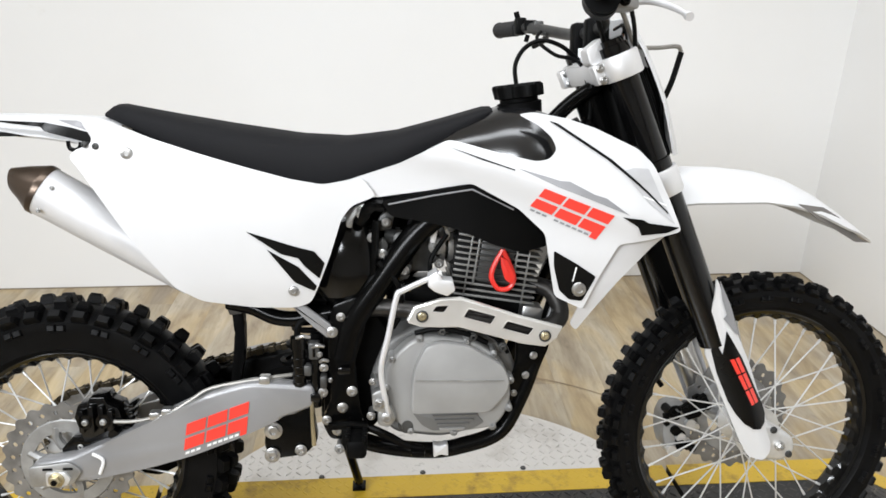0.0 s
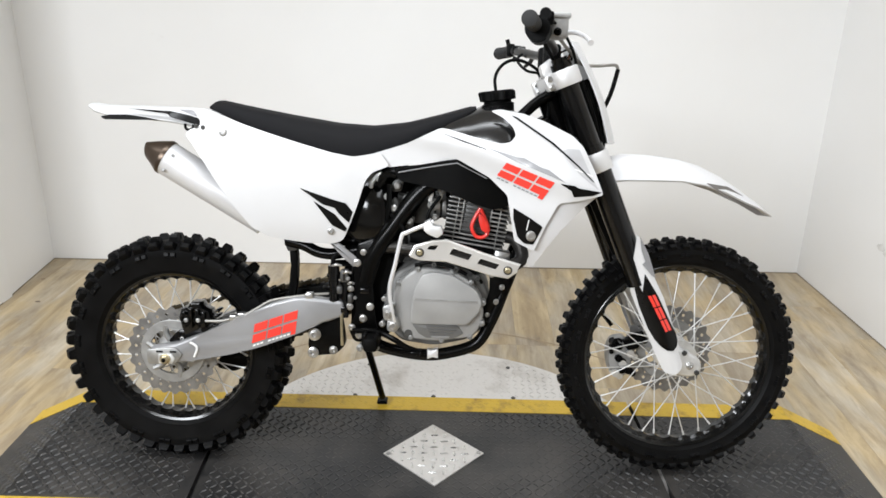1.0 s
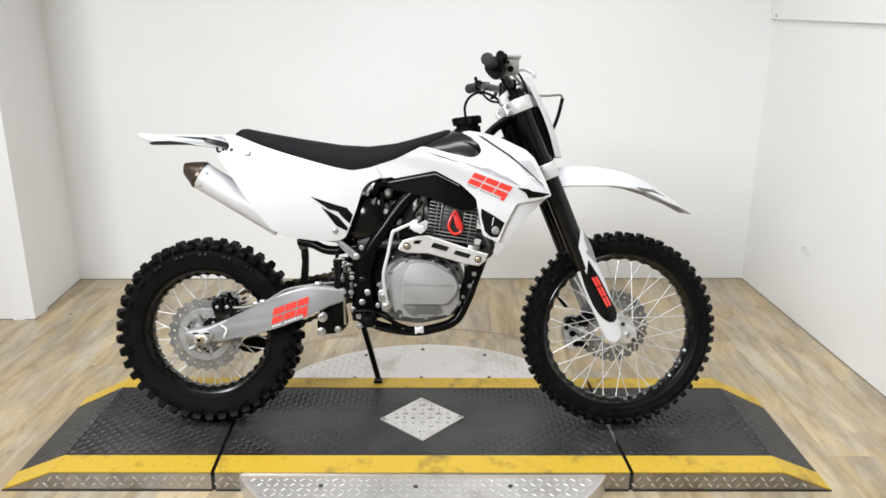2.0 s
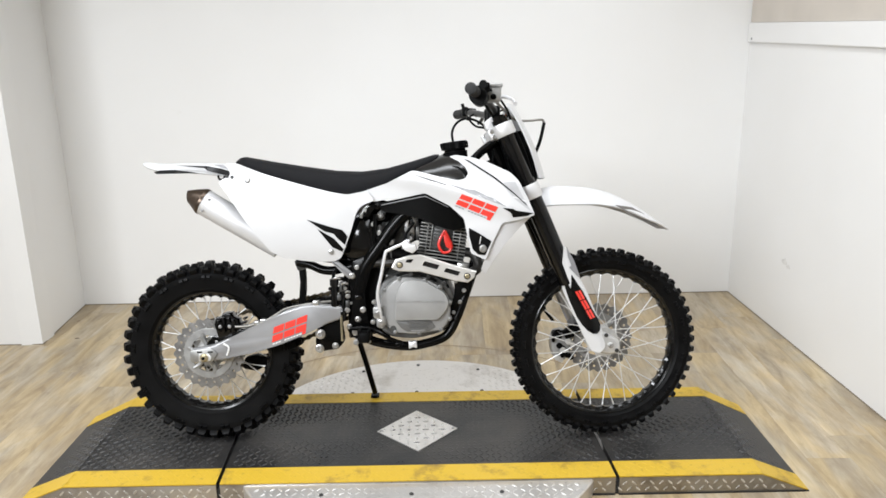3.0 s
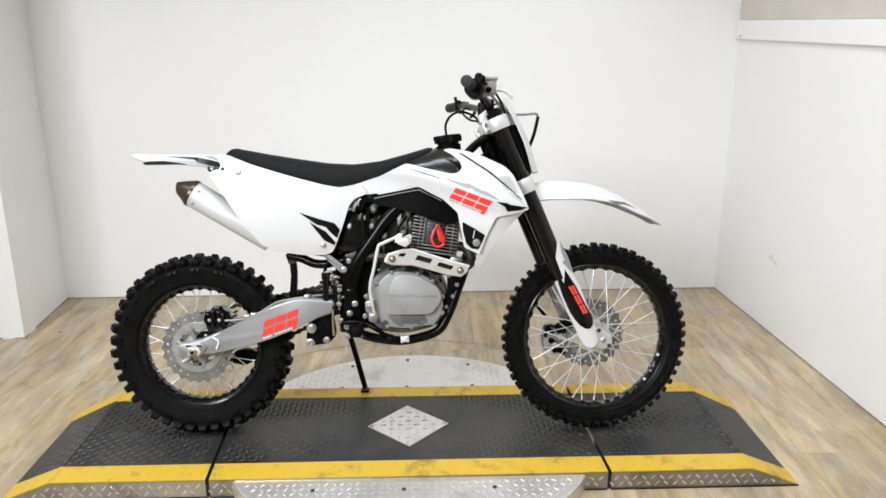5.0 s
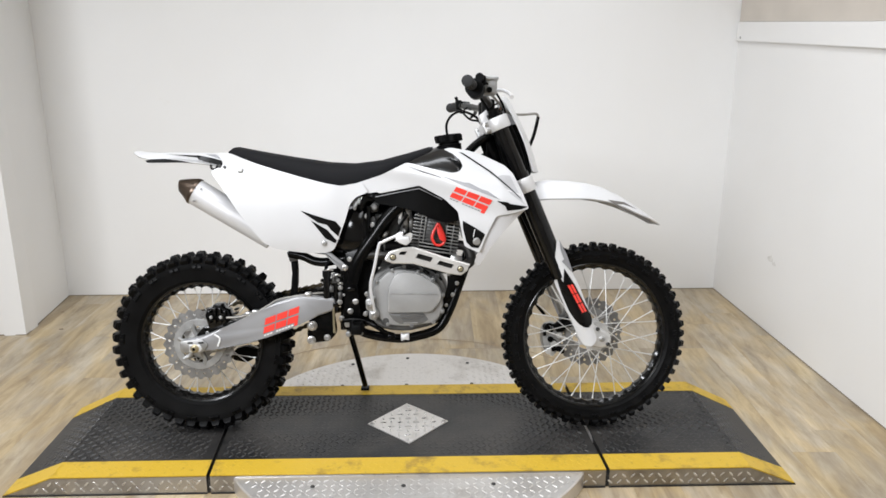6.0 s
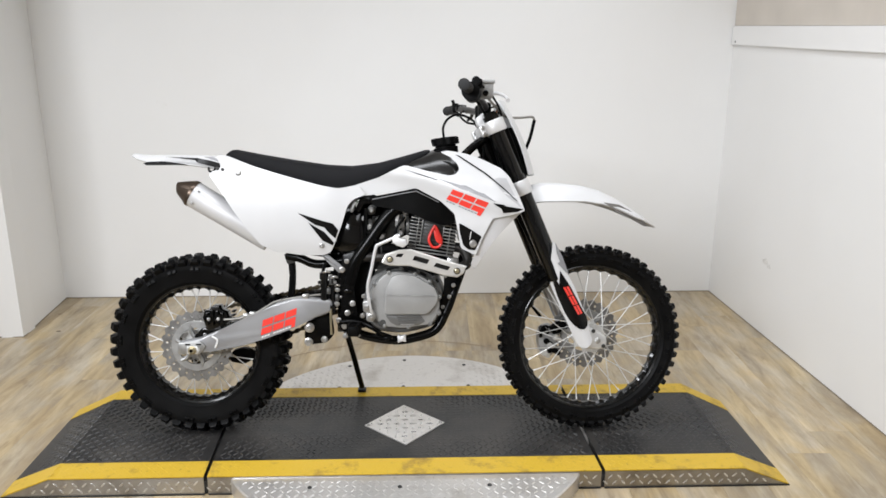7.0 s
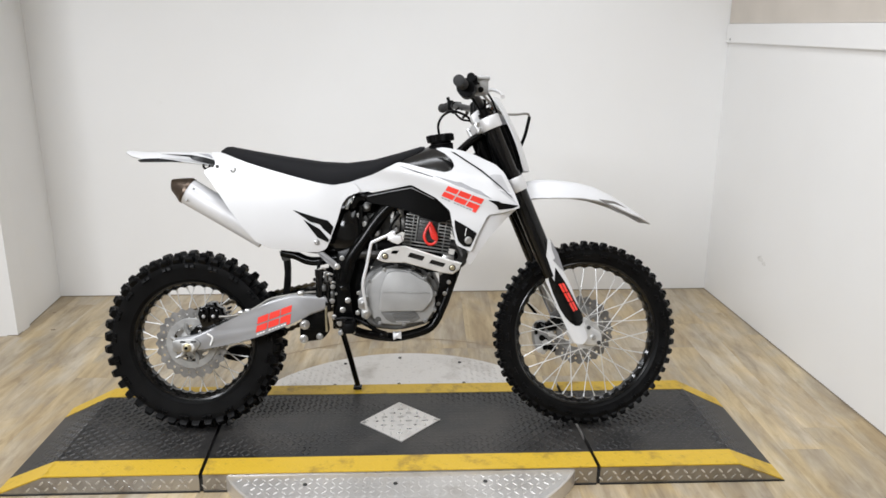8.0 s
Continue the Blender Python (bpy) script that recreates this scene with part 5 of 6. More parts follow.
for x, z in ((-0.018, 0.609), (0.203, 0.568)):
    bm = bmesh.new()
    bolt_mesh(bm, x, -0.147, z, 0.0060, 0.006)
    part("shield_bolt", bm, BRASS, shield)
    bm = bmesh.new()
    revolve(bm, [(0.0082, -0.002), (0.0095, -0.0035), (0.0110, -0.002), (0.0110, 0.002), (0.0082, 0.002)], 22, Matrix.Translation((x, -0.1475, z)))
    part("bolt_ring", bm, DARK_ALU, shield)
for slot in SLOTS:
    bm = bmesh.new()
    ring = rounded(slot, 0.004)
    tube(bm, [(p[0], -0.1465, p[1]) for p in ring + ring[:1]], 0.0016, 6, 1, False)
    part("slot_lip", bm, SHIELD, shield)

MUF_A, MUF_B = Vector((-0.684, -0.056, 0.828)), Vector((-0.429, -0.050, 0.670))
bm = bmesh.new()
d = (MUF_B - MUF_A).normalized()
tube(bm, [MUF_A, MUF_A + d * 0.004, MUF_A + d * 0.10, MUF_A + d * 0.20, MUF_B], (0.0455, 0.043), 28, 3, False)
muffler = part("muffler", bm, MUFFLER_ALU, bike, "tapered brushed silver silencer")
bm = bmesh.new()
u = -d
secs = []
side = u.cross(Vector((0, 1, 0))).normalized()
up = u.cross(side)
for t, r, low, cut in ((-0.004, 0.0466, 0, 0), (0.005, 0.0466, 0, 0), (0.008, 0.0450, 0, 0.02), (0.030, 0.0318, 0.0050, 0.22), (0.052, 0.0185, 0.0105, 0.55), (0.0532, 0.0172, 0.0107, 0.55), (0.0525, 0.0155, 0.0107, 0.55), (0.030, 0.0150, 0.004, 0.3)):
    secs.append([MUF_A + u * (t - cut * r * math.cos(2 * math.pi * k / 28)) + side * low + r * (math.cos(2 * math.pi * k / 28) * side + math.sin(2 * math.pi * k / 28) * up) for k in range(28)])
loft(bm, secs)
part("end_cap", bm, BRONZE, muffler, "dark bronze-coloured end cap")
for at_x, at_z in ((-0.676, 0.798), (-0.652, 0.836)):
    bm = bmesh.new()
    bolt_mesh(bm, at_x, -0.101 if at_z < 0.82 else -0.094, at_z, 0.0030, 0.004)
    part("rivet", bm, CAST_ALU, muffler)
bm = bmesh.new()
tube(bm, [MUF_B - d * 0.02, MUF_B + d * 0.03, Vector((-0.330, -0.050, 0.640)), Vector((-0.190, -0.060, 0.620))], 0.019, 12)
part("mid_pipe", bm, BLACK_PAINT, bike)

# kick starter lever, foot peg, brake pedal
bm = bmesh.new()
tube(bm, [(0.016, -0.150, 0.688), (-0.050, -0.156, 0.660), (-0.063, -0.158, 0.648), (-0.078, -0.160, 0.580), (-0.092, -0.160, 0.518), (-0.086, -0.158, 0.460), (-0.080, -0.150, 0.425)], 0.0052, 10, 4)
kick = part("kick_starter", bm, LEVER_ALU, bike, "bright folding kick-start lever")
bm = bmesh.new()
slab(bm, [(-0.008, 0.684), (0.008, 0.694), (0.018, 0.678), (0.036, 0.676), (0.040, 0.658), (0.026, 0.648), (0.004, 0.656), (-0.008, 0.666)], -0.160, -0.125, 0.003, 0.003)
part("kick_pedal", bm, CLAMP_ALU, kick)
bm = bmesh.new()
slab(bm, [(-0.110, 0.470), (-0.090, 0.478), (-0.078, 0.450), (-0.085, 0.430), (-0.108, 0.436)], -0.158, -0.132, 0.004, 0.006)
slab(bm, [(-0.100, 0.432), (-0.075, 0.440), (-0.066, 0.415), (-0.080, 0.398), (-0.100, 0.405)], -0.150, -0.128, 0.004, 0.006)
part("kick_joint", bm, CAST_ALU, kick)
for x, y, z, r in ((-0.096, -0.160, 0.452, 0.007), (-0.083, -0.152, 0.420, 0.008), (-0.112, -0.140, 0.420, 0.006), (-0.108, -0.140, 0.486, 0.005)):
    bm = bmesh.new()
    bolt_mesh(bm, x, y, z, r, 0.008)
    rod(bm, (x, y, z), (x, y + 0.03, z), r * 0.9, 12)
    part("kick_bolt", bm, STEEL, kick)


def peg(s):
    bm = bmesh.new()
    box(bm, -0.156, -0.120, -0.190, -0.120, 0.358, 0.394, 0.008)
    for i in range(4):
        for q in (-1, 1):
            box(bm, -0.138 + q * 0.015 - 0.004, -0.138 + q * 0.015 + 0.004, -0.187 + i * 0.018, -0.177 + i * 0.018, 0.391, 0.400, 0.001)
    box(bm, -0.168, -0.120, -0.130, -0.085, 0.346, 0.392, 0.006)
    part("foot_peg", bm, MATT_BLACK, bike, "black toothed foot peg", mirror(s))


both(peg)
for x, z, r in ((-0.172, 0.350, 0.007), (-0.128, 0.352, 0.005)):
    bm = bmesh.new()
    bolt_mesh(bm, x, -0.126, z, r, 0.008)
    rod(bm, (x, -0.126, z), (x, -0.095, z), r * 0.9, 12)
    part("peg_bolt", bm, CAST_ALU, bike)
bm = bmesh.new()
tube(bm, [(-0.190, -0.128, 0.396), (-0.130, -0.135, 0.398), (-0.085, -0.138, 0.380), (-0.050, -0.136, 0.358), (-0.020, -0.130, 0.346)], 0.0075, 10, 5)
box(bm, -0.040, -0.014, -0.150, -0.122, 0.338, 0.350, 0.003)
part("brake_pedal", bm, BLACK_PAINT, bike, "black rear brake pedal")
bm = bmesh.new()
slab(bm, [(0.002, 0.349), (0.014, 0.345), (0.030, 0.350), (0.031, 0.325), (0.016, 0.328), (0.003, 0.322)], -0.121, -0.100, 0.002, 0.003)
part("cradle_clamp", bm, LEVER_ALU, bike, "bright alloy clamp")

# stand on the far side
bm = bmesh.new()
tube(bm, [(-0.200, 0.085, 0.345), (-0.178, 0.175, 0.205), (-0.158, 0.262, 0.066)], 0.0105, 12, 3, False)
box(bm, -0.222, -0.178, 0.055, 0.105, 0.325, 0.372, 0.006)
stand = part("side_stand", bm, BLACK_PAINT, bike, "black side stand, folded out")
bm = bmesh.new()
box(bm, -0.174, -0.142, 0.252, 0.284, 0.0475, 0.0565, 0.002, Matrix.Translation((-0.16, 0.268, 0.052)) @ Matrix.Rotation(radians(10), 4, "X") @ Matrix.Translation((0.16, -0.268, -0.052)))
part("stand_foot", bm, BLACK_PAINT, stand)

# ---- seat, tank, plastics ----
SEAT_TOP = [(-0.575, 0.962), (-0.566, 0.973), (-0.545, 0.975), (-0.454, 0.957), (-0.352, 0.939), (-0.235, 0.921), (-0.147, 0.916), (-0.060, 0.926), (0.026, 0.948), (0.108, 0.971), (0.116, 0.969)]
SEAT_LOW = [(-0.575, 0.955), (-0.543, 0.944), (-0.524, 0.936), (-0.470, 0.915), (-0.398, 0.892), (-0.312, 0.867), (-0.241, 0.848), (-0.186, 0.838), (-0.141, 0.845), (-0.055, 0.871), (0.029, 0.914), (0.110, 0.958), (0.116, 0.962)]
SEAT_W = [(-0.575, 0.030), (-0.540, 0.055), (-0.450, 0.085), (-0.300, 0.108), (-0.186, 0.112), (-0.050, 0.092), (0.030, 0.066), (0.100, 0.048), (0.116, 0.040)]
bm = bmesh.new()
secs = []
for i in range(45):
    x = -0.575 + (0.116 + 0.575) * i / 44
    zt, zl, w = interp(SEAT_TOP, x), interp(SEAT_LOW, x), interp(SEAT_W, x)
    h = zt - zl
    sec = [(x, -w * 0.98, zl), (x, -w, zl + 0.25 * h), (x, -w * 0.97, zl + 0.55 * h), (x, -w * 0.88, zl + 0.80 * h), (x, -w * 0.70, zl + 0.94 * h), (x, -w * 0.35, zt), (x, 0, zt + 0.002)]
    secs.append(sec + [(x, -y, z) for x, y, z in sec[-2::-1]])
loft(bm, secs)
part("seat", bm, SEAT_VINYL, bike, "long dark grey vinyl seat", sharp=50)

bm = bmesh.new()
T_TOP = [(0.020, 0.930), (0.090, 0.955), (0.130, 0.972), (0.180, 0.975), (0.230, 0.955), (0.280, 0.920)]
T_LOW = [(0.020, 0.870), (0.090, 0.850), (0.200, 0.830), (0.280, 0.850)]
T_W = [(0.020, 0.080), (0.090, 0.100), (0.150, 0.122), (0.205, 0.130), (0.240, 0.110), (0.280, 0.060)]
secs = []
for i in range(27):
    x = 0.02 + 0.26 * i / 26
    zt, zl, w = interp(T_TOP, x), interp(T_LOW, x), interp(T_W, x)
    h = zt - zl
    sec = [(x, -w, zl), (x, -w * 1.02, zl + 0.3 * h), (x, -w * 0.92, zl + 0.6 * h), (x, -w * 0.72, zl + 0.85 * h), (x, -w * 0.40, zl + 0.97 * h), (x, 0, zt)]
    secs.append(sec + [(x, -y, z) for x, y, z in sec[-2::-1]])
loft(bm, secs)
tank = part("fuel_tank", bm, TANK_BLACK, bike, "satin black plastic fuel tank", sharp=50)
bm = bmesh.new()
revolve(bm, [(0.0001, -0.030), (0.040, -0.030), (0.042, 0.004), (0.036, 0.006), (0.036, 0.012), (0.045, 0.014), (0.045, 0.034), (0.042, 0.038), (0.0001, 0.038)], 60, Matrix.Translation((0.172, 0.0, 0.974)) @ Matrix.Rotation(radians(-7), 4, "Y") @ pose(0, 0, 0, 90), False)
for v in bm.verts:
    p = v.co - Vector((0.172, 0, 0.974))
    if p.z > 0.012 and Vector((p.x, p.y)).length > 0.038:
        k = 1 + 0.07 * (1 if math.cos(10 * math.atan2(p.y, p.x)) > 0 else -0.4)
        v.co.x, v.co.y = 0.172 + p.x * k, p.y * k
part("tank_cap", bm, MATT_BLACK, tank, "ribbed black filler cap")


def y_side(x, z):
    """The near side panel's skin."""
    w = interp([(-0.62, 0.098), (-0.50, 0.112), (-0.35, 0.124), (-0.22, 0.128), (-0.10, 0.118)], x)
    return -(w + 0.014 * math.sin(math.pi * min(1, max(0, (z - 0.62) / 0.30))) - 0.02 * max(0, (0.66 - z) / 0.05) * 0.4)


def y_shroud(x, z):
    """The near shroud's skin: it flares out to the front."""
    w = interp([(-0.18, 0.119), (-0.05, 0.116), (0.05, 0.118), (0.15, 0.140), (0.25, 0.170), (0.34, 0.190), (0.43, 0.182)], x)
    ridge = 0.012 * math.exp(-((z - (0.905 - 0.33 * x)) / 0.035) ** 2)
    return -(w + ridge - 0.30 * max(0, z - 0.885 + 0.16 * max(0, x - 0.2)) - 0.10 * max(0, 0.72 - z))


SIDE = [(-0.592, 0.950), (-0.575, 0.957), (-0.545, 0.951), (-0.524, 0.942), (-0.470, 0.920), (-0.398, 0.897), (-0.312, 0.872), (-0.241, 0.853), (-0.186, 0.843), (-0.120, 0.854), (-0.095, 0.822), (-0.138, 0.806), (-0.156, 0.784), (-0.176, 0.722), (-0.202, 0.657), (-0.214, 0.632), (-0.240, 0.622),
        (-0.311, 0.623), (-0.405, 0.636), (-0.448, 0.661), (-0.494, 0.718), (-0.531, 0.768), (-0.562, 0.816), (-0.598, 0.868), (-0.616, 0.890), (-0.604, 0.902), (-0.578, 0.910), (-0.574, 0.922)]
SHROUD = [(-0.175, 0.841), (-0.141, 0.850), (-0.055, 0.877), (0.029, 0.917), (0.048, 0.914), (0.110, 0.897), (0.178, 0.882), (0.200, 0.886), (0.213, 0.902), (0.205, 0.922), (0.184, 0.942), (0.150, 0.960), (0.175, 0.964), (0.230, 0.954), (0.277, 0.938), (0.346, 0.904), (0.372, 0.878), (0.402, 0.818), (0.422, 0.766),
          (0.370, 0.752), (0.318, 0.743), (0.288, 0.683), (0.264, 0.622), (0.216, 0.644), (0.204, 0.710), (0.196, 0.757), (0.151, 0.799), (0.071, 0.842), (-0.010, 0.829), (-0.098, 0.818)]


def plastics(s):
    M = mirror(s)
    bm = bmesh.new()
    panel(bm, SIDE, y_side, 0.004, 0.010, 0.028)
    side_p = part("side_panel", bm, WHITE_PLASTIC, bike, "glossy white plastic side panel", M, 40)
    bm = bmesh.new()
    panel(bm, SHROUD, lambda x, z: y_shroud(x, z) - 0.003, 0.004, 0.008, 0.013)
    shr = part("tank_shroud", bm, WHITE_PLASTIC, bike, "glossy white plastic tank shroud", M, 40)

    def sticker(host, outline, yfun, mat, r=0.003, lift=0.0012, label=""):
        b = bmesh.new()
        panel(b, outline, lambda x, z: yfun(x, z) - lift, 0.0006, r, 0.013)
        part("sticker", b, mat, host, label, M)
    ys = lambda x, z: y_shroud(x, z) - 0.003
    sticker(side_p, [(-0.319, 0.764), (-0.240, 0.738), (-0.204, 0.728), (-0.187, 0.706), (-0.197, 0.678), (-0.222, 0.702), (-0.232, 0.716), (-0.262, 0.724)], y_side, BLACK_DECAL, 0.002)
    sticker(side_p, [(-0.285, 0.732), (-0.232, 0.700), (-0.202, 0.664), (-0.207, 0.655), (-0.240, 0.672)], y_side, BLACK_DECAL, 0.002)
    sticker(shr, [(0.211, 0.728), (0.250, 0.706), (0.283, 0.684), (0.262, 0.638), (0.240, 0.640), (0.223, 0.656), (0.212, 0.700)], ys, BLACK_DECAL, 0.004, 0.0016)
    sticker(shr, [(0.2480, 0.700), (0.2505, 0.700), (0.2455, 0.674), (0.2435, 0.674)], ys, WHITE_DECAL, 0.0004, 0.0026)
    sticker(shr, [(0.318, 0.792), (0.352, 0.788), (0.362, 0.782), (0.418, 0.773), (0.396, 0.764), (0.352, 0.760), (0.345, 0.775)], ys, BLACK_DECAL, 0.002)
    sticker(shr, [(0.200, 0.950), (0.214, 0.946), (0.300, 0.888), (0.362, 0.834), (0.398, 0.798), (0.396, 0.797), (0.358, 0.833), (0.293, 0.887)], ys, BLACK_DECAL, 0.001, 0.0024)
    sticker(shr, [(0.318, 0.868), (0.336, 0.874), (0.362, 0.872), (0.388, 0.818), (0.410, 0.778), (0.364, 0.814), (0.340, 0.842)], ys, PALE_GREY, 0.002, 0.0010)
    sticker(shr, [(0.352, 0.828), (0.394, 0.812), (0.395, 0.809), (0.353, 0.825)], ys, WHITE_DECAL, 0.0005, 0.0018)
    sticker(shr, [(0.146, 0.871), (0.196, 0.857), (0.216, 0.851), (0.232, 0.850), (0.272, 0.829), (0.292, 0.823), (0.330, 0.795), (0.262, 0.822), (0.214, 0.840)], ys, GREY_DECAL, 0.001, 0.0008)
    sticker(shr, [(0.030, 0.906), (0.090, 0.886), (0.142, 0.8685), (0.1415, 0.8668), (0.088, 0.8835)], ys, BLACK_DECAL, 0.0005, 0.0014)
    if s < 0:
        b = brand(((0.168, 0.806), (0.190, 0.838), (0.308, 0.793), (0.286, 0.757)), ys, shr)
        part("small_print", b, GREY_DECAL, shr, "row of tiny unreadable grey marks")
    for host, x, z, yf, r in ((shr, 0.256, 0.660, ys, 0.013), (side_p, -0.515, 0.897, y_side, 0.010), (side_p, -0.243, 0.656, y_side, 0.009)):
        b = bmesh.new()
        button_bolt(b, x, yf(x, z) - 0.001, z, r)
        part("panel_bolt", b, STEEL, host, "", M)
    bm = bmesh.new()
    panel(bm, [(0.312, 0.744), (0.416, 0.764), (0.384, 0.734), (0.330, 0.676), (0.284, 0.608), (0.262, 0.572), (0.248, 0.588), (0.262, 0.625), (0.288, 0.683)], lambda x, z: y_shroud(x, z) + 0.012 + 0.4 * max(0, x - 0.30 - (z - 0.66) * 0.8), 0.004, 0.008, 0.028)
    part("radiator_duct", bm, DUCT_PLASTIC, bike, "dull white lower shroud wing", M, 40)


both(plastics)


def arch(bm, stations, thick=0.004, n=10):
    """A bent shell along stations of (x, z, half width, drop): an open arch in each cross-section."""
    outer, inner = [], []
    for x, z, w, drop in stations:
        ro, ri = [], []
        for k in range(n + 1):
            t = -1 + 2 * k / n
            y, dz = w * t, -drop * (abs(t) ** 2.6)
            ro.append((x, y, z + dz))
            ri.append((x, y * (1 - thick / max(w, 0.01)), z + dz - thick))
        outer.append(ro)
        inner.append(ri)
    secs = [o + i[::-1] for o, i in zip(outer, inner)]
    loft(bm, secs)


# rear fender
bm = bmesh.new()
arch(bm, [(-0.886, 0.966, 0.050, 0.008), (-0.865, 0.963, 0.064, 0.017), (-0.820, 0.960, 0.074, 0.026), (-0.740, 0.960, 0.082, 0.030), (-0.660, 0.958, 0.086, 0.036), (-0.600, 0.955, 0.088, 0.042), (-0.540, 0.950, 0.088, 0.046)], 0.004, 14)
rfend = part("rear_fender", bm, WHITE_PLASTIC, bike, "white plastic rear fender with black flashes", sharp=50)
for pts, mat in (([(-0.835, 0.931), (-0.815, 0.936), (-0.767, 0.937), (-0.720, 0.931), (-0.684, 0.924), (-0.760, 0.924), (-0.825, 0.924)], BLACK_DECAL),
                 ([(-0.766, 0.952), (-0.656, 0.947), (-0.610, 0.938), (-0.570, 0.926), (-0.583, 0.912), (-0.656, 0.932), (-0.662, 0.940)], BLACK_DECAL),
                 ([(-0.636, 0.951), (-0.604, 0.950), (-0.570, 0.936), (-0.580, 0.932)], GREY_DECAL)):
    bm = bmesh.new()
    panel(bm, pts, lambda x, z: -0.0905 if z < 0.945 else -0.0905 + (z - 0.945) * 1.5, 0.0035, 0.002, 0.03)
    part("sticker", bm, mat, rfend)
bm = bmesh.new()
tube(bm, [(-0.618, -0.092, 0.916), (-0.616, -0.094, 0.905), (-0.607, -0.096, 0.901), (-0.599, -0.094, 0.905), (-0.597, -0.092, 0.914)], 0.0036, 8, 5)
part("tie_hook", bm, BLACK_PAINT, rfend, "small black hook")

# ---- front end ----
def leg_x(z):
    return 0.344 + (1.013 - z) * 0.4125 - 0.008


def fork(s):
    M = STEER @ mirror(s)
    bm = bmesh.new()
    rod(bm, (leg_x(1.075), -0.097, 1.075), (leg_x(0.60), -0.097, 0.60), 0.0272, 28)
    rod(bm, (leg_x(1.085), -0.097, 1.085), (leg_x(1.06), -0.097, 1.06), 0.021, 20)
    rod(bm, (leg_x(0.875), -0.097, 0.875), (leg_x(0.53), -0.097, 0.53), 0.0310, 28)
    leg = part("fork_tube", bm, FORK_BLACK, bike, "black upper fork tube", M)
    bm = bmesh.new()
    rod(bm, (leg_x(0.62), -0.097, 0.62), (leg_x(0.36), -0.097, 0.36), 0.0225, 24)
    part("fork_slider", bm, STEEL, leg, "polished lower fork slider", M)
    bm = bmesh.new()
    slab(bm, [(0.612, 0.370), (0.652, 0.360), (0.700, 0.335), (0.705, 0.300), (0.680, 0.285), (0.640, 0.290), (0.605, 0.310)], -0.122, -0.060, 0.008, 0.014, 3)
    lug = part("axle_lug", bm, HUB_ALU, leg, "cast alloy axle clamp", M)
    for x, z in ((0.655, 0.352), (0.690, 0.300)):
        bm = bmesh.new()
        button_bolt(bm, x, -0.1215, z, 0.007)
        part("pinch_bolt", bm, DARK_ALU, lug, "", M)
    bm = bmesh.new()
    bolt_mesh(bm, AX_F[0] - 0.002, -0.122, AX_F[1] + 0.006, 0.0075, 0.010)
    part("axle_nut", bm, STEEL, leg, "bright steel axle nut", M)

    def y_guard(x, z):
        c = leg_x(z) + interp([(0.29, 0.004), (0.45, 0.010), (0.66, 0.018)], z)
        return -0.133 + 0.9 * abs(x - c) ** 1.5 * 3.0
    GUARD = [(0.514, 0.660), (0.520, 0.650), (0.540, 0.600), (0.562, 0.556), (0.595, 0.495), (0.628, 0.410), (0.652, 0.340), (0.650, 0.312), (0.630, 0.295), (0.606, 0.300), (0.588, 0.334), (0.545, 0.430), (0.511, 0.510), (0.506, 0.575)]
    bm = bmesh.new()
    panel(bm, GUARD, y_guard, 0.004, 0.008, 0.011)
    gd = part("fork_guard", bm, WHITE_PLASTIC, bike, "white plastic fork guard", M, 40)
    for pts, mat, lift in (([(0.537, 0.560), (0.575, 0.504), (0.611, 0.438), (0.631, 0.404), (0.637, 0.386), (0.634, 0.370), (0.622, 0.360), (0.606, 0.361), (0.590, 0.371), (0.574, 0.389), (0.558, 0.415), (0.533, 0.472), (0.518, 0.518), (0.520, 0.541), (0.536, 0.512)], BLACK_DECAL, 0.0012),
                           ([(0.522, 0.655), (0.549, 0.606), (0.570, 0.546), (0.559, 0.553), (0.529, 0.584), (0.538, 0.590), (0.527, 0.618)], GREY_DECAL, 0.0010)):
        bm = bmesh.new()
        panel(bm, pts, lambda x, z: y_guard(x, z) - lift - 0.0005, 0.0006, 0.002, 0.011)
        part("sticker", bm, mat, gd, "", M)
    if s < 0:
        for k in range(3):
            bm = bmesh.new()
            a, b = Vector((0.548, 0.504)), Vector((0.600, 0.408))
            ax = (b - a) / 3
            sd = Vector((0.0180, 0.0042))
            p0 = a + ax * k
            bars = [(0.04, 0.94)]
            for t0, t1 in bars:
                panel(bm, [p0 + ax * t0, p0 + ax * t0 + sd * 0.42, p0 + ax * t1 + sd * 0.42, p0 + ax * t1], lambda x, z: y_guard(x, z) - 0.0022, 0.0006, 0, 0.02)
                panel(bm, [p0 + ax * t0 + sd * 0.55, p0 + ax * t0 + sd, p0 + ax * t1 + sd, p0 + ax * t1 + sd * 0.55], lambda x, z: y_guard(x, z) - 0.0022, 0.0006, 0, 0.02)
            part("red_mark", bm, RED_DECAL, gd, "red brand block", M)


both(fork)


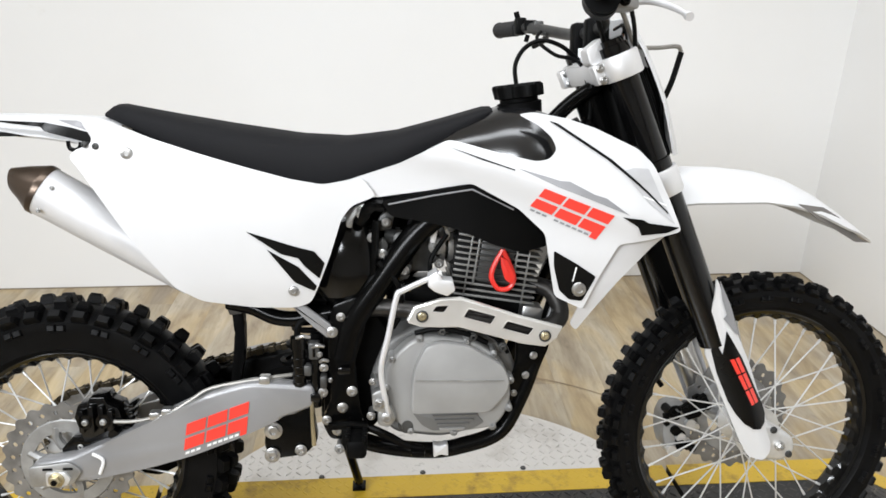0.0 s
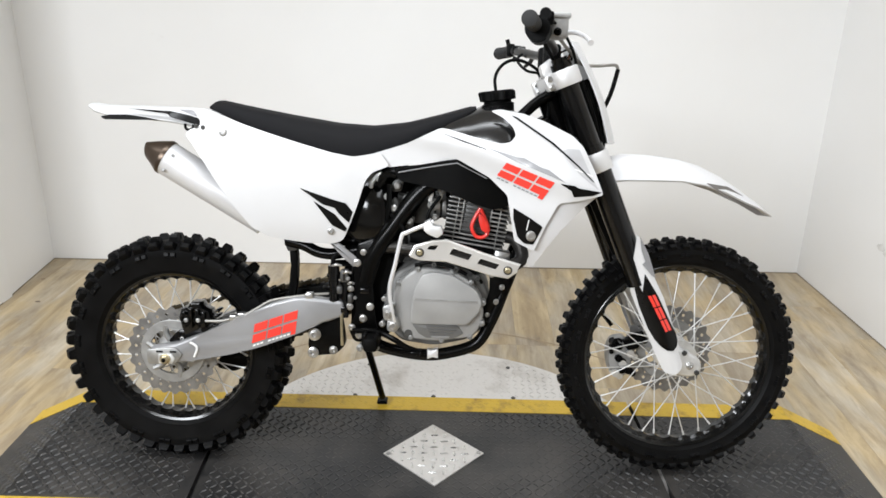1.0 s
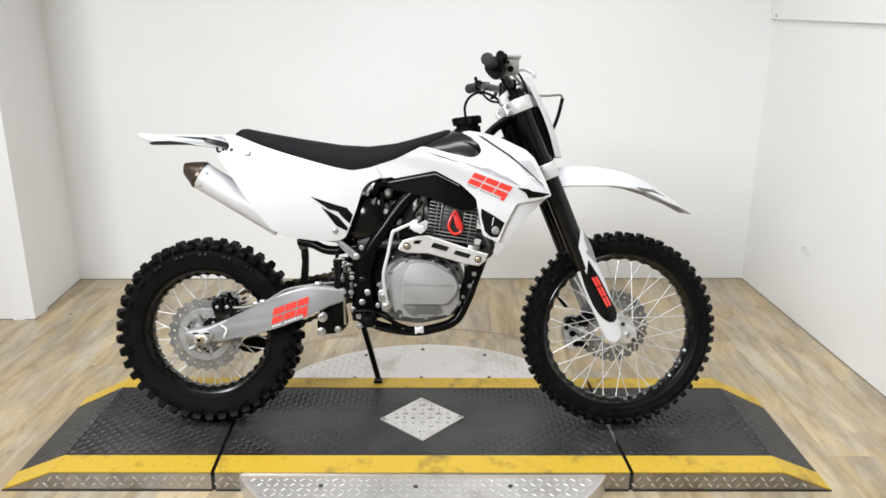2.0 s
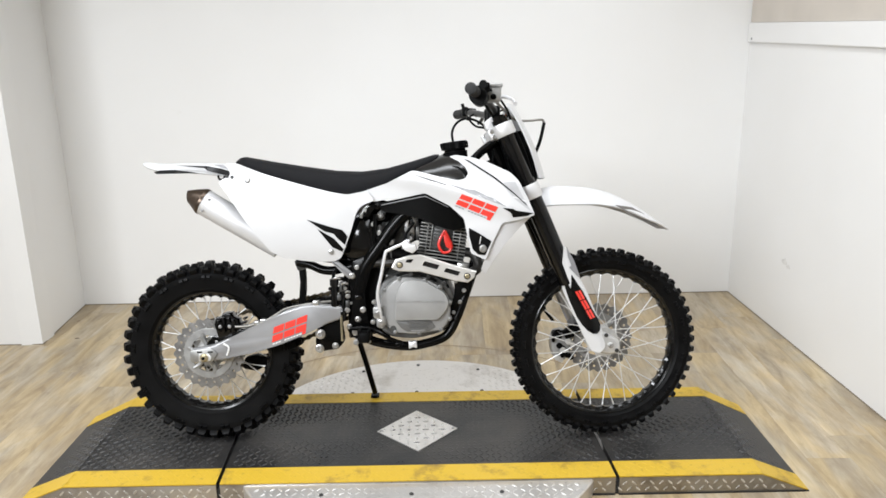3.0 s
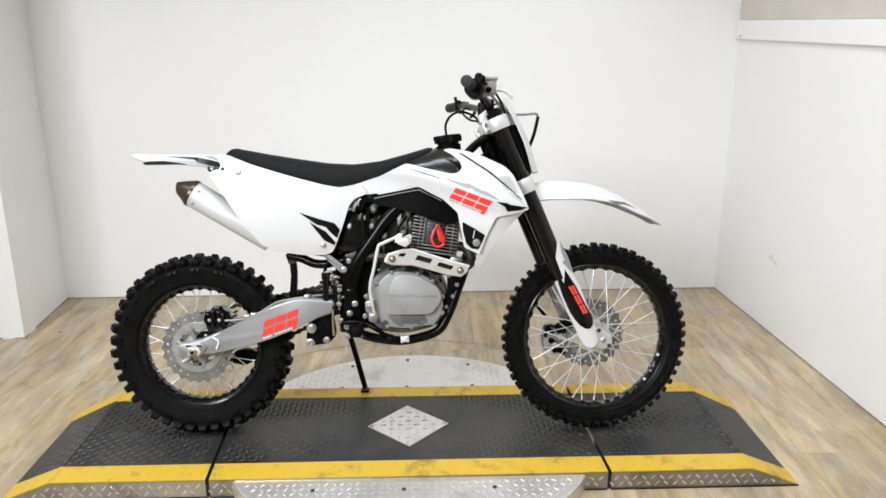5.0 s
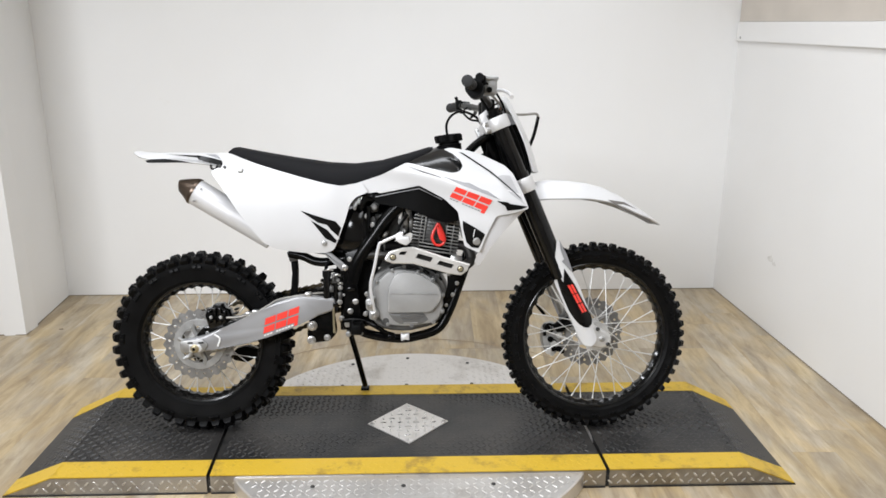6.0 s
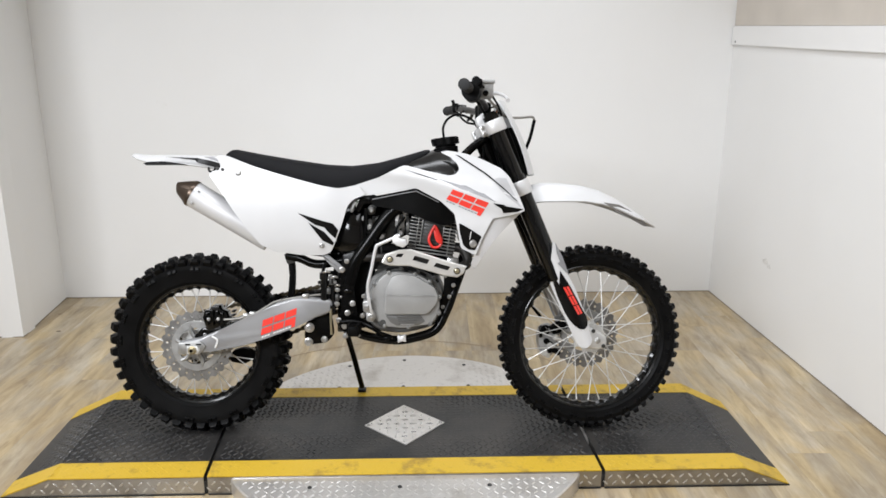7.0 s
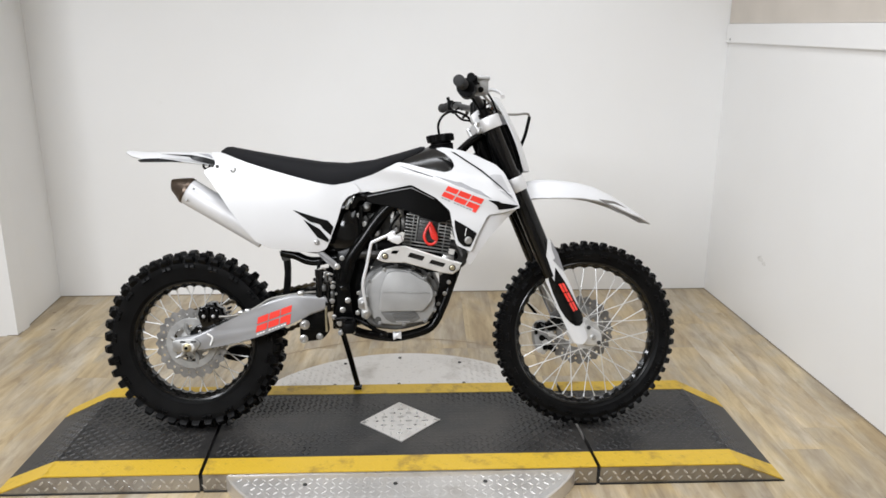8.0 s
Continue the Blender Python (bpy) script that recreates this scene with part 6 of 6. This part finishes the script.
def clamp(name, z, hgt, mat, label):
    """A fork yoke: two rings round the legs and a bridge between."""
    c = Vector((leg_x(z), 0, z))
    m = STEER @ Matrix.Translation(c) @ Matrix.Rotation(radians(-22.5), 4, "Y")
    bm = bmesh.new()
    for q in (-1, 1):
        revolve(bm, [(0.0272, -hgt), (0.036, -hgt), (0.0375, -hgt + 0.003), (0.0375, hgt - 0.003), (0.036, hgt), (0.0272, hgt)], 28, Matrix.Translation((0, q * 0.097, 0)) @ pose(0, 0, 0, 90))
    box(bm, -0.042, 0.010, -0.085, 0.085, -hgt * 0.9, hgt * 0.9, 0.006)
    for q in (-1, 1):
        box(bm, -0.052, -0.020, q * 0.097 - 0.014, q * 0.097 + 0.014, -hgt * 0.85, hgt * 0.85, 0.004)
    ob = part(name, bm, mat, bike, label, m)
    for q in (-1, 1):
        for zz in (-0.5, 0.5):
            bm = bmesh.new()
            bolt_mesh(bm, -0.040, -0.112 if q < 0 else 0.083, zz * hgt, 0.006, 0.006)
            part("clamp_bolt", bm, STEEL, ob, "", m)


bm = bmesh.new()
slab(bm, [(leg_x(0.770) - 0.028, 0.772), (leg_x(0.770) + 0.040, 0.790), (leg_x(0.560) + 0.052, 0.575), (leg_x(0.560) - 0.006, 0.552)], 0.052, 0.066, 0.003, 0.010)
part("hose_shield", bm, MATT_BLACK, bike, "black plastic shield behind the fork", STEER)

clamp("upper_fork_clamp", 1.040, 0.021, CLAMP_ALU, "machined bright aluminium upper fork clamp")
clamp("lower_fork_clamp", 0.835, 0.024, CLAMP_ALU, "machined bright aluminium lower fork clamp")

# front fender
bm = bmesh.new()
arch(bm, [(0.430, 0.840, 0.060, 0.056), (0.500, 0.855, 0.070, 0.064), (0.565, 0.853, 0.072, 0.062), (0.640, 0.844, 0.071, 0.054), (0.700, 0.828, 0.068, 0.047), (0.760, 0.800, 0.062, 0.038), (0.820, 0.761, 0.052, 0.026), (0.860, 0.733, 0.042, 0.013), (0.892, 0.709, 0.026, 0.005), (0.908, 0.698, 0.012, 0.002)], 0.004, 14)
ffend = part("front_fender", bm, WHITE_PLASTIC, bike, "white plastic front fender", STEER, 50)
# the underside's shade, drawn as a dark grey strip on the white fender
bm = bmesh.new()
panel(bm, [(0.705, 0.785), (0.765, 0.776), (0.812, 0.752), (0.872, 0.706), (0.900, 0.696), (0.862, 0.700), (0.800, 0.731), (0.752, 0.754)], lambda x, z: -0.0665 + 0.30 * max(0, x - 0.73), 0.004, 0.002, 0.03)
part("underside_shade", bm, FOLD_SHADE, ffend, "grey fold under the tip, its shade put in the colour", STEER)

# number plate
bm = bmesh.new()
secs = []
for t in [k / 8 for k in range(9)]:
    x, z = 0.354 + 0.104 * t, 1.132 - 0.250 * t
    w = interp([(0, 0.060), (0.2, 0.080), (0.6, 0.085), (1, 0.070)], t)
    fwd = [(x + 0.02 + 0.010 * math.sin(math.pi * t) - 0.030 * (k / 5) ** 2, w * k / 5, z) for k in range(-5, 6)]
    secs.append(fwd + [(p[0] - 0.004, p[1], p[2] - 0.002) for p in fwd[::-1]])
loft(bm, secs)
part("number_plate", bm, WHITE_PLASTIC, bike, "blank white plastic front number plate", STEER, 50)

# handlebar with its controls
bm = bmesh.new()
BAR = [(0.198, -0.350, 1.139), (0.220, -0.270, 1.138), (0.246, -0.200, 1.133), (0.288, -0.110, 1.112), (0.300, -0.050, 1.106), (0.300, 0.050, 1.106), (0.288, 0.110, 1.112), (0.250, 0.200, 1.131), (0.232, 0.270, 1.139), (0.213, 0.350, 1.142)]
tube(bm, BAR, 0.0115, 14, 5)
hbar = part("handlebar", bm, BAR_GREY, bike, "grey steel handlebar", STEER)
for y in (-0.055, 0.025):
    bm = bmesh.new()
    box(bm, 0.278, 0.322, y, y + 0.030, 1.050, 1.126, 0.008)
    part("bar_clamp", bm, MATT_BLACK, hbar, "black bar clamp", STEER)
for s in (-1, 1):
    bm = bmesh.new()
    a, b = (Vector((0.193, -0.366, 1.139)), Vector((0.220, -0.272, 1.138))) if s < 0 else (Vector((0.209, -0.368, 1.143)), Vector((0.232, -0.275, 1.139)))
    ln = (b - a).length
    rows = [(0.0001, 0.0), (0.013, 0.0), (0.0175, 0.002), (0.0180, 0.006), (0.0158, 0.009)]
    for k in range(12):
        y = 0.011 + k * (ln - 0.016) / 12
        rows += [(0.0150, y), (0.0168, y + 0.0018), (0.0168, y + 0.0050), (0.0150, y + 0.0066)]
    revolve(bm, rows + [(0.0150, ln), (0.0001, ln)], 24, Matrix.Translation(a) @ (b - a).to_track_quat("Y", "Z").to_matrix().to_4x4(), False)
    part("grip", bm, GRIP_RUBBER, hbar, "black rubber grip", STEER @ mirror(s))
bm = bmesh.new()
rod(bm, (0.222, -0.290, 1.130), (0.234, -0.245, 1.128), 0.028, 28)
rod(bm, (0.224, -0.284, 1.124), (0.234, -0.250, 1.122), 0.025, 24)
rod(bm, (0.240, -0.285, 1.162), (0.250, -0.240, 1.160), 0.013, 18)
box(bm, 0.236, 0.262, -0.275, -0.250, 1.140, 1.170, 0.006)
part("throttle_housing", bm, MATT_BLACK, hbar, "black throttle housing", STEER)
bm = bmesh.new()
box(bm, 0.262, 0.302, -0.235, -0.175, 1.118, 1.168, 0.005)
box(bm, 0.246, 0.300, -0.225, -0.195, 1.116, 1.150, 0.005)
box(bm, 0.258, 0.306, -0.240, -0.170, 1.160, 1.172, 0.003)
mc = part("brake_master_cylinder", bm, CAST_ALU, hbar, "silver front brake master cylinder", STEER)
bm = bmesh.new()
bolt_mesh(bm, 0.276, -0.237, 1.130, 0.0068, 0.008)
part("banjo_bolt", bm, BLACK_PAINT, mc, "", STEER)
bm = bmesh.new()
tube(bm, [(0.286, -0.205, 1.130), (0.312, -0.245, 1.128), (0.326, -0.300, 1.112), (0.326, -0.350, 1.095)], (0.0062, 0.0040), 10, 5)
rod(bm, (0.326, -0.350, 1.095), (0.325, -0.360, 1.092), 0.0064, 14)
part("brake_lever", bm, LEVER_ALU, hbar, "bright aluminium brake lever", STEER)
bm = bmesh.new()
tube(bm, [(0.270, 0.205, 1.130), (0.290, 0.250, 1.128), (0.300, 0.310, 1.118), (0.292, 0.370, 1.108)], (0.0085, 0.0055), 10, 5)
part("clutch_lever", bm, MATT_BLACK, hbar, "black clutch lever", STEER)
bm = bmesh.new()
box(bm, 0.244, 0.266, 0.188, 0.208, 1.118, 1.146, 0.004)
rod(bm, (0.266, 0.198, 1.132), (0.284, 0.198, 1.128), 0.006, 12)
rod(bm, (0.252, 0.184, 1.128), (0.262, 0.150, 1.114), 0.005, 12)
part("lever_perch", bm, DARK_ALU, hbar, "alloy clutch perch", STEER)
bm = bmesh.new()
box(bm, 0.218, 0.242, 0.236, 0.262, 1.122, 1.158, 0.005)
box(bm, 0.232, 0.258, 0.210, 0.232, 1.128, 1.150, 0.004)
rod(bm, (0.226, 0.248, 1.150), (0.220, 0.248, 1.170), 0.006, 12)
rod(bm, (0.240, 0.222, 1.120), (0.236, 0.222, 1.106), 0.005, 12)
part("kill_switch", bm, MATT_BLACK, hbar, "black switch block", STEER)


def cable(name, pts, r, mat, label, host=None):
    b = bmesh.new()
    tube(b, pts, r, 8, 6)
    part(name, b, mat, host or bike, label)


cable("breather_hose", [(0.166, 0.0, 1.006), (0.163, 0.0, 1.045), (0.180, 0.0, 1.076), (0.212, 0.0, 1.090), (0.250, 0.005, 1.080), (0.285, 0.01, 1.055)], 0.0042, MATT_BLACK, "thin black breather hose", tank)
cable("clutch_cable", [(0.262, 0.205, 1.130), (0.225, 0.120, 1.100), (0.245, 0.040, 1.066), (0.285, -0.010, 1.045), (0.300, -0.03, 0.95), (0.26, -0.03, 0.90)], 0.0038, MATT_BLACK, "black clutch cable")
cable("throttle_cable", [(0.262, -0.262, 1.170), (0.310, -0.200, 1.140), (0.352, -0.110, 1.085), (0.365, -0.050, 1.000), (0.345, -0.020, 0.930), (0.28, -0.02, 0.88)], 0.0038, MATT_BLACK, "black throttle cable")
cable("wiring", [(0.262, -0.18, 1.130), (0.300, -0.10, 1.085), (0.322, -0.04, 1.070), (0.325, 0.02, 1.080), (0.310, 0.05, 1.050)], 0.0050, MATT_BLACK, "black wiring loom")
bm = bmesh.new()
tube(bm, [(0.282, -0.205, 1.125), (0.325, -0.130, 1.100), (0.372, -0.050, 1.078), (0.420, -0.025, 1.076), (0.466, -0.015, 1.080), (0.477, -0.012, 1.070)], 0.0042, 8, 6)
bh = part("front_brake_hose", bm, HOSE_GREY, bike, "grey braided front brake hose", STEER)
bm = bmesh.new()
tube(bm, [(0.477, -0.012, 1.070), (0.464, 0.000, 1.010), (0.448, 0.020, 0.960), (0.440, 0.060, 0.900), (0.450, 0.095, 0.800), (0.520, 0.110, 0.600), (0.515, 0.112, 0.480), (0.490, 0.108, 0.420), (0.520, 0.090, 0.370)], 0.0058, 8, 6)
part("hose_sleeve", bm, MATT_BLACK, bh, "black rubber hose sleeve", STEER)
# front caliper on the far side
bm = bmesh.new()
slab(bm, [(0.502, 0.318), (0.514, 0.344), (0.548, 0.350), (0.566, 0.330), (0.566, 0.268), (0.548, 0.236), (0.512, 0.246), (0.502, 0.280)], 0.035, 0.092, 0.006, 0.01)
fc = part("front_caliper", bm, CALIPER_GREY, bike, "alloy front brake caliper", STEER)
for k, (x, z) in enumerate(((0.516, 0.334), (0.560, 0.306), (0.556, 0.258), (0.585, 0.352), (0.520, 0.250), (0.528, 0.292), (0.540, 0.276))):
    bm = bmesh.new()
    rod(bm, (x, 0.026, z), (x, 0.060, z), 0.0105, 14)
    rod(bm, (x + 0.014, 0.030, z - 0.010), (x + 0.010, 0.060, z - 0.006), 0.009, 10)
    part("piston_cap", bm, MATT_BLACK if k in (0, 2, 3, 5) else HUB_ALU, fc, "", STEER)

for pts in (((0.534, 0.345), (0.566, 0.352), (0.590, 0.372), (0.600, 0.350), (0.578, 0.322), (0.552, 0.316)),
            ((0.500, 0.330), (0.509, 0.333), (0.513, 0.308), (0.503, 0.304)),
            ((0.530, 0.270), (0.546, 0.272), (0.548, 0.252), (0.534, 0.248))):
    bm = bmesh.new()
    slab(bm, list(pts), 0.024, 0.040, 0.002, 0.003)
    part("caliper_bracket", bm, MATT_BLACK, fc, "black bracket of the caliper", STEER)
bm = bmesh.new()
tube(bm, [(0.522 + 0.012 * math.cos(a), 0.024, 0.338 + 0.010 * math.sin(a)) for a in (0.3, 1.1, 1.9, 2.7, 3.5, 4.3, 5.1, 5.9)], 0.0038, 8, 4)
part("hose_eye", bm, MATT_BLACK, fc, "black hose eye", STEER)

# clips and wires round the bars and the rear brake cylinder
for x, z, w in ((-0.206, 0.548, 0.020), (-0.196, 0.520, 0.014), (-0.232, 0.566, 0.024)):
    bm = bmesh.new()
    tube(bm, [(x - w / 2, -0.116, z - 0.003), (x, -0.121, z + 0.002), (x + w / 2, -0.116, z - 0.002)], 0.0034, 8, 4)
    part("hose_band", bm, STEEL, bike, "small bright hose band")
bm = bmesh.new()
tube(bm, [(-0.244, -0.108, 0.556), (-0.240, -0.106, 0.585), (-0.215, -0.100, 0.598), (-0.190, -0.096, 0.592)], 0.006, 8, 5)
part("reservoir_hose", bm, MATT_BLACK, bike, "black rear brake fluid hose")
for k in range(3):
    bm = bmesh.new()
    tube(bm, [(0.330 + 0.006 * k, -0.060 - 0.012 * k, 1.082), (0.338, -0.075, 1.098 + 0.006 * k), (0.330, -0.088 + 0.008 * k, 1.108), (0.312, -0.098, 1.100)], 0.0026, 6, 5)
    part("bar_wire", bm, LOOM_BROWN if k == 1 else MATT_BLACK, bike, "thin brown wire" if k == 1 else "", STEER)
for y in (-0.052, 0.022):
    bm = bmesh.new()
    rod(bm, (0.300, y + 0.015, 1.044), (0.300, y + 0.015, 1.078), 0.017, 18)
    part("bar_riser", bm, CLAMP_ALU, hbar, "bright alloy bar riser", STEER)
bm = bmesh.new()
slab(bm, [(0.262, 1.066), (0.290, 1.088), (0.306, 1.060), (0.300, 1.034), (0.270, 1.040)], -0.100, -0.060, 0.004, 0.006)
part("switch_bracket", bm, CLAMP_ALU, hbar, "pale alloy bracket on the yoke", STEER)
cable("plate_cable", [(0.392, -0.055, 1.060), (0.412, -0.060, 1.010), (0.424, -0.060, 0.965), (0.414, -0.050, 0.925), (0.400, -0.040, 0.900)], 0.0045, MATT_BLACK, "black cable behind the number plate")

for k, dx in enumerate((0.000, 0.014, 0.026)):
    cable("fork_cable", [(0.372 + dx, -0.066 + 0.012 * k, 1.040), (0.394 + dx, -0.070 + 0.012 * k, 0.985), (0.412 + dx * 0.8, -0.068 + 0.012 * k, 0.935 - 0.01 * k), (0.424 + dx * 0.5, -0.060, 0.885), (0.430, -0.045, 0.850)], 0.0075, MATT_BLACK, "thick black cable in front of the fork")
for x, z in ((-0.586, 0.911), (-0.568, 0.908)):
    bm = bmesh.new()
    bolt_mesh(bm, x, -0.106, z, 0.0042, 0.006)
    rod(bm, (x, -0.106, z), (x, -0.085, z), 0.004, 10)
    part("tail_screw", bm, DARK_ALU, bike, "small dark tail screw")

# red loop hung on the engine
tag = empty("tag", BIKE @ pose(0.131, -0.094, 0.712), "red plastic tag loop hung on the engine", "tag")
bm = bmesh.new()
tube(bm, [(0.001, 0, 0.004), (-0.014, -0.002, -0.022), (-0.020, -0.003, -0.046), (-0.008, -0.003, -0.068), (0.012, -0.003, -0.068), (0.022, -0.002, -0.050), (0.013, -0.001, -0.022), (0.001, 0, 0.004)], 0.0047, 8, 5)
loop = part("loop", bm, RED_TAG, tag)
bm = bmesh.new()
slab(bm, [(-0.004, -0.006), (0.010, -0.014), (0.024, -0.046), (0.018, -0.060), (0.004, -0.050), (-0.003, -0.026)], -0.010, -0.004, 0.002, 0.005)
part("tab", bm, RED_TAG, tag)

# ---- floor planks ----
PW, PL = 0.152, 1.22


def plank_bm(w, ln):
    b = bmesh.new()
    e = 0.0003
    top = [b.verts.new((x, y, 0.0)) for x, y in ((-w / 2 + e, -ln / 2 + e), (w / 2 - e, -ln / 2 + e), (w / 2 - e, ln / 2 - e), (-w / 2 + e, ln / 2 - e))]
    low = [b.verts.new((x, y, -0.0004)) for x, y in ((-w / 2 + 0.0001, -ln / 2 + 0.0001), (w / 2 - 0.0001, -ln / 2 + 0.0001), (w / 2 - 0.0001, ln / 2 - 0.0001), (-w / 2 + 0.0001, ln / 2 - 0.0001))]
    base = [b.verts.new((v.co.x, v.co.y, -0.0075)) for v in low]
    b.faces.new(top)
    for a, c in ((low, top), (base, low)):
        for k in range(4):
            b.faces.new((a[k], a[(k + 1) % 4], c[(k + 1) % 4], c[k]))
    return b


LENGTHS = [PL * (8 - k) / 8 for k in range(8)]
kinds = []
for k in LENGTHS:
    b = plank_bm(PW, k)
    me = bpy.data.meshes.new("plank")
    b.to_mesh(me)
    b.free()
    me.materials.append(PLANK)
    kinds.append(me)
rng = random.Random(5)
for i in range(37):
    x = -3.5 + PW * (i + 0.5)
    y, k = 1.70, rng.randrange(8)
    while y > -4.2:
        while k < 7 and y - LENGTHS[k] < -4.31:
            k += 1
        ob = new("plank", kinds[k])
        ob.parent = floor
        ob.location = (x, y - LENGTHS[k] / 2, 0)
        y -= LENGTHS[k]
        k = 0
